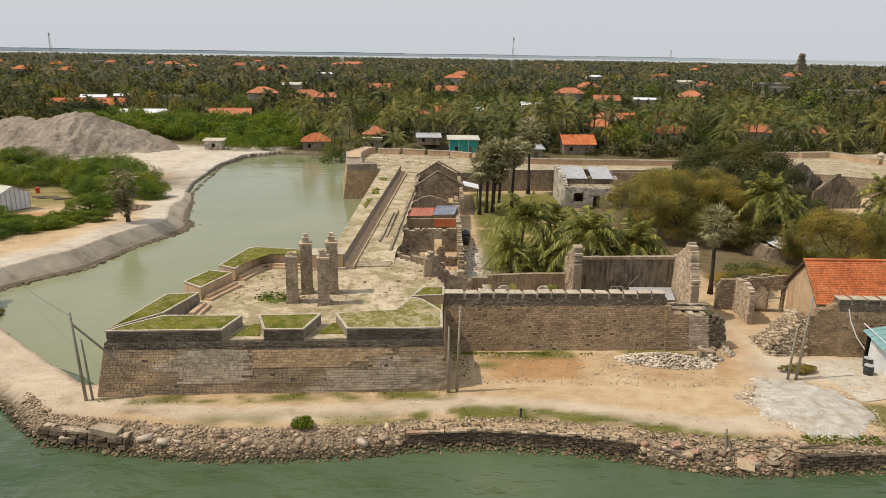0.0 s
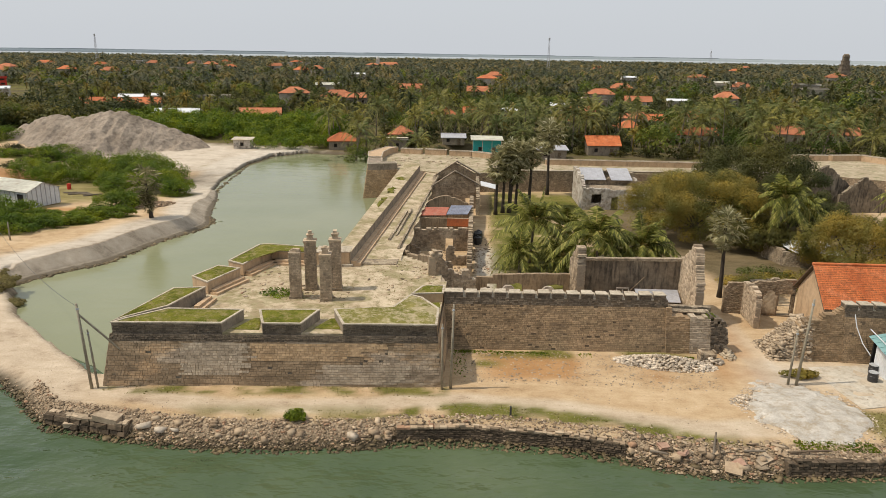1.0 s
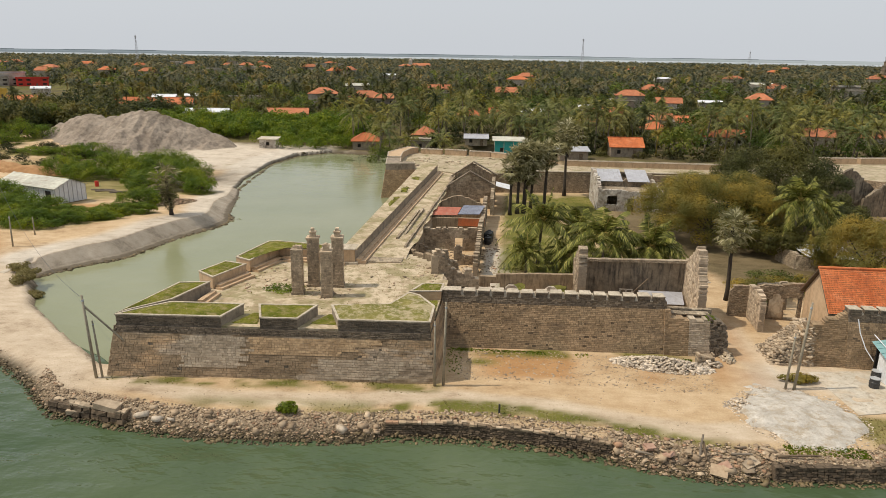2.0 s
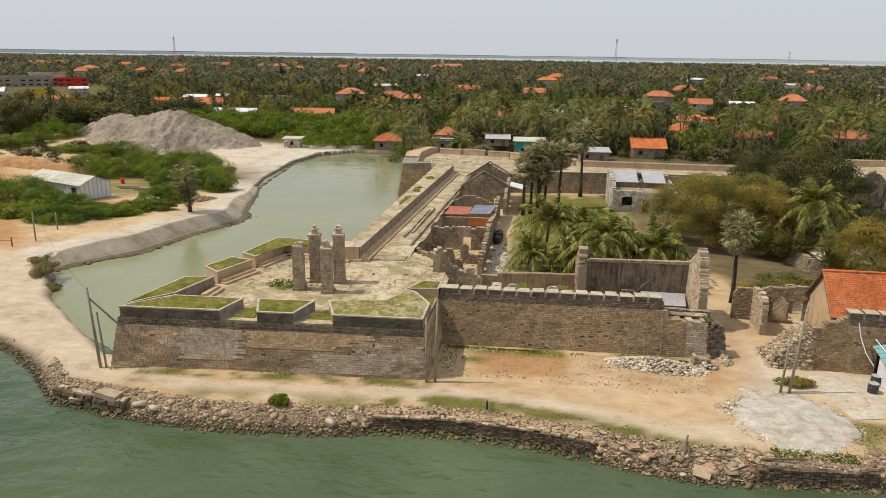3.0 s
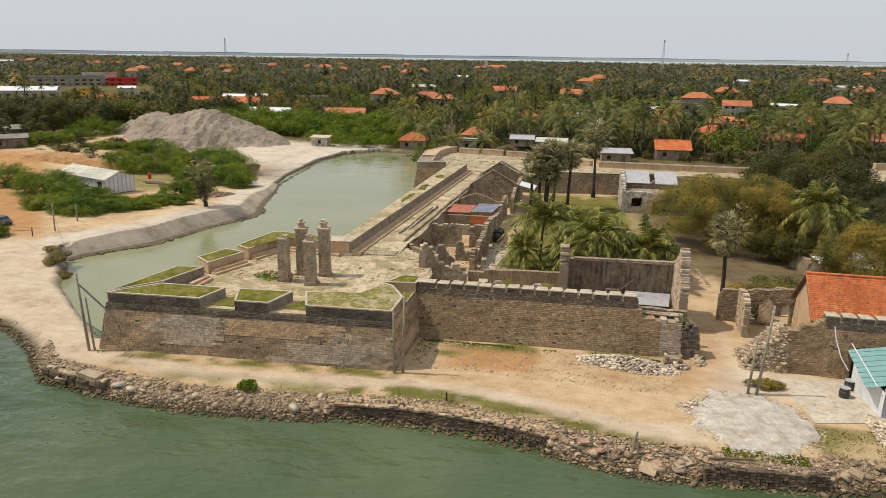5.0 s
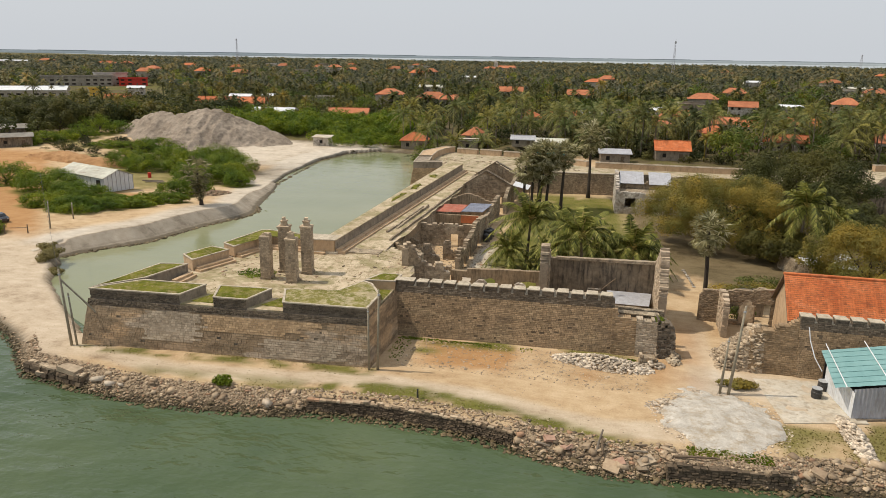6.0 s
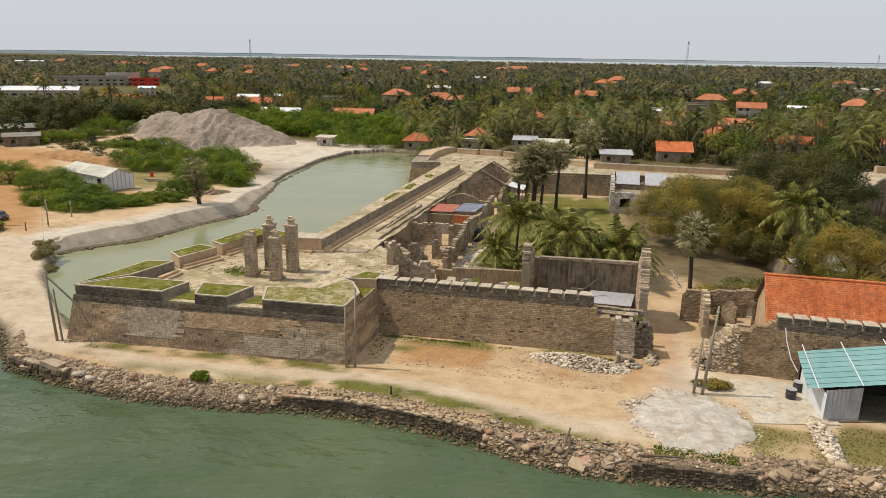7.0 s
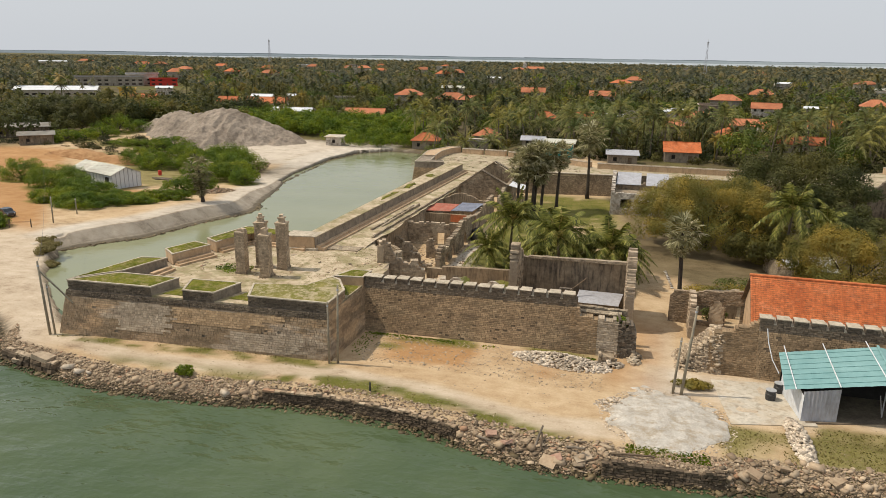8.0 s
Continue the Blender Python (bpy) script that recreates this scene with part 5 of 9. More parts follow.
for (xa, ya), (xb, yb) in zip(line, line[1:]):
    L = math.hypot(xb - xa, yb - ya)
    k, cnt = 0.3, 0
    while k < L - 1:
        w = min(5.6 if xa < 20 else 38.0, L - k)
        a, b = Vector((xa, ya)).lerp(Vector((xb, yb)), k / L), Vector((xa, ya)).lerp(Vector((xb, yb)), (k + w) / L)
        o = Vector((yb - ya, xa - xb)).normalized() * 1.5
        ring = [tuple(p) for p in (a + o, b + o, b, a)]
        merlon(ring, 4.9, 6.3 + (0.1 if cnt % 2 else 0), BEIGE, north, 0.3, turf=False)
        k += w + 0.9
        cnt += 1
part("inner_parapet", Mesh().prism([(7, 154.9, 4.7), (84, 160.9, 4.7), (84, 161.9, 4.7), (7, 155.9, 4.7)], [(7, 154.9, 5.3), (84, 160.9, 5.3), (84, 161.9, 5.3), (7, 155.9, 5.3)]), PLASTER_OLD, north, "low inner parapet of the wall-walk")
part("inner_coping", Mesh().prism([(7, 154.8, 5.3), (84, 160.8, 5.3), (84, 162.0, 5.3), (7, 156.0, 5.3)], [(7, 154.8, 5.45), (84, 160.8, 5.45), (84, 162.0, 5.45), (7, 156.0, 5.45)]), COPING, north, "white lime coping")
for xa, ya, xb, yb in ((86, 184.6, 95, 185.6), (96, 185.7, 104.5, 187.5), (105.5, 187.2, 112, 175), (112.5, 174, 119, 160)):
    d = (Vector((xb, yb)) - Vector((xa, ya))).normalized()
    o = Vector((d.y, -d.x)) * 1.6
    merlon([(xa + o.x, ya + o.y), (xb + o.x, yb + o.y), (xb, yb), (xa, ya)], 4.9, 6.5, BEIGE, north, 0.3, turf=False)
turret = empty("sentry_turret", "small whitewashed turret on the far bastion parapet", "turret", (112, 176, 5.0))
part("turret_wall", Mesh().tube([(0, 0, 0), (0, 0, 2.2)], [0.8, 0.75], 8), COPING, turret)
part("turret_cap", Mesh().tube([(0, 0, 2.2), (0, 0, 2.4), (0, 0, 3.0)], [1.0, 0.95, 0.1], 8), COPING, turret)

# ---------------------------------------------------------------- bell-tower pillars on the bastion
def pillar(x, y, top, side, stub, rz, seed):
    e = empty("pillar", "tall ruined brick pillar standing on the bastion floor", "pillar", (x, y, FLOOR - 0.05), rz, "ruined belfry pillars")
    h, s = top - FLOOR - stub, side / 2
    part("shaft", Mesh().box(-s, -s, 0, s, s, h), STONE_CORE, e)
    m = Mesh()
    for a, b in (((-s, -s), (s, -s)), ((s, -s), (s, s)), ((s, s), (-s, s)), ((-s, s), (-s, -s))):
        m.blocks((*a, 0.1), (*b, 0.1), (*b, h), (*a, h), 0.3, 0.19, 0.035, 0.025, seed)
        seed += 1
    tagged(part("brickwork", m, PILLAR, e, "dark weathered brick courses"), kind="stuff")
    part("plinth", Mesh().box(-s - 0.12, -s - 0.12, 0, s + 0.12, s + 0.12, 0.35, 0.05, random.Random(seed)), RUIN, e)
    rng = random.Random(seed)
    if stub > 0.5:
        part("cornice", Mesh().box(-s - 0.1, -s - 0.1, h, s + 0.1, s + 0.1, h + 0.22, 0.04, rng), PILLAR, e)
        part("finial", Mesh().prism([(-0.36, -0.36, h + 0.2), (0.36, -0.36, h + 0.2), (0.36, 0.36, h + 0.2), (-0.36, 0.36, h + 0.2)], [(-0.28, -0.28, h + 0.75), (0.28, -0.28, h + 0.75), (0.28, 0.28, h + 0.75), (-0.28, 0.28, h + 0.75)]).box(-0.4, -0.4, h + 0.7, 0.4, 0.4, h + 0.85, 0.05, rng).box(-0.2, -0.2, h + 0.83, 0.2, 0.2, h + stub, 0.06, rng), PILLAR, e, "eroded finial")
    else:
        for k in range(5):
            x0, y0 = rng.uniform(-s, s * 0.4), rng.uniform(-s, s * 0.4)
            part("loose_brick", Mesh().box(x0, y0, h, x0 + 0.4, y0 + 0.35, h + rng.uniform(0.1, 0.35), 0.04, rng), PILLAR, e)
    return e


pillar(-14.75, 71.0, 10.0, 1.15, 0.25, 8, 101)
pillar(-13.75, 74.0, 11.35, 1.2, 1.25, 8, 111)
pillar(-11.35, 70.7, 10.55, 1.15, 1.0, 8, 121)
pillar(-10.95, 74.2, 11.45, 1.2, 1.2, 8, 131)


# ---------------------------------------------------------------- ruins
def ruin(name, label, walls, mat=RUIN):
    e = empty(name, label, "ruin")
    for k, w in enumerate(walls):
        kw = dict(w[5]) if len(w) > 5 else {}
        m, stone = kw.pop("mat", mat), kw.pop("stone", None)
        if stone:
            p, q = Vector(w[0]), Vector(w[1])
            o = Vector((p.y - q.y, q.x - p.x)).normalized() * 0.07
            low = [(t, z - 0.3) for t, z in w[4]]
            core = part(kw.pop("part", "wall"), ruin_wall(tuple(p + o), tuple(q + o), w[2] - 0.14, w[3], low, kw.get("holes", ()), 0.4, 0.02, k), STONE_CORE, e)
            tagged(part("stonework", stone_wall(w[0], w[1], w[2], w[3], w[4], kw.get("holes", ()), stone[0], stone[1], seed=len(name) * 5 + k), m if m is not mat else STONEWORK, core, "bare rubble stones with plaster remains"), kind="stuff")
            continue
        part(kw.pop("part", "wall"), ruin_wall(w[0], w[1], w[2], w[3], w[4], seed=len(name) * 7 + k, **kw), m, e)
    return e


ruin("gate_fragment", "jagged standing fragment of a masonry gate wall", [
    ((-0.6, 80.2), (5.0, 82.4), 1.0, 0.2, [(0, 6.6), (0.5, 7.5), (1.1, 7.3), (1.5, 6.4), (2.2, 5.3), (3.2, 4.4), (4.2, 4.0), (4.4, 4.7), (5.0, 4.6), (5.3, 3.6), (6.0, 3.5)], {"stone": (0.4, 0.24), "holes": ((3.0, 4.2, 0.3, 2.6, True),)}),
    ((-0.6, 87.0), (-0.8, 80.2), 0.9, 0.2, [(0, 4.4), (3, 4.7), (5.2, 5.0), (5.9, 6.2), (6.8, 6.9)], {"stone": (0.4, 0.24)}),
    ((1.7, 86.0), (1.5, 81.8), 0.6, 0.2, [(0, 2.6), (2, 3.6), (4.2, 4.2)], {"stone": (0.4, 0.24)}),
    ((-5.4, 91.0), (-0.4, 86.8), 0.6, 0.2, [(0, 4.6), (2.5, 4.4), (4.5, 4.7), (6.5, 4.5)], {"mat": PLASTER_OLD, "rough": 0.04, "part": "retaining_wall"})])
ruin("chapel_ruin", "roofless church ruin with two broken gable walls", [
    ((5.0, 83.0), (16.7, 83.2), 0.6, 0.2, [(0, 3.7), (2.5, 3.9), (7, 4.1), (11.7, 4.2)], {"rough": 0.014, "cell": 0.7, "holes": ((0.9, 2.6, 0.3, 2.7, True), (4.2, 5.8, 0.3, 2.9, True), (9.0, 11.0, 0.3, 2.8, True)), "mat": PLASTER_OLD}),
    ((17.5, 83.4), (30.2, 83.5), 0.7, 0.2, [(0, 6.3), (2, 6.1), (2.6, 6.4), (5, 6.2), (7, 6.4), (12.7, 6.5)], {"mat": RUIN_DARK, "rough": 0.015, "part": "long_wall"}),
    ((17.75, 78.3), (17.7, 84.2), 1.0, 0.2, [(0, 3.0), (0.25, 8.7), (0.9, 9.1), (2.2, 8.2), (4.2, 6.9), (5.9, 6.0)], {"part": "gable_wall", "stone": (0.46, 0.26)}),
    ((31.4, 77.2), (31.2, 84.2), 1.0, 0.2, [(0, 3.2), (0.3, 5.6), (0.9, 7.3), (1.6, 9.1), (2.3, 9.4), (3.6, 8.3), (5.2, 7.0), (7, 6.4)], {"part": "gable_wall", "stone": (0.46, 0.26), "mat": STONEWORK_PALE})])
part("wall_top", Mesh().prism([(18.3, 83.12, 6.05), (30.7, 83.2, 6.25), (30.7, 83.82, 6.25), (18.3, 83.74, 6.05)], [(18.3, 83.12, 6.36), (30.7, 83.2, 6.6), (30.7, 83.82, 6.6), (18.3, 83.74, 6.36)]), RUIN, bpy.data.objects["chapel_ruin"], "pale weathered wall top")
shed = empty("sheet_lean_to", "low grey sheet-metal roof leaning inside the ruined church", "lean-to", (27.2, 82.0, -0.2))
part("roof_sheet", Mesh().prism([(-2.6, -2.0, 2.2), (2.5, -2.0, 2.2), (2.9, 1.3, 2.7), (-2.4, 1.3, 2.7)], [(-2.6, -2.0, 2.24), (2.5, -2.0, 2.24), (2.9, 1.3, 2.74), (-2.4, 1.3, 2.74)]), SHEET_GREY, shed)
for x, y, z in ((-2.4, -1.8, 2.2), (2.3, -1.8, 2.2), (-2.2, 1.1, 2.66), (2.6, 1.1, 2.66)):
    part("post", Mesh().box(x - 0.05, y - 0.05, 0, x + 0.05, y + 0.05, z), WOOD_OLD, shed)
niche = empty("whitewashed_shrine", "small whitewashed arched niches below the ruin wall", "shrine", (9.8, 82.4, 0.4))
for x in (-0.75, 4.2):
    m = Mesh()
    prof = [(-0.85, 0), (-0.85, 1.5), (-0.7, 2.0), (-0.35, 2.3), (0.35, 2.3), (0.7, 2.0), (0.85, 1.5), (0.85, 0)]
    m.prism([(x + p[0], 0.0, p[1]) for p in prof], [(x + p[0], 0.45, p[1]) for p in prof])
    part("niche", m, WHITE, niche)
range_long_walls = [
    ((-4.8, 104.0), (3.6, 104.9), 0.7, 0.3, [(0, 4.3), (2, 4.15), (4, 4.35), (7, 4.2), (8.4, 4.5)], {"stone": (0.4, 0.22), "holes": ((5.0, 6.2, 0.5, 2.7, False),), "part": "cross_wall"}),
    ((4.4, 91.5), (4.3, 130.0), 0.7, 0.3, [(0, 2.2), (0.8, 3.6), (2.6, 3.7), (3.4, 3.0), (5, 2.9), (5.8, 3.6), (9, 3.7), (12, 4.1), (13, 4.7), (19, 4.5), (21, 4.0), (25, 3.7), (30, 4.3), (38.5, 4.5)], {"stone": (0.44, 0.25), "holes": ((3.2, 4.6, 0.4, 2.2, True), (7, 8.3, 0.4, 2.6, True), (14.6, 16, 0.4, 2.6, True), (20.5, 21.8, 0.4, 2.4, True), (25, 26.4, 0.4, 2.4, True), (32, 33.4, 0.4, 2.6, True)), "part": "court_wall"}),
    ((-5.1, 130.0), (-5.2, 91.0), 0.5, 0.3, [(0, 4.7), (20, 4.75), (32, 4.7), (35, 4.4), (39, 3.8)], {"mat": PLASTER_OLD, "rough": 0.012, "cell": 0.8, "part": "rampart_face"}),
]
range_cross_walls = [
    ((-0.6, 90.0), (3.4, 90.9), 0.6, 0.3, [(0, 4.9), (0.6, 5.0), (0.75, 3.5), (1.6, 3.1), (2.3, 3.3), (2.5, 1.6), (3.2, 1.4), (4.1, 1.8)], {"stone": (0.36, 0.22), "holes": ((0.9, 1.7, 0.3, 2.1, True),)}),
    ((-0.4, 95.5), (-0.2, 90.2), 0.55, 0.3, [(0, 1.4), (1.6, 2.6), (3.2, 3.4), (4.6, 4.4), (5.3, 4.9)], {"stone": (0.36, 0.22), "holes": ((2.2, 3.1, 0.3, 2.0, True),)}),
    ((0.6, 97.2), (3.6, 97.6), 0.5, 0.3, [(0, 3.0), (0.5, 3.6), (1.2, 3.3), (1.5, 1.7), (3.0, 2.2)], {"stone": (0.36, 0.22)}),
]
range_inner_walls = [
    ((-4.6, 97.8), (-1.8, 98.2), 0.5, 0.3, [(0, 3.4), (1.0, 3.0), (1.5, 1.8), (2.8, 1.2)], {"stone": (0.36, 0.22)}),
    ((-4.8, 113.0), (4.0, 114.2), 0.6, 0.3, [(0, 3.9), (8.9, 3.7)], {"rough": 0.012, "mat": PLASTER_OLD, "part": "cross_wall", "holes": ((1.5, 2.6, 0.4, 2.4, False),)}),
    ((-5.0, 123.6), (3.8, 124.4), 0.6, 0.3, [(0, 4.0), (1.5, 4.7), (3, 5.4), (4.4, 5.6), (5.8, 5.3), (7.3, 4.6), (8.8, 4.0)], {"rough": 0.012, "mat": PLASTER_OLD, "part": "gable_wall"}),
]
ruin("west_range_ruin", "row of roofless ruined rooms against the rampart", range_long_walls + range_cross_walls + range_inner_walls)
for nm, lab, mat, ring in (("red_roof_sheet", "red sheet roofing laid over a ruined room", RED_TARP, [(-5.2, 113.4, 4.2), (-0.3, 114.2, 4.15), (0.1, 119.0, 4.5), (-4.6, 118.2, 4.6)]), ("blue_roof_sheet", "blue-grey sheet roofing beside the red one", BLUE_TARP, [(-0.2, 114.6, 4.22), (3.4, 115.4, 4.15), (4.2, 121.0, 4.5), (0.4, 120.2, 4.6)])):
    r = empty(nm, lab, "roof sheet")
    part("sheet", Mesh().prism(ring, [(x, y, z + 0.05) for x, y, z in ring]), mat, r)
    for s in (0.2, 0.5, 0.8):
        a, b = Vector(ring[0]).lerp(Vector(ring[1]), s), Vector(ring[3]).lerp(Vector(ring[2]), s)
        part("rafter", Mesh().tube([a + Vector((0, -0.5, -0.1)), b + Vector((0, 0, -0.05))], [0.06, 0.06], 6), WOOD_OLD, r)
red_wall = empty("red_boarding", "faded red boarding under the roof sheets", "boarding", (2.0, 114.0, 0.5))
part("board", Mesh().box(-2.0, -0.5, 2.0, 2.4, -0.42, 3.3), TILE_OLD, red_wall)
for bx in (-2.0, 2.3):
    part("board_post", Mesh().box(bx, -0.42, 0, bx + 0.1, -0.32, 3.4), WOOD_OLD, red_wall)
gable = ruin("gabled_ruin", "old gabled stone building with an empty roof", [
    ((-3.9, 135.6), (5.4, 136.2), 0.7, 0.3, [(0, 4.9), (4.3, 7.95), (4.7, 7.95), (9.3, 5.3)], {"stone": (0.5, 0.27), "part": "gable_wall", "holes": ((6.6, 7.6, 1.2, 2.8, False), (1.6, 3.0, 0.4, 2.4, True))}),
    ((-4.4, 148.4), (4.9, 149), 0.7, 0.3, [(0, 5.0), (4.5, 8.0), (9.3, 5.3)], {"rough": 0.05, "part": "gable_wall"}),
    ((5.5, 130.5), (5.3, 149), 0.7, 0.3, [(0, 4.0), (5, 5.0), (18.5, 5.1)], {"rough": 0.08, "part": "side_wall", "holes": ((8, 9.2, 0.4, 2.6, False), (13, 14.2, 0.4, 2.6, False))}),
    ((-4.6, 149), (-4.0, 136), 0.6, 0.3, [(0, 5.0), (13, 4.9)], {"rough": 0.06, "part": "side_wall"})])
for y, nm in ((135.75, "front"), (148.7, "rear")):
    m = Mesh()
    for a, b in (((-4.2, y, 4.85), (0.5, y, 8.05)), ((0.5, y, 8.05), (5.7, y + 0.4, 5.2))):
        a, b = Vector(a), Vector(b)
        m.prism([a + Vector((0, -0.3, 0)), b + Vector((0, -0.3, 0)), b + Vector((0, 0.8, 0)), a + Vector((0, 0.8, 0))], [a + Vector((0, -0.3, 0.22)), b + Vector((0, -0.3, 0.22)), b + Vector((0, 0.8, 0.22)), a + Vector((0, 0.8, 0.22))])
    part("verge", m, RUIN_DARK, gable, "dark weathered gable coping")
lean = empty("white_sheet_canopy", "white sheet canopy beside the gabled ruin", "canopy", (7.3, 139.5, 0.6))
part("roof_sheet", Mesh().prism([(-1.7, -1.5, 4.4), (1.4, -1.5, 3.7), (1.5, 3, 3.8), (-1.7, 3, 4.5)], [(-1.7, -1.5, 4.45), (1.4, -1.5, 3.75), (1.5, 3, 3.85), (-1.7, 3, 4.55)]), SHEET, lean)
for x, y in ((1.2, -1.3), (1.3, 2.8)):
    part("post", Mesh().box(x - 0.05, y - 0.05, 0, x + 0.05, y + 0.05, 3.75), WOOD_OLD, lean)
wb = ruin("white_ruin", "whitewashed ruined building with patched sheet roofs", [
    ((26.2, 137.8), (39.0, 138.6), 0.6, 0.3, [(0, 4.7), (1.2, 5.1), (2.6, 4.9), (4.2, 5.1), (6, 4.7), (8.5, 4.9), (10.5, 4.3), (12.8, 3.9)], {"rough": 0.07, "mat": WHITE, "part": "front_wall", "holes": ((1.6, 3.6, 2.0, 3.8, False), (5.6, 7.0, 0.4, 3.2, False), (8.8, 10.6, 1.8, 3.6, False))}),
    ((25.6, 150.5), (25.9, 137.7), 0.7, 0.3, [(0, 7.4), (4, 7.5), (7, 6.6), (8.5, 7.2), (12.8, 5.2)], {"mat": WHITE, "rough": 0.09, "part": "side_wall"}),
    ((39.0, 138.6), (38.8, 150.5), 0.6, 0.3, [(0, 4.4), (12, 5.4)], {"mat": WHITE, "rough": 0.09, "part": "side_wall"}),
    ((26.2, 143.4), (38.6, 144.0), 0.5, 0.3, [(0, 5.7), (5.0, 5.75), (6.0, 6.4), (6.6, 5.8), (12.4, 5.6)], {"mat": RUIN, "rough": 0.06, "part": "upper_wall"}),
    ((26.0, 150.4), (38.8, 150.9), 0.6, 0.3, [(0, 7.0), (13, 6.2)], {"mat": RUIN, "part": "rear_wall"})], WHITE)
part("terrace_slab", Mesh().box(26.3, 138.5, 4.5, 36.6, 143.4, 4.72), RUIN, wb, "stained broken terrace slab")
for x0, x1 in ((26.6, 31.4), (32.4, 36.8)):
    part("roof_sheet", Mesh().prism([(x0, 143.0, 5.8), (x1, 143.2, 5.8), (x1, 149.5, 7.3), (x0, 149.5, 7.3)], [(x0, 143.0, 5.85), (x1, 143.2, 5.85), (x1, 149.5, 7.35), (x0, 149.5, 7.35)]), SHEET_GREY, wb, "grey corrugated sheet")
    for k in range(5):
        xx = x0 + (x1 - x0) * (k + 0.5) / 5
        part("sheet_rib", Mesh().tube([(xx, 143.1, 5.87), (xx, 149.5, 7.37)], [0.03, 0.03], 4), SHEET_GREY, wb)
ruin("guardroom_ruin", "roofless guardroom with plastered walls beside the gate gap", [
    ((35.5, 82.2), (43.7, 81.4), 0.55, 0.1, [(0, 3.2), (0.3, 3.9), (0.7, 4.2), (2.4, 4.1), (4.4, 4.5), (8.2, 4.85)], {"rough": 0.045, "mat": RUIN_STONE, "part": "front_wall", "holes": ((2.9, 4.5, 0.6, 2.6, False), (6.3, 7.9, 0.2, 3.0, False))}),
    ((38.15, 77.4), (38.3, 82.2), 0.65, 0.1, [(0, 3.2), (0.4, 4.1), (1.6, 4.6), (3.2, 4.4), (4.8, 4.3)], {"stone": (0.4, 0.24), "mat": STONEWORK_PALE, "part": "fragment"}),
    ((38.6, 86.2), (43.6, 85.8), 0.55, 0.1, [(0, 2.6), (2, 3.2), (5, 3.6)], {"rough": 0.05})])
guard = bpy.data.objects["guardroom_ruin"]
part("niche_arch", ruin_wall((40.05, 81.72), (41.6, 81.57), 0.14, 0.4, [(0, 2.6), (0.35, 3.2), (0.8, 3.4), (1.2, 3.2), (1.55, 2.6)], cell=0.3, rough=0.03, seed=71), STONEWORK, guard, "broken relief of a blocked arch")
# added dark sheet that gives the guardroom openings their shaded depth
part("rear_shade", Mesh().box(38.6, 85.0, 0.1, 43.4, 85.2, 3.2), RUIN_DARK, guard, "dark sheet standing in for shade behind the openings")
ruin("courtyard_ruin", "dark gabled ruins among the trees of the inner court", [
    ((69.4, 143.2), (82.0, 144.2), 0.7, 0.3, [(0, 4.6), (5.7, 9.6), (6.5, 9.8), (12.6, 5.0)], {"cell": 0.6, "rough": 0.1, "mat": RUIN_DARK, "part": "gable_wall"}),
    ((77.4, 140.6), (88.2, 142), 0.7, 0.3, [(0, 4.4), (4.6, 7.8), (5.2, 7.9), (10.8, 3.8)], {"cell": 0.6, "rough": 0.1, "mat": RUIN_DARK, "part": "gable_wall"}),
    ((69.4, 156), (69.4, 143.2), 0.7, 0.3, [(0, 4.4), (13, 4.6)], {"cell": 0.6}),
    ((82.0, 144.4), (82.0, 156), 0.7, 0.3, [(0, 5), (11, 4.6)], {"cell": 0.6}),
    ((88.2, 142.2), (88.0, 154), 0.7, 0.3, [(0, 3.8), (11, 4.2)], {"cell": 0.6}),
    ((76, 118.0), (81, 119.5), 0.7, 0.3, [(0, 5.4), (1.5, 6.2), (5.2, 4.8)], {"cell": 0.5, "rough": 0.1})])
hut = ruin("sheet_roofed_hut", "small ruined hut with a pale sheet roof", [
    ((49.5, 106.8), (50.6, 102.0), 0.5, 0.3, [(0, 3.2), (5, 3.0)], {"rough": 0.06}),
    ((50.5, 101.6), (57.5, 100.2), 0.5, 0.3, [(0, 2.9), (7, 2.8)], {"rough": 0.06}),
    ((57.5, 100.2), (58, 106.5), 0.5, 0.3, [(0, 2.9), (6, 3.1)], {"rough": 0.06})])
part("roof_sheet", Mesh().prism([(50.9, 106.2, 3.45), (51.7, 100.6, 3.0), (58.2, 99.6, 3.0), (58.4, 106, 3.5)], [(50.9, 106.2, 3.5), (51.7, 100.6, 3.05), (58.2, 99.6, 3.05), (58.4, 106, 3.55)]), SHEET, hut, "pale corrugated sheet")
for k in range(1, 8):
    part("sheet_rib", Mesh().tube([(51.3 + k * 0.85, 100.3 - k * 0.13, 3.08), (50.9 + k * 0.92, 106.15, 3.53)], [0.035, 0.035], 5), SHEET_GREY, hut)

# ---------------------------------------------------------------- orange-roofed house
house1 = empty("tiled_house", "long house with an orange clay-tile roof behind the fort wall", "house")
x0, x1, yr = 43.2, 64.0, 77.5
part("wall", Mesh().prism([(x0 + 0.4, 74.2, 0), (x1, 74.2, 0), (x1, 80.8, 0), (x0 + 0.4, 80.8, 0)], [(x0 + 0.4, 74.2, 4.3), (x1, 74.2, 4.3), (x1, 80.8, 4.3), (x0 + 0.4, 80.8, 4.3)]), BEIGE, house1, "ochre plastered wall")
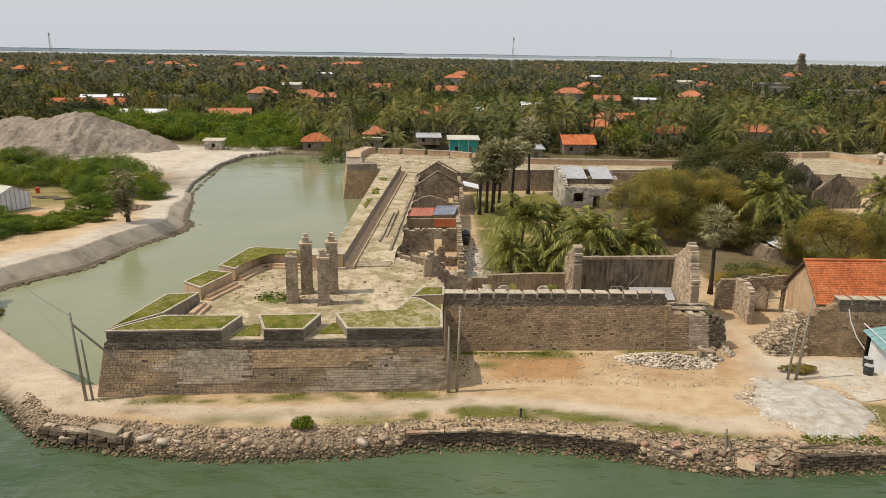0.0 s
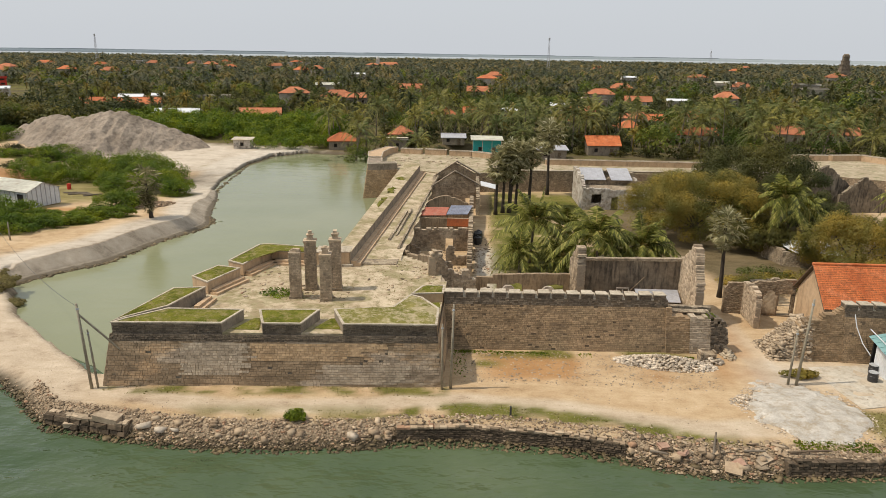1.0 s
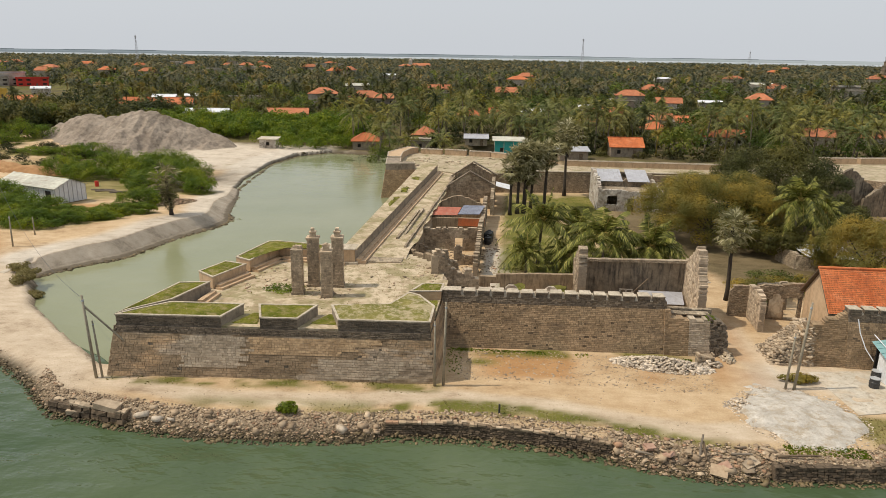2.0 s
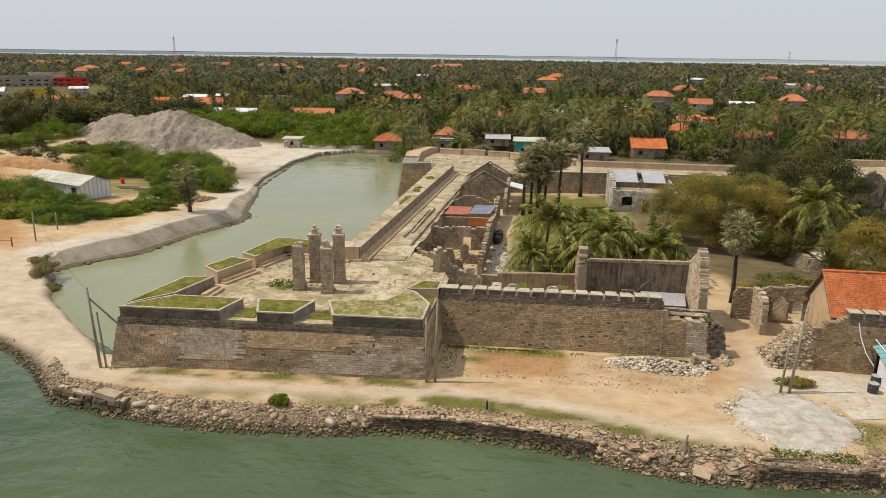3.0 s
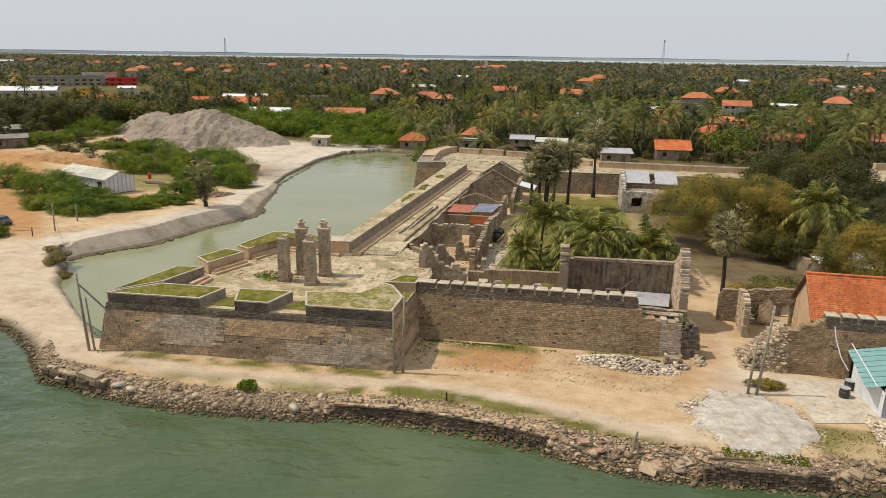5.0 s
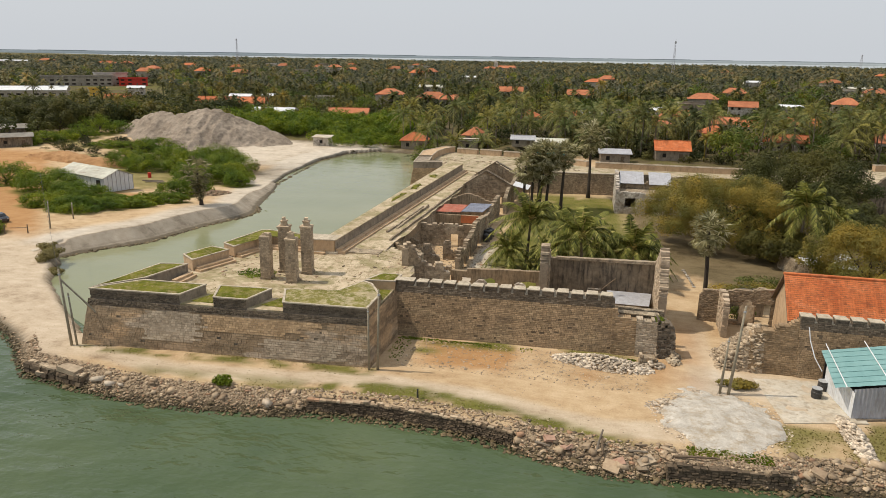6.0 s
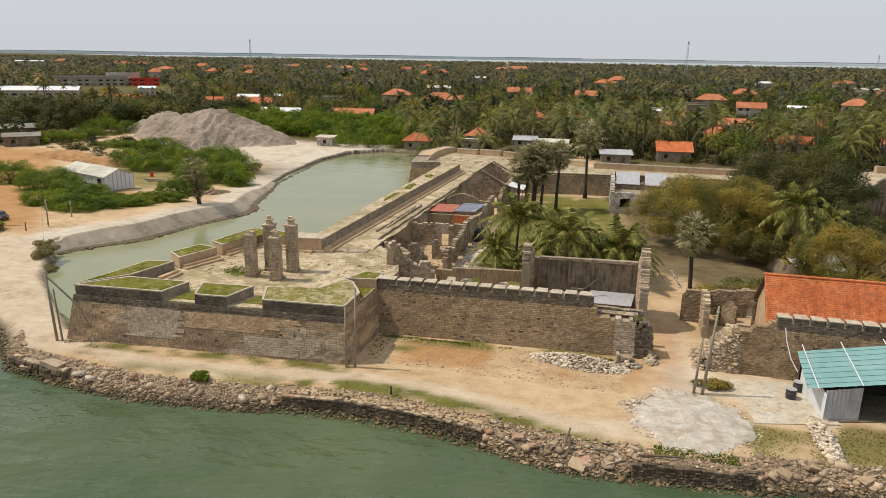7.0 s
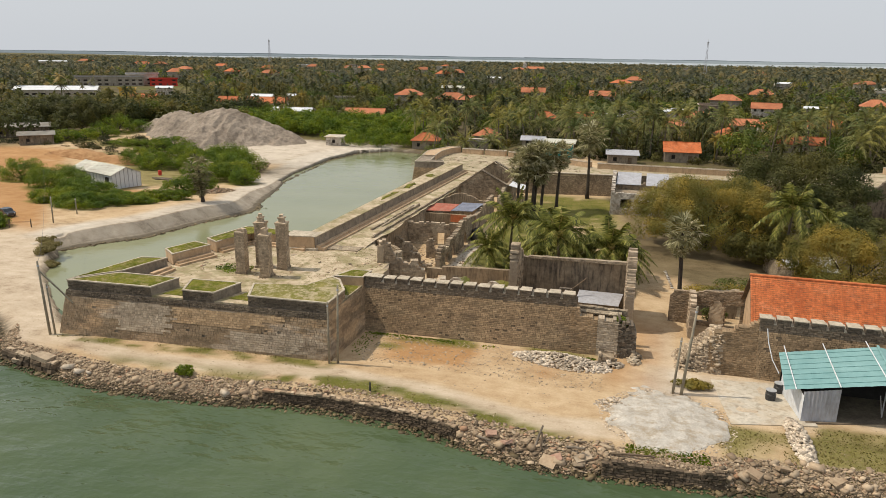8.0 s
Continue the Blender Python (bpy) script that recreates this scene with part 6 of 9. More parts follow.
part("gable", Mesh().prism([(x0 + 0.4, 74.2, 4.3), (x0 + 0.4, yr, 7.75), (x0 + 0.4, 80.8, 4.3)], [(x0 + 0.8, 74.2, 4.3), (x0 + 0.8, yr, 7.75), (x0 + 0.8, 80.8, 4.3)]), BEIGE, house1)
for side, lab in ((-1, "orange clay-tile slope"), (1, "dark shaded tile slope")):
    m = Mesh()
    rows = 25
    for r in range(rows):
        k0, k1 = r / rows, (r + 1) / rows
        ya, yb = yr + side * 4.1 * (1 - k0), yr + side * 4.1 * (1 - k1)
        za, zb = 4.0 + 4.05 * k0, 4.0 + 4.05 * k1
        x, rng = x0, random.Random(r + 50 * side)
        while x < x1:
            w = 0.27
            l = rng.uniform(-0.006, 0.012)
            pts = [(x, ya, za + 0.1 + l), (x + w * 0.5, ya, za + 0.135 + l), (x + w, ya, za + 0.1 + l), (x + w, yb + side * -0.05, zb + 0.06 + l), (x + w * 0.5, yb + side * -0.05, zb + 0.1 + l), (x, yb + side * -0.05, zb + 0.06 + l)]
            m.add(pts, [(0, 1, 4, 5), (1, 2, 3, 4)])
            x += w
    tagged(part("roof_tiles", m, TILE_ORANGE, house1, lab), kind="stuff")
    part("roof_deck", Mesh().prism([(x0, yr + side * 4.1, 3.8), (x1, yr + side * 4.1, 3.8), (x1, yr, 7.85), (x0, yr, 7.85)], [(x0, yr + side * 4.1, 3.96), (x1, yr + side * 4.1, 3.96), (x1, yr, 8.01), (x0, yr, 8.01)]), WOOD_OLD, house1)
part("ridge_cap", Mesh().tube([(x0 - 0.05, yr, 8.12), (x1, yr, 8.14)], [0.16, 0.16], 8), TILE_ORANGE, house1)


# ---------------------------------------------------------------- shore works
def rock_template(seed, n=0, flat=1.0):
    """A broken angular block: a box with its corners knocked in and one of them split off."""
    rng = random.Random(seed)
    ax = [rng.uniform(0.85, 1.3), rng.uniform(0.55, 0.9), rng.uniform(0.4, 0.7) * flat]
    bm = bmesh.new()
    corners = [(x, y, z) for x in (-1, 1) for y in (-1, 1) for z in (-1, 1)]
    rng.shuffle(corners)
    for k, c in enumerate(corners):
        if k == 0:
            for q in range(3):
                bm.verts.new([c[m] * ax[m] * (0.25 if m == q else rng.uniform(0.8, 1.0)) for m in range(3)])
        else:
            bm.verts.new([c[m] * ax[m] * rng.uniform(0.55, 1.0) for m in range(3)])
    hull = bmesh.ops.convex_hull(bm, input=bm.verts[:])
    bmesh.ops.delete(bm, geom=list({v for v in hull["geom_interior"] + hull["geom_unused"] if isinstance(v, bmesh.types.BMVert)}), context="VERTS")
    bmesh.ops.triangulate(bm, faces=bm.faces[:])
    bm.verts.index_update()
    v = np.array([tuple(q.co) for q in bm.verts])
    f = np.array([[q.index for q in face.verts] for face in bm.faces])
    bm.free()
    return v, f


ROCKS = [rock_template(s, 8, 0.75) for s in range(14)]
SLABS = [rock_template(s, 10, 0.3) for s in range(40, 46)]


def scatter(name, mat, points, sizes, seed, label, category, parent=None, templates=ROCKS):
    """One mesh of many stones: points (n, 3), sizes (n)."""
    rng = np.random.default_rng(seed)
    vs, fs, off = [], [], 0
    which = rng.integers(0, len(templates), len(points))
    for k, (tv, tf) in enumerate(templates):
        sel = np.nonzero(which == k)[0]
        if not len(sel):
            continue
        a, t = rng.uniform(0, math.tau, len(sel)), rng.normal(0, 0.35, len(sel))
        ca, sa, ct, st = np.cos(a), np.sin(a), np.cos(t), np.sin(t)
        v = tv[None] * (sizes[sel][:, None, None]) * rng.uniform(0.8, 1.2, (len(sel), 1, 3))
        y, z = v[..., 1] * ct[:, None] - v[..., 2] * st[:, None], v[..., 1] * st[:, None] + v[..., 2] * ct[:, None]
        x = v[..., 0]
        w = np.stack([x * ca[:, None] - y * sa[:, None], x * sa[:, None] + y * ca[:, None], z], -1) + points[sel][:, None]
        vs.append(w.reshape(-1, 3))
        fs.append((tf[None] + off + np.arange(len(sel))[:, None, None] * len(tv)).reshape(-1, tf.shape[1]))
        off += len(sel) * len(tv)
    me = np_mesh(name, np.concatenate(vs), np.concatenate(fs))
    me.materials.append(mat)
    ob = new(name, me)
    if parent:
        ob.parent = parent
    return tagged(ob, label, category, kind="stuff")


rng = np.random.default_rng(5)
SX, SY = [p[0] for p in SHORE], [p[1] for p in SHORE]


def shore_band(n, xa, xb, da, db, seed):
    r = np.random.default_rng(seed)
    x = r.uniform(xa, xb, n)
    d = r.uniform(da, db, n)
    y = np.interp(x, SX, SY) + d
    return np.stack([x, y, height(x, y) + 0.02], -1), d


p, d = shore_band(6400, -62, 62, -0.3, 2.7, 1)
keep = (d > 0.35) & ~((p[:, 0] > -1.6) & (p[:, 0] < 17.5) & (d > 0.6) & (d < 2.2)) & ~((p[:, 0] > 29.8) & (p[:, 0] < 39) & (d > 0.3) & (d < 1.8)) & ~((p[:, 0] > -33) & (p[:, 0] < -24) & (d > 0.5) & (d < 2.0)) & (p[:, 2] > WATER - 0.1) & ((p[:, 0] > -36) | (rng.uniform(0, 1, len(p)) < 0.3) & (d < 1.6))
p, d = p[keep], d[keep]
scatter("shore_rubble", ROCK, p, np.clip(rng.lognormal(-2.5, 0.55, len(p)), 0.05, 0.42), 2, "tumbled pale and brown rubble stones along the shore", "rubble", templates=ROCKS + SLABS)
p, d = shore_band(4600, -62, 62, -0.9, 0.9, 3)
p[:, 2] = np.where((d < 0.75) & (d > -0.5), np.maximum(p[:, 2], WATER - 0.02 + 0.22 * (d + 0.5)), p[:, 2])
scatter("waterline_stones", ROCK_WET, p[p[:, 2] > WATER - 0.45], np.clip(rng.lognormal(-2.4, 0.45, int((p[:, 2] > WATER - 0.45).sum())), 0.05, 0.38), 4, "dark wet weedy stones at the waterline", "rubble")
p, d = shore_band(4600, -37, 62, 0.3, 3.0, 6)
scatter("shore_gravel", ROCK, p, np.clip(rng.lognormal(-2.5, 0.4, len(p)), 0.04, 0.18), 7, "small broken stones on the shore slope", "rubble")
x = rng.uniform(17.5, 30.5, 420)
y = np.interp(x, SX, SY) + rng.uniform(0.0, 3.6, 420)
scatter("broken_masonry", ROCK, np.stack([x, y, height(x, y) + 0.03], -1), np.clip(rng.lognormal(-1.85, 0.55, 420), 0.08, 0.7), 8, "heap of broken slabs and masonry lumps at the shore", "rubble", templates=SLABS)
x = rng.uniform(38.5, 60, 420)
y = np.interp(x, SX, SY) + rng.uniform(0.2, 3.2, 420)
scatter("broken_masonry", ROCK, np.stack([x, y, height(x, y) + 0.05], -1), np.clip(rng.lognormal(-1.9, 0.5, 420), 0.08, 0.6), 18, "tumbled slabs and stones below the sheds", "rubble", templates=SLABS + ROCKS)
BIG = [rock_template(s, 9, 0.8) for s in range(20, 26)]
for k, (xx, dd, s) in enumerate(((-23.2, 1.4, 0.6), (-21.6, 1.3, 0.5), (-20.4, 1.4, 0.42), (-14.8, 1.5, 0.4), (-9.6, 1.4, 0.38), (-5.2, 1.1, 0.5), (-3.4, 1.2, 0.45), (-12.5, 0.9, 0.45), (-25.0, 0.6, 0.45), (21.5, 1.2, 0.45), (24.0, 1.8, 0.5), (26.4, 0.9, 0.55), (28.2, 1.6, 0.42), (40.5, 1.4, 0.4), (43.5, 1.2, 0.45), (47.0, 1.6, 0.4))):
    tv, tf = BIG[k % 6]
    yy = float(np.interp(xx, SX, SY)) + dd
    me = np_mesh("boulder", tv * s, tf)
    me.materials.append(ROCK_PALE if k in (0, 1, 2, 5) else ROCK)
    ob = new("boulder", me)
    ob.matrix_basis = pose(xx, yy, float(height(xx, yy)) + s * 0.18, k * 17 % 40 - 20, k * 29 % 30 - 15, k * 67)
    tagged(ob, "large angular boulder lying among the shore rubble", "boulder", "shore boulders")


def quay(name, label, xa, xb, off, ztop, bw, bh, seed, cap):
    """A low sea wall of squared blocks along the shore line."""
    e = empty(name, label, "quay")
    n = max(2, round((xb - xa) / 3))
    m, core, top = Mesh(), Mesh(), Mesh()
    for k in range(n):
        x0, x1 = xa + (xb - xa) * k / n, xa + (xb - xa) * (k + 1) / n
        y0, y1 = float(np.interp(x0, SX, SY)) + off, float(np.interp(x1, SX, SY)) + off
        m.blocks((x0, y0 - 0.25, WATER - 0.4), (x1, y1 - 0.25, WATER - 0.4), (x1, y1, ztop - 0.16), (x0, y0, ztop - 0.16), bw, bh, 0.06 + 0.16 * bw, 0.04 + 0.03 * bw, seed + k, 0.5)
        core.prism([(x0, y0 - 0.24, WATER - 0.4), (x1, y1 - 0.24, WATER - 0.4), (x1, y1 + 1.0, WATER - 0.4), (x0, y0 + 1.0, WATER - 0.4)], [(x0, y0 + 0.01, ztop - 0.16), (x1, y1 + 0.01, ztop - 0.16), (x1, y1 + 1.0, ztop - 0.16), (x0, y0 + 1.0, ztop - 0.16)])
        for off_, deep in ((0.0, 0.34), (0.36, 0.36)):
            row = stone_wall((x0, y0 - 0.14 + off_), (x1, y1 - 0.14 + off_), deep, ztop - 0.17, [(0, ztop + 0.02 - off_ * 0.1), (3.2, ztop + 0.02 - off_ * 0.1)], sw=0.5, sh=0.19, gap=0.03, jit=0.05, seed=seed + k + int(off_ * 50))
            top.add(row.v, row.f)
    part("core", core, QUAY, e)
    tagged(part("blocks", m, QUAY, e, "dark rough quay blocks"), kind="stuff")
    tagged(part("cap", top, cap, e, "worn quay top stones"), kind="stuff")


quay("quay_wall", "dark block quay wall with a worn top ledge", -1.6, 17.5, 0.9, 0.0, 0.42, 0.17, 300, ROCK)
quay("quay_wall", "old block quay wall below the grass verge", 29.8, 39.0, 0.5, -0.05, 0.5, 0.22, 340, QUAY)
quay("quay_wall", "short pale-topped block wall at the shore bend", -32.5, -24.5, 0.7, -0.1, 1.2, 0.5, 360, RUBBLE)


def heap(name, mat, cx, cy, rx, ry, h, seed, label, category, lump=0.35, rz=0.0, peaks=((0, 0, 1.0),)):
    n = 120 if rx > 20 else 60
    u, v = np.meshgrid(np.linspace(-1.15, 1.15, n), np.linspace(-1.15, 1.15, n))
    px, py = cx + rx * u * math.cos(rz) - ry * v * math.sin(rz), cy + rx * u * math.sin(rz) + ry * v * math.cos(rz)
    prof = np.zeros_like(u)
    for ax, ay, k in peaks:
        r = np.hypot((u - ax), (v - ay))
        r = r + 0.5 * (fbm(px, py, min(rx, ry) * 0.5, seed + 5) - 0.5) + 0.22 * (vnoise(px, py, min(rx, ry) * 0.12, seed + 8) - 0.5)
        prof = np.maximum(prof, k * np.clip(1 - np.maximum(r, 0) ** 1.35 / (1.08 - 0.5 * math.hypot(ax, ay)) ** 1.35, 0, 1))
    nz = fbm(px, py, min(rx, ry) * 0.7, seed)
    z = height(px, py) - 0.3 + h * prof * (1 - lump / 2 + lump * nz) + sstep(0, 0.12, prof) * 0.31 + h * 0.05 * (vnoise(px, py, 1.1, seed) - 0.5) * (prof > 0.05) + h * 0.13 * (fbm(px, py, min(rx, ry) * 0.2, seed + 3) - 0.5) * sstep(0, 0.25, prof)
    ii = np.arange(n * n).reshape(n, n)
    fc = np.stack([ii[:-1, :-1], ii[:-1, 1:], ii[1:, 1:], ii[1:, :-1]], -1).reshape(-1, 4)
    ok = (prof.ravel()[fc] > 0.0).any(1)
    me = np_mesh(name, np.stack([px, py, z], -1).reshape(-1, 3), fc[ok])
    me.materials.append(mat)
    me.polygons.foreach_set("use_smooth", [True] * len(me.polygons))
    return tagged(new(name, me), label, category)


heap("gravel_mound", GRAVEL, 35.0, 57.4, 4.9, 5.4, 0.6, 3, "low spread heap of white gravel beside the road", "heap", 0.8)
mu, mv = np.meshgrid(np.linspace(-153, -79, 190), np.linspace(192, 246, 130))
ridge = np.interp(mu, [-153, -149, -141, -132, -126, -121, -115, -111, -107, -101, -95, -89, -84, -80], [-1, 1.2, 4.2, 7.4, 8.0, 7.9, 9.8, 11.0, 10.8, 8.4, 6.4, 4.0, 1.8, -1])
ridge = ridge + 1.0 * (fbm(mu, mu * 0 + 3, 9.0, 5) - 0.5)
crest = 220 + 3.0 * np.sin(mu * 0.12) + 1.5 * (fbm(mu, mu * 0, 7.0, 9) - 0.5)
run = np.where(mv < crest, crest - mv, (mv - crest) * 0.9)
fan = run + 4.4 * (fbm(mu, mv * 0.35, 3.6, 15) - 0.5) * sstep(0, 6, run) + 2.0 * (vnoise(mu, mv * 0.5, 1.5, 17) - 0.5)
mz = ridge - fan * 0.52 + 1.2 * (fbm(mu, mv, 5.0, 19) - 0.5) + 0.5 * (vnoise(mu, mv, 1.3, 21) - 0.5)
mz = np.minimum(mz, ridge - 0.012 * run * run + 0.6 * (vnoise(mu, mv, 2.2, 23) - 0.5))
mound_ground = height(mu, mv)
mz = np.where(mz < 0, mz * 0.6, mz) + mound_ground + 0.3
mi = np.arange(mu.size).reshape(mu.shape)
mf = np.stack([mi[:-1, :-1], mi[:-1, 1:], mi[1:, 1:], mi[1:, :-1]], -1).reshape(-1, 4)
mf = mf[(mz > mound_ground - 0.5).ravel()[mf].any(1)]
mound_me = np_mesh("sand_mound", np.stack([mu, mv, np.maximum(mz, mound_ground - 1.0)], -1).reshape(-1, 3), mf)
mound_me.materials.append(MOUND)
mound_me.polygons.foreach_set("use_smooth", [True] * len(mound_me.polygons))
tagged(new("sand_mound", mound_me), "large heap of dug grey sand with slumped gullied sides", "mound")
heap("earth_mound", surf("orange_earth", (0.26, 0.13, 0.055), (0.45, 0.27, 0.13), 0.3, 2.0, 0.95, bumps=0.7), -118, 166, 14, 5, 2.2, 9, "low heap of orange earth", "heap", 0.7, 0.1, ((-0.3, 0, 1), (0.35, 0, 0.8)))
r2 = np.random.default_rng(14)


def pile(name, label, cx, cy, rx, ry, h, n, smin, smax, mat, seed, rz=0.0):
    r = np.random.default_rng(seed)
    a, q = r.uniform(0, math.tau, n), np.sqrt(r.uniform(0, 1, n))
    u, v = q * np.cos(a) * rx, q * np.sin(a) * ry
    x, y = cx + u * math.cos(rz) - v * math.sin(rz), cy + u * math.sin(rz) + v * math.cos(rz)
    z = height(x, y) + h * (1 - q) ** 0.8 * r.uniform(0.5, 1, n)
    return scatter(name, mat, np.stack([x, y, z], -1), r.uniform(smin, smax, n), seed + 1, label, "rubble")


pile("stone_heap", "heap of pale broken stones below the curtain wall", 24.6, 66.6, 5.2, 1.7, 1.0, 1100, 0.07, 0.21, ROCK_PALE, 21, -0.12)
pile("stone_heap", "small heap of pale stones at the wall end", 29.6, 67.4, 1.1, 0.8, 0.9, 60, 0.14, 0.34, ROCK_PALE, 22)
dr = np.random.default_rng(23)
dx_, dy_ = dr.uniform(35.9, 40.2, 1000), dr.uniform(68.5, 73.4, 1000)
dz_ = np.clip((dx_ - 36.1) / 3.5, 0, 1) ** 0.9 * 3.9 * sstep(68.3, 69.6, dy_) * sstep(73.8, 72.2, dy_)
scatter("wall_debris", RUBBLE, np.stack([dx_, dy_, np.maximum(dz_, height(dx_, dy_)) - 0.05], -1), np.clip(dr.lognormal(-1.95, 0.45, 1000), 0.07, 0.36), 23, "collapsed pale masonry rubble at the gate gap", "rubble")
pile("wall_debris", "loose stones at the foot of the broken wall end", 31.9, 69.6, 0.7, 1.6, 0.8, 120, 0.1, 0.3, STONEWORK, 24)
pile("dry_stone_row", "row of heaped pale stones beside the sheds", 45.4, 56.9, 0.8, 3.9, 1.2, 620, 0.09, 0.26, ROCK_PALE, 25, 0.03)
pile("gravel_stones", "scattered grey stones on the gravel", 31.0, 58.6, 2.4, 1.8, 0.25, 260, 0.05, 0.17, ROCK_PALE, 26)
pile("gravel_stones", "loose gravel stones strewn round the heap", 34.8, 57.4, 5.8, 6.0, 0.35, 1500, 0.03, 0.1, ROCK_PALE, 29)
pile("moat_bank_stones", "grey stones heaped at the moat bank", -59.0, 133, 2.4, 4.4, 0.9, 420, 0.1, 0.3, ROCK, 27, -0.5)
pile("moat_bank_stones", "grey stones piled beside the bushes", -71.0, 171, 2.6, 11, 1.1, 700, 0.1, 0.32, ROCK, 28, 0.3)
for cx, cy, rx, ry, nn, sd in ((-19.5, 76, 2.5, 6, 60, 31), (-13, 72.5, 4, 3, 70, 32), (-4, 79, 4, 5, 80, 33), (0, 96, 4, 8, 320, 34), (1, 118, 3, 4, 80, 35), (6, 100, 1.6, 14, 160, 36)):
    r = np.random.default_rng(sd)
    a, q = r.uniform(0, math.tau, nn), np.sqrt(r.uniform(0, 1, nn))
    x, y = cx + rx * q * np.cos(a), cy + ry * q * np.sin(a)
    z = np.full(nn, FLOOR + 0.02) if cy < 80 else height(x, y) + 0.02
    scatter("floor_debris", ROCK, np.stack([x, y, z], -1), np.clip(r.lognormal(-2.2, 0.5, nn), 0.05, 0.32), sd + 40, "broken stones strewn over the old floor", "rubble")
t = np.random.default_rng(3).uniform(0, 1, 1800)
x = np.interp(t, [0, .15, .3, .5, .7, .8, 1], [-58, -55.5, -51, -48.6, -45, -44.9, -48.5]) - r2.uniform(-0.4, 0.9, 1800)
y = np.interp(t, [0, .15, .3, .5, .7, .8, 1], [88.8, 93.7, 99.5, 112.5, 121, 126, 134]) + r2.uniform(-0.5, 0.5, 1800)
scatter("bank_pebbles", ROCK, np.stack([x, y, height(x, y)], -1), np.clip(r2.lognormal(-1.9, 0.45, 1800), 0.06, 0.42), 66, "brown stones along the foot of the moat bank", "rubble")


t = np.random.default_rng(71).uniform(0, 1, 1100)
ex, ey = np.interp(t, [0, .1, .25, .4, .6, .75, .85, 1], [-44.8, -47.2, -51, -54.8, -59.5, -57, -49, -36]), np.interp(t, [0, .1, .25, .4, .6, .75, .85, 1], [126, 131, 145, 156, 195, 211, 220, 219])
ex, ey = ex + r2.normal(0, 0.3, 1100) - 0.75, ey + r2.normal(0, 0.3, 1100) + 0.7 * (ey > 208)
t = r2.uniform(0, 1, 1200)
nx_ = np.interp(t, [0, .15, .3, .5, .7, .8, 1], [-58.5, -55.8, -51, -48.6, -45, -44.8, -47.2]) + r2.normal(-0.45, 0.3, 1200)
ny_ = np.interp(t, [0, .15, .3, .5, .7, .8, 1], [88.4, 93.5, 99.5, 112.5, 121, 126, 131]) + r2.normal(0, 0.3, 1200)
scatter("bank_edge_stones", ROCK_WET, np.stack([nx_, ny_, np.maximum(height(nx_, ny_), WATER)], -1), np.clip(r2.lognormal(-1.65, 0.45, 1200), 0.08, 0.48), 70, "dark stones along the waterline of the moat bank", "rubble")
scatter("bank_edge_stones", ROCK_WET, np.stack([ex, ey, np.maximum(height(ex, ey), WATER)], -1), np.clip(r2.lognormal(-1.7, 0.45, 1100), 0.08, 0.4), 67, "dark clods along the eroded edge of the moat", "rubble")
fx, fy = r2.uniform(3.5, 29, 1500), r2.uniform(61, 68.6, 1500)
scatter("wall_foot_stones", RUBBLE, np.stack([fx, fy, height(fx, fy) + 0.01], -1), np.clip(r2.lognormal(-2.9, 0.45, 1500), 0.025, 0.17), 68, "small stones strewn along the foot of the wall", "rubble")
fx, fy = r2.uniform(-58, 60, 1500), r2.uniform(50, 62, 1500)
ok = (fy > np.interp(fx, SX, SY) + 2.4)
fx, fy = fx[ok], fy[ok]
scatter("road_pebbles", RUBBLE, np.stack([fx, fy, height(fx, fy) + 0.005], -1), np.clip(r2.lognormal(-3.2, 0.4, len(fx)), 0.02, 0.1), 69, "scattered pebbles on the sandy track", "rubble")


nbx, nby = r2.uniform(-18, 24, 420), r2.uniform(158, 178, 420)
nb_ok = (fbm(nbx, nby, 5.0, 83) > 0.48) & (nby < 166 + 12 * (nbx < 6))
scatter("rampart_debris", RUBBLE, np.stack([nbx, nby, np.full(420, 5.02)], -1)[nb_ok], np.clip(r2.lognormal(-1.6, 0.5, int(nb_ok.sum())), 0.1, 0.6), 84, "broken stones strewn over the far rampart floor", "rubble")


# ---------------------------------------------------------------- plants
def leaf_cloud(lobes, n, size, seed, flat=0.0):
    """Leaf quads spread over and inside lobes (x, y, z, rx, ry, rz)."""
    r = np.random.default_rng(seed)
    L = np.array(lobes, float)
    w = (L[:, 3] * L[:, 4] * L[:, 5]) ** (2 / 3)
    k = r.choice(len(L), n, p=w / w.sum())
    d = r.normal(size=(n, 3))
    d /= np.linalg.norm(d, axis=1)[:, None]
    d[:, 2] = np.where(d[:, 2] < -0.75, -d[:, 2] * 0.6, d[:, 2])
    q = 1 - np.abs(r.normal(0, 0.16, n)) + 0.1 * np.sin(d[:, 0] * 9 + k) * np.cos(d[:, 1] * 8)
    c = L[k, :3] + d * L[k, 3:] * q[:, None]
    nrm = d + r.normal(0, 0.27, (n, 3)) + np.array([0, 0, 0.45])
    nrm /= np.linalg.norm(nrm, axis=1)[:, None]
    u = np.cross(nrm, r.normal(size=(n, 3)))
    u /= np.linalg.norm(u, axis=1)[:, None]
    v = np.cross(nrm, u)
    s = size * r.uniform(0.55, 1.35, (n, 1))
    V = np.stack([c - u * s - v * s * 0.55, c + u * s - v * s * 0.3, c + v * s * 0.8], 1).reshape(-1, 3)
    return V, np.arange(3 * n).reshape(n, 3)


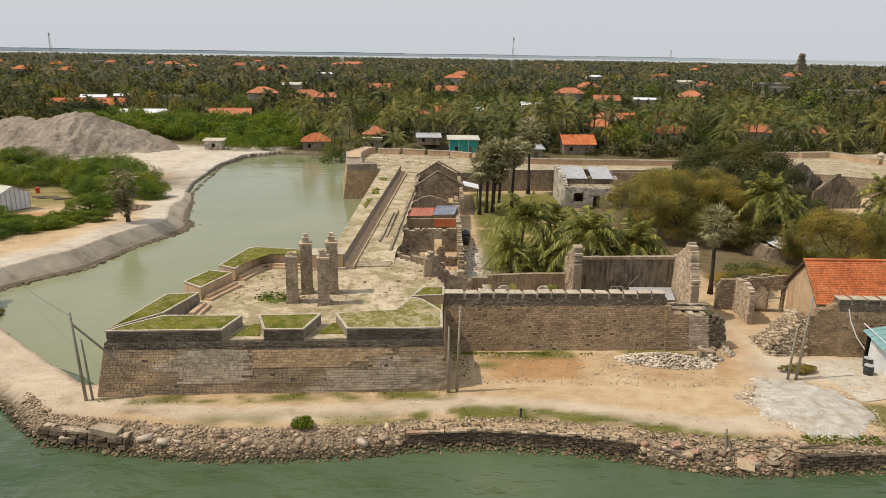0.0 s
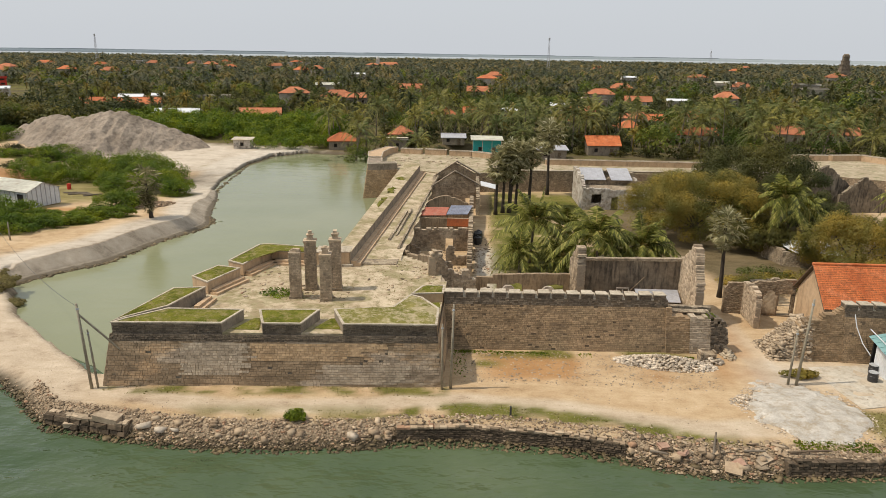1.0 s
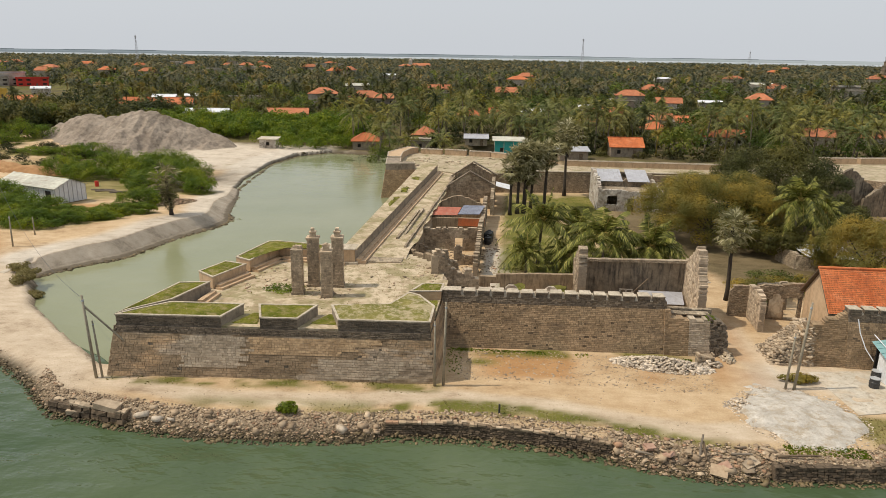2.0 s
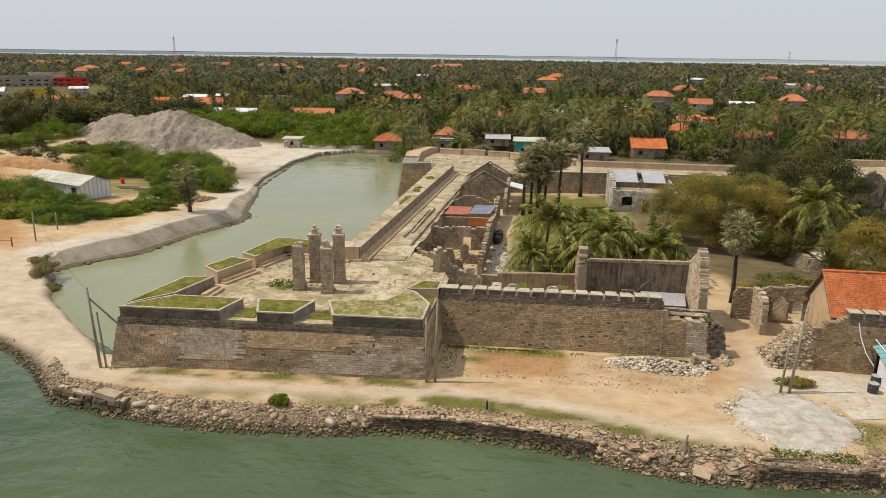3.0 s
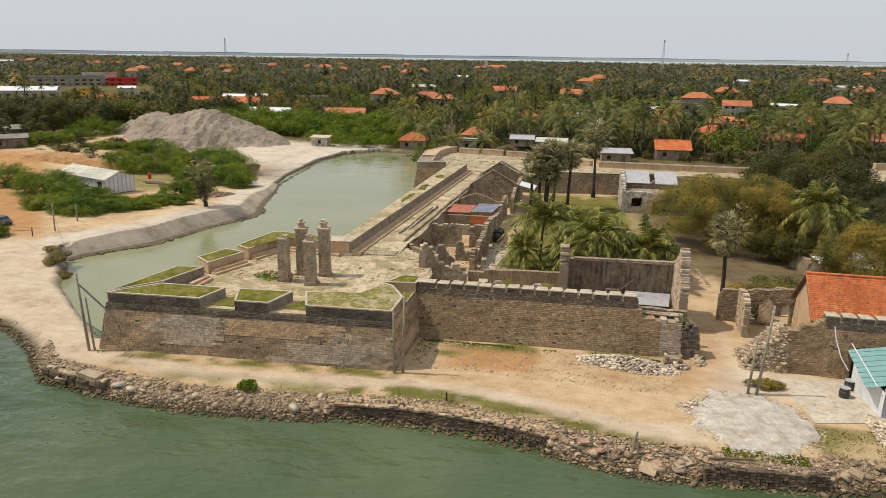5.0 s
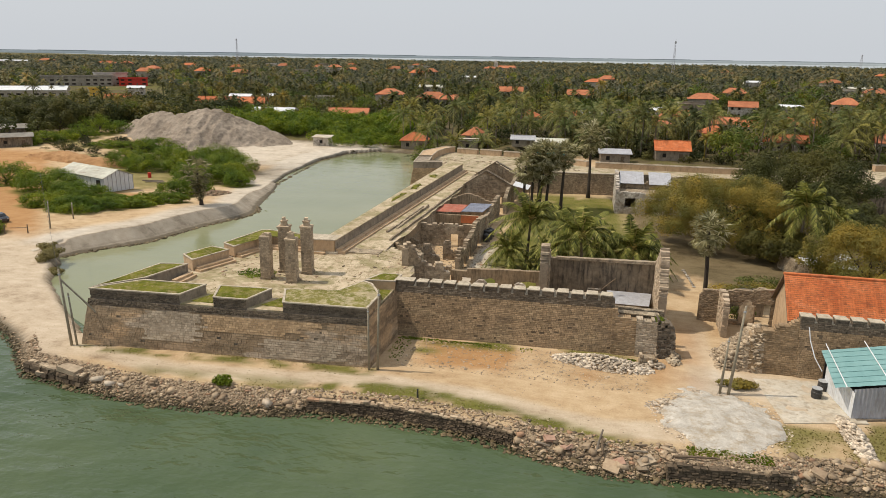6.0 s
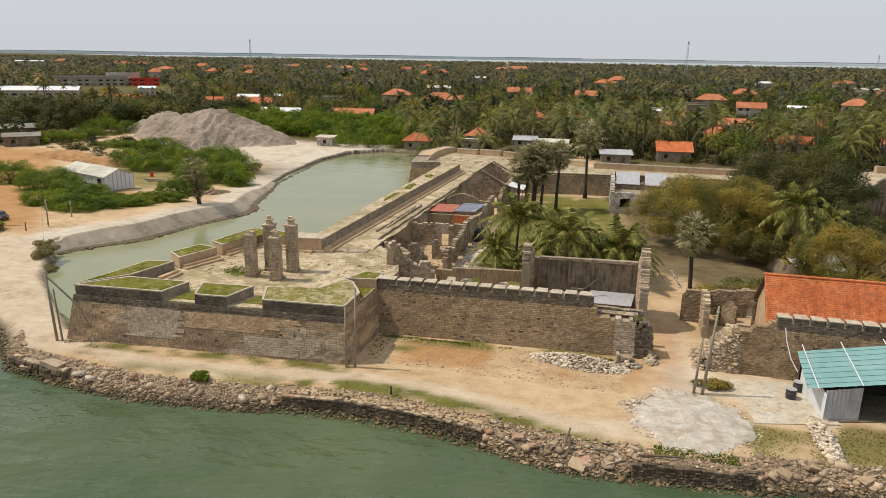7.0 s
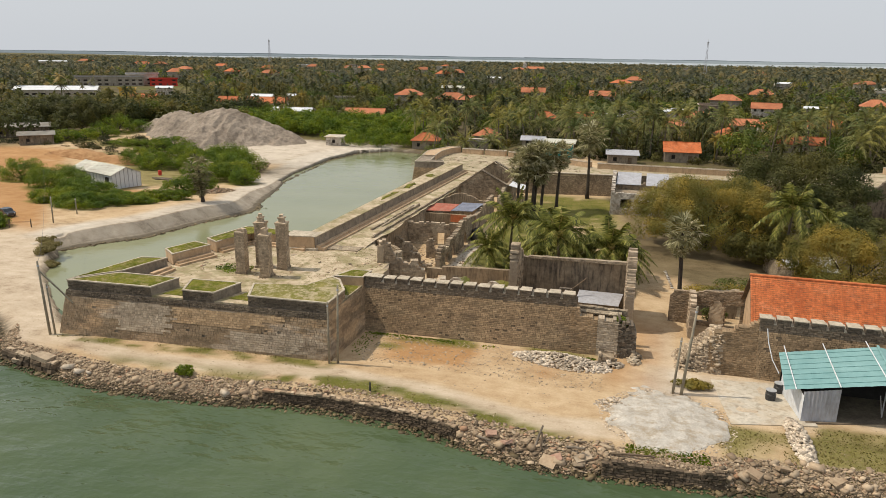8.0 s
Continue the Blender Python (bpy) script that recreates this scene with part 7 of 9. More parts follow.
def frond(az, el, length, droop, nl, lw, ll, twist=0.0):
    """One feather leaf as quads: a thin rib and paired leaflets."""
    V, F = [], []
    ca, sa = math.cos(az), math.sin(az)

    def at(t):
        r, z = length * (t * math.cos(el) - 0.12 * t * t * droop), length * (t * math.sin(el) - droop * t * t * 0.62)
        return np.array([r * ca, r * sa, z])
    side = np.array([-sa, ca, 0])
    for k in range(nl):
        t = 0.12 + 0.88 * k / (nl - 1)
        p, dv = at(t), at(min(1.05, t + 0.05)) - at(t - 0.05)
        dv = dv / np.linalg.norm(dv)
        leng = ll * (math.sin(math.pi * (0.15 + 0.8 * t)) ** 0.7) * (1 - 0.25 * t)
        for s in (-1, 1):
            jig = np.array([math.sin(k * 12.9 + s * 4.1 + az * 7), math.sin(k * 7.7 + s * 9.3 + az * 3), math.sin(k * 5.1 + s * 2.2 + az * 11)])
            o = side * s * 0.8 + dv * 0.6 - np.array([0, 0, 0.34 + 0.4 * t]) + 0.14 * jig
            o = o / np.linalg.norm(o) * leng * (1 + 0.18 * jig[1])
            b = dv * lw
            n = len(V)
            V += [p - b * 1.25, p + b * 1.25, p + o]
            F.append((n, n + 1, n + 2))
    for k in range(3):
        a, b = at(k / 3), at((k + 1) / 3)
        w = side * 0.095 * (1.2 - k / 3)
        n = len(V)
        V += [a - w, a + w, b + w * 0.7, b - w * 0.7]
        F += [(n, n + 1, n + 2), (n, n + 2, n + 3)]
    return V, F


def coco_crown(seed, nf=18, length=3.6, nl=13, lw=0.11, ll=0.75):
    r = random.Random(seed)
    V, F = [], []
    for k in range(nf):
        t = k / nf
        a = k * 2.39996 + r.uniform(-0.2, 0.2)
        el = radians(72 - 85 * t + r.uniform(-8, 8))
        v, f = frond(a, el, length * r.uniform(0.8, 1.12), 0.5 + 0.6 * math.cos(el) * r.uniform(0.6, 1.3), nl, lw, ll)
        F += [tuple(i + len(V) for i in q) for q in f]
        V += v
    return np.array(V), np.array(F)


def fan_crown(seed, nf=34, length=1.35, rays=11):
    """Stiff fan leaves of a palmyra palm."""
    r = random.Random(seed)
    V, F = [], []
    for k in range(nf):
        a, el = k * 2.39996 + r.uniform(-0.3, 0.3), radians(80 - 125 * k / nf + r.uniform(-8, 8))
        d = np.array([math.cos(a) * math.cos(el), math.sin(a) * math.cos(el), math.sin(el)])
        side = np.cross(d, [0, 0, 1.0]) if abs(d[2]) < 0.98 else np.array([1.0, 0, 0])
        side /= np.linalg.norm(side)
        up = np.cross(side, d)
        c = d * length * r.uniform(0.6, 1.2) - np.array([0, 0, 0.1])
        n = len(V)
        V += [c * 0.05 - side * 0.03, c * 0.05 + side * 0.03, c + side * 0.03, c - side * 0.03]
        F.append((n, n + 1, n + 2, n + 3))
        for q in range(rays):
            b = radians(-105 + 210 * q / (rays - 1))
            e = d * math.cos(b) + side * math.sin(b) - up * 0.25 * abs(math.sin(b))
            w = np.cross(e, up)
            w = w / (np.linalg.norm(w) + 1e-6) * 0.1
            n = len(V)
            tip = c + e * length * 0.8 * r.uniform(0.6, 1.15) - np.array([0, 0, 0.22 * r.random()])
            V += [c, c + e * 0.45 + w * 0.8, tip, c + e * 0.45 - w * 0.8]
            F.append((n, n + 1, n + 2, n + 3))
    return np.array(V), np.array(F)


def trunk_mesh(h, lean, r0, r1, seed, sides=8):
    rr = random.Random(seed)
    n = 8
    pts, rad = [], []
    for k in range(n + 1):
        t = k / n
        pts.append((lean[0] * t ** 1.6, lean[1] * t ** 1.6, h * t - (0.3 if k == 0 else 0)))
        rad.append((r0 * (1.45 if k == 0 else 1) * (1 - t) + r1 * t) * rr.uniform(0.94, 1.06))
    return Mesh().tube(pts, rad, sides)


def ribbed(me, nf, nl):
    """Gives the ribs of a crown's leaves a material of their own."""
    me.materials.append(COCO_LEAF)
    me.materials.append(PALM_RIB)
    me.polygons.foreach_set("material_index", np.tile(np.array([0] * (2 * nl) + [1] * 6, np.int32), nf))
    return me


CROWNS = [ribbed(np_mesh("crown", *coco_crown(s, 30, 4.8, 34, 0.062, 1.05)), 30, 34) for s in (1, 2, 3)]
nut_v = np.array([(rr_ * math.cos(j * math.tau / 6), rr_ * math.sin(j * math.tau / 6), zz) for zz, rr_ in ((-0.15, 0.06), (0.02, 0.13), (0.15, 0.05)) for j in range(6)])
NUT = np_mesh("coconut", nut_v, np.array([(6 * i + j, 6 * i + (j + 1) % 6, 6 * i + 6 + (j + 1) % 6, 6 * i + 6 + j) for i in range(2) for j in range(6)]))
FANS = [np_mesh("crown", *fan_crown(s)) for s in (4, 5, 6)]


def coconut_palm(x, y, h, lean=(0.6, 0.2), size=1.0, rz=0.0, k=0, label="coconut palm with arching green feather leaves", group="coconut palms in the fort", leaf=None):
    z = float(height(x, y))
    e = empty("coconut_palm", label, "palm tree", (x, y, z), 0, group)
    part("trunk", trunk_mesh(h, lean, 0.24, 0.14, k), TRUNK, e, smooth=True)
    c = part("crown", CROWNS[k % 3] if leaf is None else leaf[k % 3], COCO_LEAF, e)
    c.matrix_basis = pose(lean[0], lean[1], h, 0, 0, rz) @ Matrix.Scale(size, 4)
    for q in range(5):
        a = q * 1.3
        part("coconut", NUT, BUSH_OLIVE, e).matrix_basis = pose(lean[0] + 0.22 * math.cos(a), lean[1] + 0.22 * math.sin(a), h - 0.17, 0, 0, q * 75)
    return e


def palmyra_palm(x, y, h, lean=(0.1, 0.1), size=1.0, rz=0.0, k=0, skirt=False, fans=None, label="palmyra palm with dark trunk and stiff fan leaves"):
    z = float(height(x, y))
    e = empty("palmyra_palm", label, "palm tree", (x, y, z), 0, "palmyra palms")
    part("trunk", trunk_mesh(h, lean, 0.27 * size ** 0.5, 0.2, k), TRUNK_DARK, e, smooth=True)
    fans = fans or FANS
    c = part("crown", fans[k % 3], PALMYRA_LEAF, e)
    c.matrix_basis = pose(lean[0], lean[1], h, 0, 0, rz) @ Matrix.Scale(size, 4)
    if skirt:
        for q in range(4 if fans is not FANS else 1):
            s = part("dead_leaf_skirt", fans[(k + 1 + q) % 3], PALMYRA_LEAF, e, "hanging dry fan leaves")
            s.matrix_basis = pose(lean[0] * (1 - q * 0.2), lean[1] * (1 - q * 0.2), h - 1.6 - q * 1.15, 180, 0, rz + q * 50) @ Matrix.Scale(size * (0.75 - 0.12 * q), 4)
    return e


for k, a in enumerate(((13.0, 99.8, 6.6, (0.4, -0.2), 1.65), (11.2, 94.6, 3.2, (-0.3, -0.3), 1.15), (21.4, 90.8, 6.9, (-0.4, 0.2), 1.6), (28.2, 93.0, 5.0, (-0.3, 0.4), 1.5), (52.6, 109.4, 9.0, (0.2, -0.6), 1.45), (67.5, 103.5, 10.5, (1.4, 1.0), 1.2), (46.5, 113.5, 6.5, (0.3, 0.2), 1.0), (58.0, 113.0, 6.2, (0.5, 0.1), 1.1), (17.0, 95.5, 2.4, (0.3, 0.1), 1.25), (24.6, 96.5, 3.0, (-0.2, 0.2), 1.3), (18.5, 103.5, 4.4, (0.2, 0.3), 1.3), (29.5, 96.0, 3.4, (0.3, 0.0), 1.2))):
    coconut_palm(a[0], a[1], a[2], a[3], a[4], k * 47, k)
for k, a in enumerate(((36.9, 87.6, 9.8, (-0.5, -0.5), 1.2, True), (8.6, 131.5, 9.4, (0.2, 0), 1.45, True), (10.0, 133.0, 11.2, (0.3, 0), 1.45, True), (11.2, 133.6, 11.8, (0.5, 0.1), 1.45, True), (12.6, 136.0, 11.2, (0.8, 0.3), 1.45, True), (15.4, 138.0, 11.6, (0.4, 0.3), 1.45, True), (20.4, 152.2, 13.4, (-0.2, 0.1), 1.75, True), (11.4, 134.6, 8.8, (0.6, 0), 1.6, True))):
    palmyra_palm(a[0], a[1], a[2], a[3], a[4], k * 61, k, a[5])
SHAGGY = leafmat("shaggy_palmyra_leaf", (0.06, 0.056, 0.024), (0.22, 0.20, 0.095), (0.62, 0.55, 0.36))
DARK_FANS = [np_mesh("crown", *fan_crown(s, 20, 1.35, 9)) for s in (7, 8, 9)]
for me in DARK_FANS:
    me.materials.append(SHAGGY)
palmyra_palm(-54.1, 120.6, 6.9, (-0.4, -0.2), 1.65, 20, 8, True, DARK_FANS, "shaggy palmyra palm with hanging dead leaves on the bank")


def broadleaf(name, x, y, lobes, n, size, mat, label, category, seed, trunk=True, group=""):
    """A spreading tree or shrub: stem, limbs to each lobe, and a crown of small leaves."""
    z = float(height(x, y))
    e = empty(name, label, category, (x, y, z), 0, group)
    r = random.Random(seed)
    m = Mesh()
    m.tube([(0, 0, -0.2), (0.1, 0, lobes[0][2] * 0.35), (0.2, 0.1, lobes[0][2] * 0.6)], [0.3, 0.22, 0.16], 7)
    part("trunk", m, TRUNK_DARK, e, smooth=True)
    for q in lobes[:10]:
        b = Mesh().tube([(0.1, 0, q[2] * 0.25), (q[0] * 0.5, q[1] * 0.5, q[2] * 0.6), (q[0], q[1], q[2])], [0.15, 0.1, 0.04], 5)
        part("limb", b, TRUNK_DARK, e)
    me = np_mesh("crown", *leaf_cloud(lobes, n, size, seed))
    me.attributes.new("plant", "FLOAT", "POINT").data.foreach_set("value", np.full(len(me.vertices), 0.5, np.float32))
    part("crown", me, mat, e)
    return e


def lobes_for(rx, ry, h, n, seed, low=0.25):
    r = random.Random(seed)
    out = [(0, 0, h * 0.5, rx * 0.66, ry * 0.66, h * 0.5)]
    for k in range(n):
        a, q = k * 2.4 + r.uniform(-0.4, 0.4), r.uniform(0.45, 0.72)
        s = r.uniform(0.3, 0.45)
        out.append((rx * q * math.cos(a), ry * q * math.sin(a), h * r.uniform(low + 0.12, 0.62), rx * s, ry * s, h * r.uniform(0.24, 0.34)))
    return out


def clump_lobes(rx, ry, h, n, seed, low=-0.35, size=0.2):
    """A crown of many small clumps over a rounded body."""
    r = random.Random(seed)
    out = [(0, 0, h * 0.46, rx * 0.78, ry * 0.78, h * 0.44)]
    for k in range(n):
        a, c = k * 2.39996 + r.uniform(-0.3, 0.3), r.uniform(low, 1.0)
        w, q = math.sqrt(max(0.0, 1 - c * c)), r.uniform(0.7, 0.98)
        g = size * r.uniform(0.6, 1.35)
        out.append((rx * q * w * math.cos(a), ry * q * w * math.sin(a), max(0.3, h * (0.46 + 0.46 * q * c)), rx * g, ry * g, h * g * 0.75))
    return out


broadleaf("thorn_tree", 42.2, 117.0, clump_lobes(12.6, 9.5, 12.6, 90, 1, -0.7, 0.17), 105000, 0.11, BUSH_OLIVE, "broad olive-brown thorn tree filling the court", "tree", 1)
broadleaf("shade_tree", 59, 136, clump_lobes(13, 9.5, 14.6, 70, 2, -0.5, 0.18), 52000, 0.17, TREE_DARK, "large dark green shade tree in the court", "tree", 2)
broadleaf("thorn_tree", 58.5, 97.0, clump_lobes(8.6, 6.6, 9.6, 60, 3, -0.6, 0.18), 52000, 0.11, BUSH_OLIVE, "rounded olive-green thorn tree", "tree", 3)
broadleaf("shade_tree", 64, 124, clump_lobes(6, 6, 7.6, 30, 4, -0.5), 14000, 0.19, TREE_DARK, "dark green tree beside the ruins", "tree", 4)
broadleaf("shrub_tree", 74, 112, clump_lobes(6, 5, 5.6, 26, 5, -0.5), 9000, 0.17, BUSH_GREEN, "bright green tree at the court's edge", "tree", 5)
broadleaf("shade_tree", 47, 128, clump_lobes(8, 7, 9.6, 34, 6, -0.5), 16000, 0.18, TREE_DARK, "dark green tree behind the thorn tree", "tree", 6)
broadleaf("shade_tree", 50.5, 108.5, clump_lobes(6.5, 5, 5.6, 30, 8, -0.6), 14000, 0.16, TREE_DARK, "dark understorey tree below the palms", "tree", 8)
broadleaf("shade_tree", 83, 118, clump_lobes(8, 7, 8.5, 30, 7, -0.5), 9000, 0.2, TREE_DARK, "dark green tree beyond the tiled house", "tree", 7)
for x, y, rx, h, sd in ((-161.7, 207.4, 8.5, 13, 91), (-186.6, 213.0, 9, 11, 92), (-163.0, 222.4, 6.5, 9, 93), (-184.1, 222.4, 8, 12, 94)):
    broadleaf("shade_tree", x, y, clump_lobes(rx, rx * 0.9, h, 46, sd, -0.4, 0.2), 9000, 0.3, TREE_DARK, "rounded dark green tree beyond the sandy lot", "tree", sd)
for k, (x, y, rx, ry, h, n) in enumerate(SCRUB):
    dome = [(a, b, max(0.25, c - 0.34 * h), p, q, w) for a, b, c, p, q, w in clump_lobes(rx * 1.2, ry * 1.3, h * 1.5, 40, 30 + k, -0.25, 0.22)]
    broadleaf("scrub_bush", x, y, dome, int(n * 1.7), 0.14, BUSH_GREEN, "dense bright green scrub bush on the sandy bank", "bush", 60 + k, group="scrub bushes by the moat")
for k, (x, y, rx, ry, h, n, mat) in enumerate(((-56.6, 83.2, 2.0, 2.6, 1.6, 2600, WEED_DRY), (-59.4, 86.0, 1.8, 1.6, 1.4, 1500, WEED_DRY), (-54.0, 80.6, 1.6, 1.8, 1.2, 1500, WEED_DRY), (-10.5, 52.6, 1.2, 0.7, 1.0, 700, BUSH_GREEN), (30.2, 71.2, 1.1, 0.9, 1.4, 1400, BUSH_GREEN), (37.4, 64.6, 1.9, 1.1, 0.9, 1200, BUSH_OLIVE), (44, 91, 6, 3.4, 2.4, 4200, BUSH_OLIVE), (50, 93.5, 3, 2.6, 2.0, 1900, BUSH_OLIVE), (45.8, 96.5, 4.4, 2.6, 1.6, 1500, WEED), (-16.6, 72.2, 2.8, 2.0, 0.35, 620, BUSH_GREEN), (40.8, 83.6, 1.6, 1.0, 2.0, 700, WEED), (-44, 127.5, 1, 1, 0.8, 300, WEED))):
    e = empty("weed_clump", "clump of dry green weeds", "weeds", (x, y, FLOOR if k == 9 else float(height(x, y)) + (2.7 if k == 4 else 0)), 0, "weed clumps")
    part("stems", Mesh().tube([(0, 0, -0.2), (0, 0, h * 0.4)], [0.06, 0.03], 5), TRUNK_DARK, e)
    part("leaves", np_mesh("leaves", *leaf_cloud(lobes_for(rx, ry, h, 6, 90 + k, 0.05), n, 0.13, 90 + k)), mat, e)
r = np.random.default_rng(77)


def tufts(name, pts, size, mat, label, seed):
    rr = np.random.default_rng(seed)
    n = len(pts)
    a = rr.uniform(0, math.tau, n)
    s = size * rr.uniform(0.5, 1.4, n)
    u = np.stack([np.cos(a), np.sin(a), np.zeros(n)], -1) * (s * 0.7)[:, None]
    up = np.stack([rr.normal(0, 0.25, n), rr.normal(0, 0.25, n), np.ones(n)], -1) * s[:, None]
    V = np.stack([pts - u, pts + u, pts + up + u * 0.7, pts + up - u * 0.7], 1).reshape(-1, 3)
    me = np_mesh(name, V, np.arange(4 * n).reshape(n, 4))
    me.materials.append(mat)
    return tagged(new(name, me), label, "grass", kind="stuff")


def where(mask, n, x0, x1, y0, y1, seed, thr=0.5):
    rr = np.random.default_rng(seed)
    xs_, ys_ = rr.uniform(x0, x1, n * 6), rr.uniform(y0, y1, n * 6)
    i = np.clip(np.searchsorted(gx, xs_), 0, nx - 1)
    j = np.clip(np.searchsorted(gy, ys_), 0, ny - 1)
    ok = mask[j, i] > thr
    xs_, ys_ = xs_[ok][:n], ys_[ok][:n]
    return np.stack([xs_, ys_, height(xs_, ys_) - 0.02], -1)


fx = r.uniform(-28, 1.5, 1500)
fy = 57.75 + (fx + 28) * 0.068 - np.abs(r.normal(0, 0.3, 1500))
ok = vnoise(fx, fy, 2.2, 91) > 0.42
tufts("foot_grass", np.stack([fx, fy, height(fx, fy) - 0.02], -1)[ok], 0.06, WEED_DRY, "dry grass along the foot of the bastion", 9)
fx = np.concatenate([r.uniform(2.6, 28, 1500), r.uniform(2.4, 4.2, 260)])
fy = np.concatenate([68.4 - np.abs(r.normal(0, 0.4, 1500)), r.uniform(62, 68.5, 260)])
ok = vnoise(fx, fy, 2.6, 92) > 0.5
tufts("foot_grass", np.stack([fx, fy, height(fx, fy) - 0.02], -1)[ok], 0.1, BUSH_GREEN, "fresh grass along the foot of the curtain wall", 10)
tufts("heap_grass", np.stack([r.uniform(31.5, 38, 900), r.uniform(50.9, 52.4, 900), np.zeros(900)], -1) + np.array([0, 0, -0.05]), 0.1, BUSH_GREEN, "fresh green grass below the gravel heap", 8)
tufts("court_grass", where(grass, 6000, 6, 62, 86, 154, 1), 0.07, BUSH_GREEN, "patchy green grass over the inner court", 1)
tufts("floor_weeds", FLOOR_TUFTS, 0.06, WEED_DRY, "dry weeds growing on the bastion floor", 4)
tufts("yard_grass", where(grass, 2600, 38.5, 62, 50, 61, 12, 0.35), 0.09, WEED_DRY, "rough grass beside the sheds", 12)
tufts("verge_grass", where(grass, 2600, -32, 62, 50, 70, 2), 0.08, WEED_DRY, "dry grass tufts beside the road and walls", 2)


# ---------------------------------------------------------------- the town behind: houses
def window(parent, x, y, z, w, h, ny_):
    """A recessed window with a frame on a wall that faces along -y or +x."""
    f = part("window", Mesh().box(x - w / 2, y - 0.05, z, x + w / 2, y + 0.02, z + h) if ny_ else Mesh().box(x - 0.02, y - w / 2, z, x + 0.05, y + w / 2, z + h), WOOD_OLD, parent)
    part("pane", Mesh().box(x - w / 2 + 0.1, y - 0.07, z + 0.1, x + w / 2 - 0.1, y - 0.045, z + h - 0.1) if ny_ else Mesh().box(x + 0.045, y - w / 2 + 0.1, z + 0.1, x + 0.07, y + w / 2 - 0.1, z + h - 0.1), DARK, f)


def cottage(x, y, w, d, h, rise, rz, roof, wall, label, kind="gable", over=0.6, name="house"):
    z = float(height(x, y))
    e = empty(name, label, "house", (x, y, z - 0.1), rz)
    a, b = w / 2, d / 2
    part("wall", Mesh().box(-a, -b, 0, a, b, h), wall, e)
    A, B = a + over, b + over
    m = Mesh()
    t = 0.14
    if kind == "gable":
        for zz in (0,):
            m.add([(-A, -B, h - 0.15), (A, -B, h - 0.15), (A, 0, h + rise), (-A, 0, h + rise), (-A, B, h - 0.15), (A, B, h - 0.15),
                   (-A, -B, h - 0.15 - t), (A, -B, h - 0.15 - t), (A, 0, h + rise - t), (-A, 0, h + rise - t), (-A, B, h - 0.15 - t), (A, B, h - 0.15 - t)],
                  [(0, 1, 2, 3), (3, 2, 5, 4), (7, 6, 9, 8), (8, 9, 10, 11), (0, 6, 7, 1), (4, 5, 11, 10), (1, 7, 8, 2), (2, 8, 11, 5), (6, 0, 3, 9), (9, 3, 4, 10)])
        part("gable", Mesh().prism([(-a, -b, h - 0.01), (-a, 0, h + rise - 0.25), (-a, b, h - 0.01)], [(-a + 0.2, -b, h - 0.01), (-a + 0.2, 0, h + rise - 0.25), (-a + 0.2, b, h - 0.01)]), wall, e)
        part("gable", Mesh().prism([(a - 0.2, -b, h - 0.01), (a - 0.2, 0, h + rise - 0.25), (a - 0.2, b, h - 0.01)], [(a, -b, h - 0.01), (a, 0, h + rise - 0.25), (a, b, h - 0.01)]), wall, e)
        part("roof", m, roof, e)
        part("ridge", Mesh().tube([(-A, 0, h + rise + 0.02), (A, 0, h + rise + 0.02)], [0.13, 0.13], 6), roof, e)
    elif kind == "hip":
        g = max(0.3, A - B * 0.9)
        m.add([(-A, -B, h - 0.15), (A, -B, h - 0.15), (A, B, h - 0.15), (-A, B, h - 0.15), (-g, 0, h + rise), (g, 0, h + rise), (-A, -B, h - 0.3), (A, -B, h - 0.3), (A, B, h - 0.3), (-A, B, h - 0.3)],
              [(0, 1, 5, 4), (1, 2, 5), (2, 3, 4, 5), (3, 0, 4), (6, 7, 1, 0), (7, 8, 2, 1), (8, 9, 3, 2), (9, 6, 0, 3), (9, 8, 7, 6)])
        part("roof", m, roof, e)
        part("ridge", Mesh().tube([(-g, 0, h + rise + 0.02), (g, 0, h + rise + 0.02)], [0.13, 0.13], 6), roof, e)
    elif kind == "shed":
        part("roof", Mesh().prism([(-A, -B, h), (A, -B, h), (A, B, h + rise), (-A, B, h + rise)], [(-A, -B, h + 0.12), (A, -B, h + 0.12), (A, B, h + rise + 0.12), (-A, B, h + rise + 0.12)]), roof, e)
    else:
        part("roof", Mesh().box(-A, -B, h, A, B, h + 0.3), roof, e)
        part("parapet", Mesh().box(-A, -B, h + 0.3, A, -B + 0.2, h + 0.3 + rise), wall, e)
    n = max(1, int(w / (4.6 if w > 20 else 3.2)))
    for k in range(n):
        px = -a + w * (k + 0.5) / n
        if k == n // 2 and n > 1:
            dr = part("door", Mesh().box(px - 0.5, -b - 0.05, 0.1, px + 0.5, -b + 0.02, 2.1), WOOD_OLD, e)
            part("door_handle", Mesh().box(px + 0.3, -b - 0.09, 1.0, px + 0.4, -b - 0.05, 1.1), STEEL, dr)
        else:
            for lv in range(1 if h < 4.5 else 2):
                window(e, px, -b, 1.0 + 3.0 * lv, 2.8 if w > 20 else 1.1, 1.2, True)
    return e


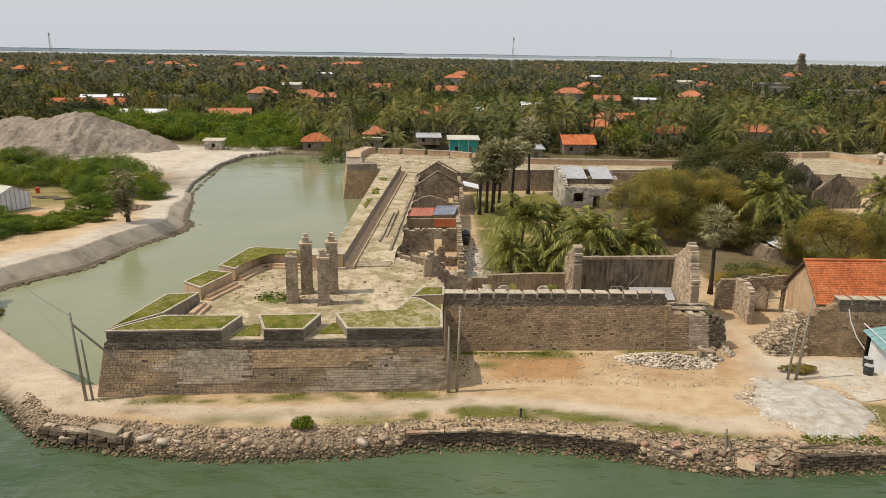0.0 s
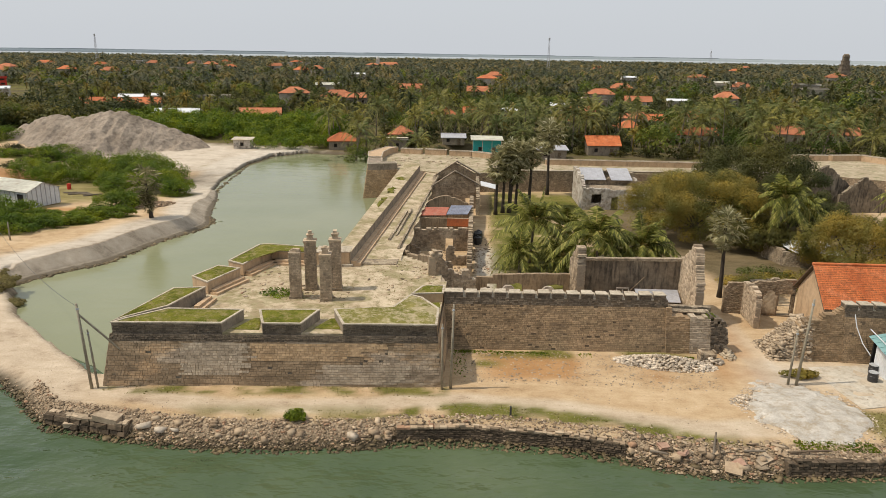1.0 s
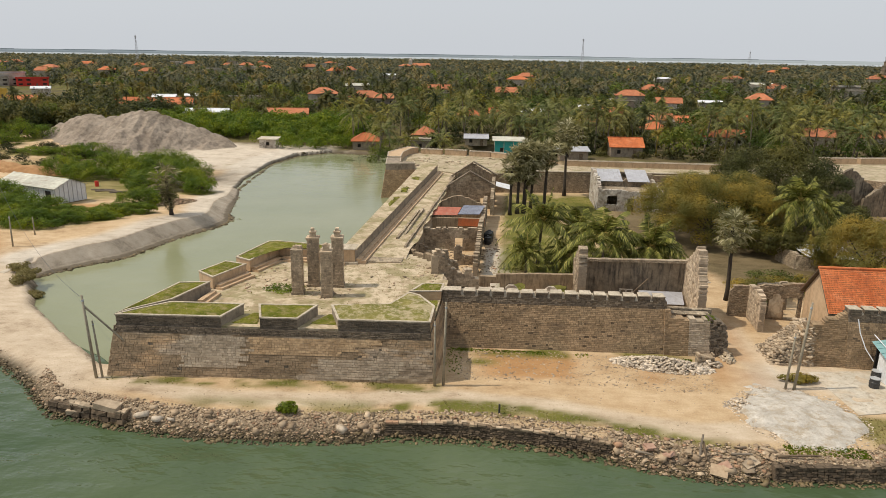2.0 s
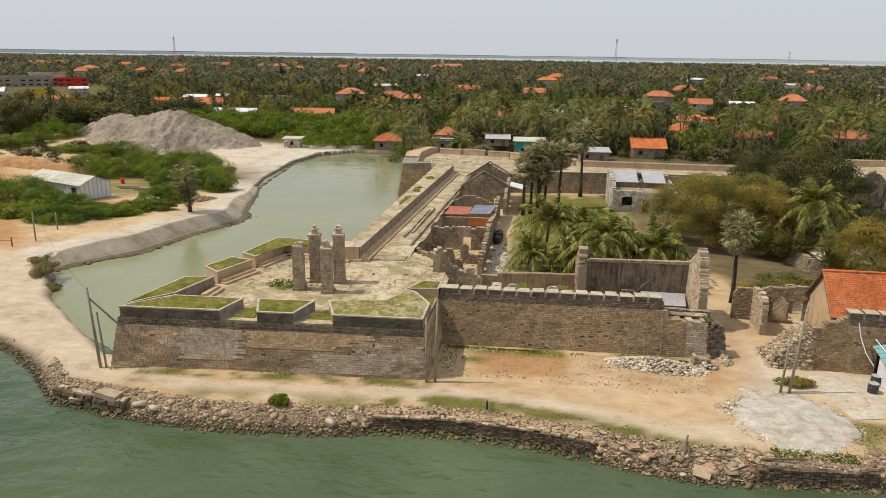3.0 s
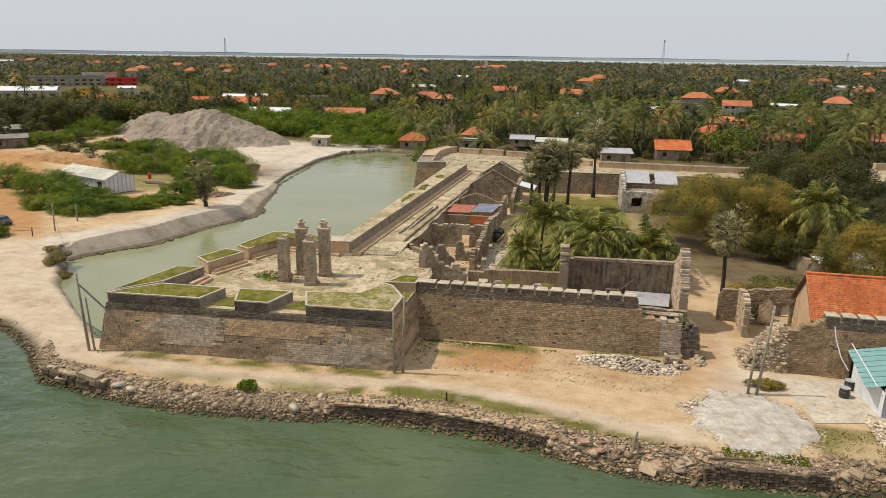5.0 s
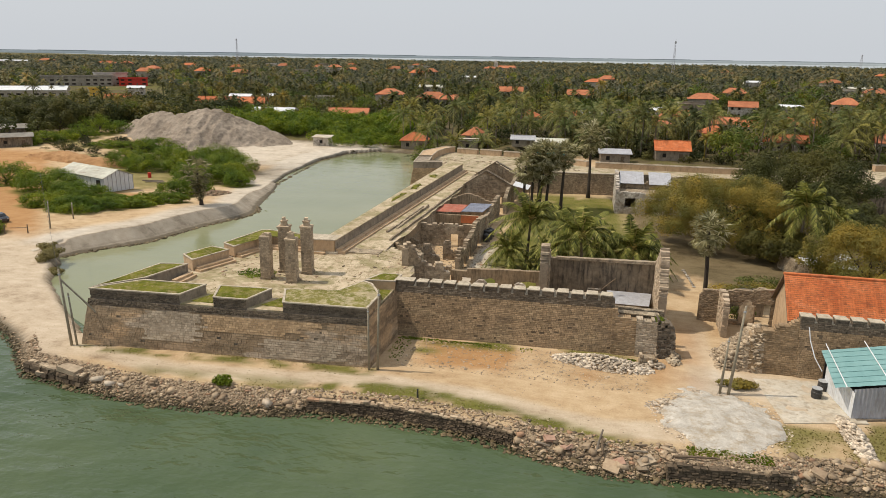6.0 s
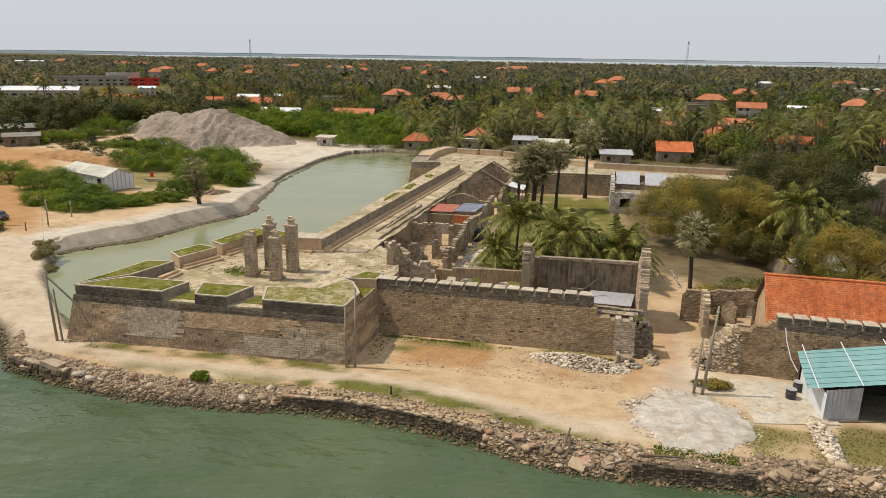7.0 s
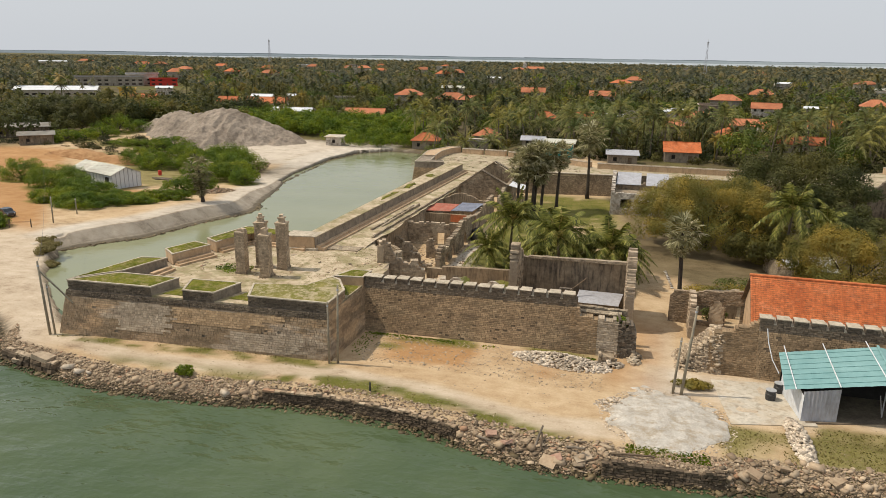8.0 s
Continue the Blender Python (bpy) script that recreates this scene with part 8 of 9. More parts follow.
T, P, G = TILE_TOWN, WALL_PAINT, GREYCOAT
OT = "house with an orange tiled roof among palms"
WT = "pale house with a light sheet roof among palms"
for row in (
    (42.0, 212.0, 9.2, 6.5, 3.2, 2.3, 4, TILE_ORANGE, G, "small grey house with a bright orange roof behind the fort", "gable"),
    (26.0, 201.5, 8.0, 5.0, 2.8, 0.7, 4, SHEET_GREY, G, "low grey house with a metal sheet roof", "shed"),
    (-39.0, 226.0, 8.5, 7, 3.2, 2.2, 10, TILE_OLD, G, "small dark house with an orange-brown tiled roof", "hip"),
    (-21.5, 242.0, 7, 7, 3.4, 2.4, -6, T, P, OT, "hip"),
    (-21.4, 229.0, 6.0, 5.0, 3.2, 0.4, 6, CONCRETE, G, "grey block hut with a flat roof", "flat"),
    (-86.0, 350.0, 14, 11, 8.6, 2.6, 10, T, P, "two-storey house with a broad orange roof", "hip"),
    (-68.5, 370.0, 17, 11, 6.0, 3.0, 6, T, P, OT, "hip"),
    (-82.0, 279.0, 16, 8, 4.4, 2.0, 12, T, P, OT, "gable"),
    (-116.0, 280.0, 17, 9, 4.2, 1.2, 10, SHEET, P, WT, "gable"),
    (-140.5, 374.0, 25, 8, 4.4, 0.5, 26, CONCRETE, P, "long pale flat-roofed house", "flat"),
    (-165.5, 373.0, 6, 6, 4.6, 0.8, 20, SHEET, P, WT, "gable"),
    (-158.0, 318.0, 34, 9, 4.2, 2.6, 14, TILE_OLD, P, "long house with a weathered orange roof", "gable"),
):
    cottage(*row)
for row in (
    (71.0, 392.0, 15, 10, 8.4, 2.6, -4, T, P, "two-storey house with an orange roof and red gable", "hip"),
    (88.5, 379.0, 13, 9, 5.6, 2.4, -6, T, WHITE, OT, "gable"),
    (145.0, 412.0, 13, 10, 6.4, 3.2, -10, T, P, OT, "hip"),
    (41.5, 287.0, 11, 8, 3.6, 2.6, -8, T, P, OT, "hip"),
    (52.0, 330.0, 12, 8, 3.8, 2.4, -4, T, P, OT, "gable"),
    (44.5, 345.0, 9, 7, 5.2, 1.0, 0, SHEET, WHITE, WT, "gable"),
    (60.0, 345.0, 10, 9, 8.2, 0.9, 0, CONCRETE, G, "grey concrete house with a flat roof", "flat"),
    (70.0, 304.0, 9, 8, 3.4, 2.3, -14, T, P, OT, "gable"),
    (78.0, 298.0, 8, 8, 3.2, 2.0, 12, TILE_OLD, P, OT, "gable"),
    (79.5, 246.0, 13, 7, 3.2, 2.0, -4, TILE_OLD, WHITE, "white house with a weathered tiled roof", "gable"),
    (131.0, 252.0, 11, 7, 3.4, 2.2, -8, T, P, OT, "gable"),
):
    cottage(*row)
for row in (
    (17.0, 322.0, 10, 7, 4.0, 1.0, 0, SHEET, WHITE, WT, "gable"),
    (4.0, 314.0, 11, 7, 3.6, 2.2, 4, TILE_OLD, P, OT, "gable"),
    (-9.5, 303.0, 10, 8, 3.6, 2.2, 6, TILE_OLD, P, OT, "hip"),
    (26.0, 316.0, 6, 5, 6.0, 0.6, 0, CONCRETE, WHITE, "narrow white tower-like house", "flat"),
    (-3.0, 228.0, 7, 5, 2.6, 0.9, 4, SHEET_GREY, G, "low shed with a weathered sheet roof", "gable"),
    (104.0, 505.0, 16, 10, 6.6, 3.2, -6, T, P, OT, "hip"),
    (206.0, 560.0, 16, 10, 6.6, 3.2, -8, T, P, OT, "hip"),
    (222.0, 655.0, 24, 10, 6.0, 1.2, -8, SHEET_OLD, P, WT, "gable"),
    (248.0, 437.0, 24, 9, 5.0, 0.8, -10, CONCRETE, P, "long pale flat-roofed building", "flat"),
    (300.0, 535.0, 30, 10, 5.4, 0.8, -12, CONCRETE, P, "long pale flat-roofed building", "flat"),
    (355.0, 560.0, 20, 12, 9.5, 3.0, -14, T, WHITE, "white two-storey house with an orange roof", "hip"),
    (330.0, 500.0, 16, 10, 6, 2.6, -10, T, P, OT, "gable"),
):
    cottage(*row)
for row in (
    (-40.0, 470.0, 15, 9, 5.6, 2.8, 6, T, P, OT, "gable"),
    (5.5, 452.0, 15, 9, 5.6, 2.8, 0, T, P, OT, "gable"),
    (-56.0, 356.0, 10, 8, 6.6, 2.0, 4, T, P, OT, "gable"),
    (-157.0, 326.0, 10, 8, 6.4, 1.4, 14, SHEET, WHITE, WT, "gable"),
    (-287.0, 385.0, 9, 8, 4.6, 0.6, 32, YELLOW_PAINT, YELLOW_PAINT, "yellow-painted shop building in the town", "flat"),
    (-352.0, 508.0, 21, 10, 5.6, 0.9, 38, RED_PAINT, RED_PAINT, "red-clad shop building in the town", "flat"),
    (-320.0, 363.0, 46, 14, 4.2, 2.0, 31, SHEET, P, "long warehouse with a white sheet roof", "gable"),
    (-386.0, 486.0, 50, 12, 7.4, 0.8, 40, SHEET_GREY, WALL_PAINT, "long grey three-storey town building", "flat"),
    (-371.0, 506.0, 24, 10, 9.4, 0.8, 44, SHEET_GREY, WALL_PAINT, "tall grey concrete building in the town", "flat"),
):
    cottage(*row)
for row in (
    (-236.0, 336.0, 13, 8, 3.2, 2.0, 28, TILE_OLD, P, OT, "gable"),
    (-275.0, 406.0, 10, 7, 4.8, 1.0, 30, SHEET, WHITE, WT, "gable"),
    (-710.0, 938.0, 30, 18, 7.4, 3.6, 36, TILE_OLD, P, OT, "hip"),
    (-698.0, 964.0, 22, 14, 7.4, 3.4, 36, T, P, OT, "hip"),
    (-905.0, 968.0, 40, 16, 8.0, 1.2, 42, SHEET, P, WT, "gable"),
    (-930.0, 1068.0, 26, 16, 7.6, 3.4, 40, T, P, OT, "hip"),
    (-481.0, 730.0, 17, 11, 6.6, 2.8, 32, T, P, OT, "hip"),
    (-584.0, 957.0, 24, 14, 6.8, 3.2, 30, TILE_OLD, P, OT, "hip"),
    (-484.0, 915.0, 20, 12, 6.8, 3.0, 28, TILE_OLD, P, OT, "hip"),
    (-407.0, 1022.0, 18, 12, 6.8, 3.0, 20, T, P, OT, "hip"),
    (-307.0, 894.0, 17, 11, 7.0, 2.8, 18, TILE_OLD, P, OT, "hip"),
):
    cottage(*row)
for row in (
    (-247.0, 1048.0, 13, 10, 9.5, 1.0, 14, CONCRETE, WHITE, "narrow white block house", "flat"),
    (-96.0, 475.0, 15, 9, 6.8, 1.2, 12, SHEET_OLD, P, WT, "gable"),
    (113.0, 252.0, 9, 7, 3.4, 2.2, -12, T, P, OT, "gable"),
    (118.0, 410.0, 12, 8, 4.4, 0.8, -10, SHEET, WHITE, WT, "gable"),
    (204.0, 590.0, 20, 10, 6.6, 0.9, -14, SHEET_OLD, P, WT, "flat"),
    (-153.0, 178.5, 9.5, 6, 3.0, 0.6, 44, ROOF_DULL, RUIN_DARK, "long low shed with a grey sheet roof", "shed"),
    (-172.0, 192.0, 16, 7, 3.2, 0.8, 44, ROOF_DULL, RUIN_DARK, "low dark shed with a dull sheet roof", "shed"),
    (-350.0, 680.0, 18, 11, 7.0, 3.2, 14, T, P, OT, "hip"),
    (-185.0, 770.0, 18, 11, 8.0, 3.2, 8, TILE_OLD, WHITE, OT, "hip"),
    (-106.0, 664.0, 13, 11, 8.0, 1.0, 6, SHEET, P, WT, "gable"),
    (-345.0, 930.0, 18, 11, 9.0, 3.2, 14, T, P, OT, "hip"),
    (-430.0, 950.0, 18, 11, 9.0, 3.2, 14, T, P, OT, "hip"),
    (-250.0, 900.0, 20, 11, 9.0, 3.2, 14, T, P, OT, "hip"),
    (20.0, 700.0, 16, 11, 8.0, 3.2, 0, T, P, OT, "hip"),
    (150.0, 700.0, 16, 11, 8.0, 1.2, 0, SHEET, WHITE, WT, "gable"),
):
    cottage(*row)
for row in (
    (98.0, 300.0, 11, 8, 4.2, 2.4, -8, TILE_OLD, P, OT, "gable"),
    (60.0, 262.0, 8, 7, 3.6, 2.2, 8, TILE_OLD, P, OT, "hip"),
    (-70.5, 222.5, 5.4, 4.0, 3.0, 0.35, 4, CONCRETE, WHITE, "small white hut with a flat concrete roof", "shed"),
):
    cottage(*row)
teal = cottage(7.6, 209.0, 8.0, 5.5, 4.2, 0.5, 2, SHEET_OLD, TEAL_PAINT, "teal-painted wooden house with a sheet roof", "shed", 0.8)
for x in (-4.2, -1.4, 1.4, 4.2):
    part("porch_post", Mesh().box(x - 0.08, -3.4, 0, x + 0.08, -3.24, 4.1), WHITE, teal)
rows_far = random.Random(71)
for k in range(30):
    d = rows_far.uniform(430, 1500)
    a = radians(rows_far.uniform(54, 132))
    x, y = d * math.cos(a), d * math.sin(a)
    w = rows_far.uniform(12, 20)
    if x < -170 and y < 700:
        x, y = x * 1.6, y * 1.6
    rf = rows_far.choice((T, T, TILE_OLD, SHEET, CONCRETE))
    cottage(x, y, w, w * 0.65, rows_far.uniform(6.5, 10.5), rows_far.uniform(2.2, 3.4) if rf in (T, TILE_OLD) else 0.9, rows_far.uniform(-25, 25), rf, P, OT if rf in (T, TILE_OLD) else WT, "hip" if rf in (T, TILE_OLD) else "flat")

minaret = empty("church_tower", "white and ochre tower of a far church", "tower", (-148.0, 1090.0, -4.0))
part("tower_wall", Mesh().box(-3, -3, 0, 3, 3, 18), WHITE, minaret)
part("belfry", Mesh().box(-2.4, -2.4, 18, 2.4, 2.4, 22), WHITE, minaret)
part("dome", Mesh().tube([(0, 0, 22), (0, 0, 23.5), (0, 0, 25), (0, 0, 26.5)], [2.6, 2.4, 1.5, 0.2], 10), WHITE, minaret)
part("nave", Mesh().box(3, -6, 0, 30, 6, 15), WHITE, minaret)
part("nave_roof", Mesh().prism([(2, -7, 15), (31, -7, 15), (31, 7, 15), (2, 7, 15)], [(4, -0.5, 18.5), (29, -0.5, 18.5), (29, 0.5, 18.5), (4, 0.5, 18.5)]), TILE_TOWN, minaret)
gopuram = empty("temple_tower", "dark stepped temple tower rising above the palms", "tower", (438.0, 880.0, 1.5))
for k in range(7):
    part("tier", Mesh().box(-7.5 + k * 0.75, -6 + k * 0.6, 4.4 * k, 7.5 - k * 0.75, 6 - k * 0.6, 4.4 * k + 3.9).box(-8 + k * 0.75, -6.5 + k * 0.6, 4.4 * k + 3.7, 8 - k * 0.75, 6.5 - k * 0.6, 4.4 * k + 4.4), RUIN_DARK, gopuram)
part("crest", Mesh().box(-3, -2.4, 30.8, 3, 2.4, 32.6).tube([(-2.4, 0, 32.6), (2.4, 0, 32.6)], [1.4, 1.4], 8), RUIN_DARK, gopuram)


def lattice_tower(x, y, h, w, label):
    e = empty("radio_mast", label, "mast", (x, y, 1.5))
    for sx in (-1, 1):
        for sy in (-1, 1):
            part("leg", Mesh().tube([(sx * w, sy * w, 0), (sx * w * 0.25, sy * w * 0.25, h)], [0.28, 0.2], 5), SHEET_GREY, e)
    n = 10
    for k in range(n):
        t0, t1 = k / n, (k + 1) / n
        r0, r1 = w * (1 - 0.75 * t0), w * (1 - 0.75 * t1)
        part("brace", Mesh().tube([(-r0, -r0, h * t0), (r1, -r1, h * t1)], [0.13, 0.13], 4).tube([(r0, -r0, h * t0), (-r1, -r1, h * t1)], [0.13, 0.13], 4), SHEET_GREY, e)
    part("aerial", Mesh().tube([(0, 0, h), (0, 0, h + 4)], [0.15, 0.1], 5).box(-1.4, -0.6, h - 5, 1.4, 0.6, h - 1), SHEET, e)


lattice_tower(118, 1190, 54, 2.0, "tall lattice radio mast beyond the palms")
lattice_tower(-712, 1330, 52, 2.2, "far lattice radio mast near the horizon")
lattice_tower(600, 1900, 42, 3.2, "distant lattice radio mast")


TREE_GREEN = leafmat("green_tree_leaf", (0.075, 0.108, 0.018), (0.205, 0.255, 0.046), (0.31, 0.345, 0.08), 0.25, wide=0.08, single=True)
BUSH_OLIVE_DARK = leafmat("undergrowth_leaf", (0.03, 0.036, 0.012), (0.10, 0.105, 0.034), (0.18, 0.17, 0.065), 0.3, wide=0.06, single=True)


# ---------------------------------------------------------------- the woods behind, joined by distance
def tile_plants(name, templ, pts, scales, seed, mat, label):
    rr = np.random.default_rng(seed)
    which = rr.integers(0, len(templ), len(pts))
    vs, fs, ts, off = [], [], [], 0
    for k, (tv, tf) in enumerate(templ):
        sel = np.nonzero(which == k)[0]
        if not len(sel):
            continue
        a = rr.uniform(0, math.tau, len(sel))
        ca, sa = np.cos(a)[:, None], np.sin(a)[:, None]
        v = tv[None] * scales[sel][:, None, None]
        w = np.stack([v[..., 0] * ca - v[..., 1] * sa, v[..., 0] * sa + v[..., 1] * ca, v[..., 2] * rr.uniform(0.8, 1.2, (len(sel), 1))], -1) + pts[sel][:, None]
        vs.append(w.reshape(-1, 3))
        fs.append((tf[None] + off + np.arange(len(sel))[:, None, None] * len(tv)).reshape(-1, tf.shape[1]))
        ts.append(np.repeat(rr.uniform(0, 1, len(sel)) ** 1.25, len(tv)))
        off += len(sel) * len(tv)
    me = np_mesh(name, np.concatenate(vs), np.concatenate(fs))
    me.attributes.new("plant", "FLOAT", "POINT").data.foreach_set("value", np.concatenate(ts).astype(np.float32))
    me.materials.append(mat)
    return tagged(new(name, me), label, "trees", kind="stuff")


def low_palm(seed, nf, nl, h, lw):
    V, F = coco_crown(seed, nf, 4.2, nl, lw, 1.1)
    V = V + np.array([0, 0, h])
    r = 0.16
    tr = [(-r, -r, -0.5), (r, -r, -0.5), (r, r, -0.5), (-r, r, -0.5), (-r, -r, h), (r, -r, h), (r, r, h), (-r, r, h)]
    n = len(V)
    return np.concatenate([V, np.array(tr)]), np.concatenate([F, n + np.array([(0, 1, 5), (0, 5, 4), (1, 2, 6), (1, 6, 5), (2, 3, 7), (2, 7, 6), (3, 0, 4), (3, 4, 7)])])


def strip_palm(seed, nf, length, h, width):
    """A palm seen from afar: arched leaves folded along the rib, swept by the wind."""
    r = random.Random(seed)
    V, F = [], []
    for k in range(nf):
        a, el = k * 2.39996 + r.uniform(-0.25, 0.25), radians(68 - 78 * k / nf + r.uniform(-8, 8))
        L, droop = length * r.uniform(0.8, 1.12), 0.55 + 0.5 * math.cos(el)
        sd = np.array([-math.sin(a), math.cos(a), 0])
        base = len(V)
        for i in range(4):
            t = i / 3
            rr_ = L * (t * math.cos(el) - 0.1 * t * t * droop)
            p = np.array([rr_ * math.cos(a) + 0.1 * L * t * t, rr_ * math.sin(a), h + L * (t * math.sin(el) - 0.62 * droop * t * t)])
            w = width * (0.35, 1.0, 0.85, 0.12)[i]
            V += [p, p + sd * w - np.array([0, 0, 0.45 * w]), p - sd * w - np.array([0, 0, 0.45 * w])]
        for i in range(3):
            q = base + 3 * i
            F += [(q, q + 1, q + 4), (q, q + 4, q + 3), (q, q + 3, q + 5), (q, q + 5, q + 2)]
    q, c = len(V), 0.17
    V += [np.array(v) for v in ((-c, -c, -0.5), (c, -c, -0.5), (0, c, -0.5), (-c, -c, h), (c, -c, h), (0, c, h))]
    F += [(q, q + 1, q + 4), (q, q + 4, q + 3), (q + 1, q + 2, q + 5), (q + 1, q + 5, q + 4), (q + 2, q, q + 3), (q + 2, q + 3, q + 5)]
    return np.array(V), np.array(F)


def low_tree(seed, n, size, r=3.4, h=6.0):
    return leaf_cloud(lobes_for(r, r, h, 6, seed, 0.0), n, size, seed)


HOUSES = np.array([(o.location.x, o.location.y) for o in scene.objects if o.get("category") == "house" and o.location.y > 100])


def town_points(n, d0, d1, seed, clear=6.0):
    rr = np.random.default_rng(seed)
    d = np.sqrt(rr.uniform(d0 ** 2, d1 ** 2, n))
    a = np.radians(rr.uniform(50, 140, n))
    x, y = d * np.cos(a), d * np.sin(a)
    ok = (y > 204) & ~((x > -70) & (x < -46) & (y < 229)) & ~((x > -140) & (x < -44) & (y < 276)) & ~((x > -165) & (x < -62) & (y < 236)) & ~((x < -44) & (y < 222))
    ok &= fbm(x, y, 38.0, seed) > 0.40
    dx, dy = x[:, None] - HOUSES[None, :, 0], y[:, None] - HOUSES[None, :, 1]
    ok &= np.min(dx ** 2 + (dy + 1.5) ** 2, 1) > clear ** 2 * 0.75
    # yards: lower plants stand in front of the houses
    k = y[:, None] / HOUSES[None, :, 1]
    yard = (np.abs(x[:, None] - HOUSES[None, :, 0] * k) < 8.0) & (dy < 0) & (dy > -0.15 * HOUSES[None, :, 1])
    low = np.where(yard.any(1), 0.55, 1.0)
    wide = (HOUSES[:, 0] < -262) & (HOUSES[:, 1] > 350) & (HOUSES[:, 1] < 515)
    ok &= ~((np.abs(x[:, None] - HOUSES[None, wide, 0] * k[:, wide]) < 24.0) & (dy[:, wide] < 0) & (dy[:, wide] > -95)).any(1)
    return np.stack([x, y, height(x, y) - 0.2], -1)[ok], low[ok]


GROVE_CROWNS = [np_mesh("crown", *coco_crown(s, 16, 5.0, 18, 0.075, 1.05)) for s in (51, 52, 53)]
GROVE_NEAR = leafmat("near_grove_leaf", (0.08, 0.096, 0.026), (0.30, 0.30, 0.10), (0.56, 0.5, 0.24), 0.45, wide=0.08)
GROVE_NEAR_RIB = leafmat("near_grove_rib", (0.16, 0.15, 0.06), (0.34, 0.30, 0.15), (0.46, 0.4, 0.24), 0.5)
for me in GROVE_CROWNS:
    ribbed(me, 16, 18)
    me.materials[0], me.materials[1] = GROVE_NEAR, GROVE_NEAR_RIB
rg = random.Random(88)
spots = []
while len(spots) < 100:
    x, y = rg.uniform(-46, 130), rg.uniform(205, 275)
    if min((x - hx) ** 2 + (y - hy) ** 2 for hx, hy in HOUSES) < 30 or any((x - a) ** 2 + (y - b) ** 2 < 12 for a, b in spots):
        continue
    if any(abs(x - hx * y / hy) < 4 and 0 < hy - y < 14 for hx, hy in HOUSES):
        continue
    spots.append((x, y))
for k, (x, y) in enumerate(spots):
    coconut_palm(x, y, rg.uniform(6.0, 12.5), (rg.uniform(-2.0, 2.0), rg.uniform(-0.8, 0.8)), rg.uniform(1.3, 1.75), k * 53, k, "tall windblown coconut palm among the town houses", "coconut palms of the town", GROVE_CROWNS)
p, low = town_points(3000, 200, 440, 1)
s = np.random.default_rng(2).uniform(0.5, 1.2, len(p)) * low
cut = int(len(p) * 0.58)
tile_plants("palm_grove", [low_palm(q, 15, 7, 5.0 + 1.6 * (q % 4), 0.2) for q in (11, 12, 13, 14)], p[:cut], s[:cut], 3, GROVE_LEAF, "grove of coconut palms between the houses")
tile_plants("garden_trees", [low_tree(q, 230, 0.47, 4.4, 6.4) for q in (21, 22, 23)], p[cut:], s[cut:], 4, TREE_DARK, "dark garden trees between the houses")
q_, low = town_points(260, 200, 440, 61, 7.0)
tile_plants("broad_trees", [leaf_cloud(clump_lobes(6.2, 6.2, 8.8, 24, q, -0.2, 0.26), 700, 0.42, q) for q in (62, 63, 64)], q_, np.random.default_rng(65).uniform(0.7, 1.15, len(q_)) * low, 66, TREE_GREEN, "broad leafy trees standing between the palms")
q_, low = town_points(2100, 200, 440, 41, 5.0)
tile_plants("garden_shrubs", [low_tree(q, 100, 0.4, 3.2, 2.8) for q in (36, 37)], q_, np.random.default_rng(42).uniform(0.7, 1.3, len(q_)), 43, BUSH_OLIVE_DARK, "undergrowth between the town houses")
p, low = town_points(8200, 440, 950, 5)
s = np.random.default_rng(6).uniform(0.55, 1.2, len(p)) * low
cut = int(len(p) * 0.55)
tile_plants("palm_woods", [strip_palm(q, 9, 4.6, 6.0 + 1.6 * (q % 4), 0.85) for q in (15, 16, 17, 18)], p[:cut], s[:cut], 7, COCO_HAZED, "distant coconut palm woods")
tile_plants("far_trees", [low_tree(q, 46, 1.15, 5.0, 7.0) for q in (24, 25, 26)], p[cut:], s[cut:] * 1.1, 8, TREE_DARK, "distant dark trees among the palms")
q_, low = town_points(420, 440, 950, 71, 8.0)
tile_plants("far_broad_trees", [low_tree(q, 220, 0.85, 8.0, 10.0) for q in (72, 73)], q_, np.random.default_rng(75).uniform(0.7, 1.2, len(q_)) * low, 76, TREE_GREEN, "distant broad trees rising from the woods")
rr = np.random.default_rng(9)
n = 15000
d, a = np.sqrt(rr.uniform(930 ** 2, 2600 ** 2, n)), np.radians(rr.uniform(48, 140, n))
x, y = d * np.cos(a), d * np.sin(a)
z = height(x, y)
ok = (z > -0.5) & (fbm(x, y, 120.0, 3) > 0.28)
p = np.stack([x, y, z - 0.3], -1)[ok]
tile_plants("horizon_woods", [low_tree(q, 11, 2.4, 5.0, 7.0) for q in (27, 28, 29)], p, rr.uniform(0.85, 1.5, len(p)), 10, COCO_HAZED, "far woods running to the coast")
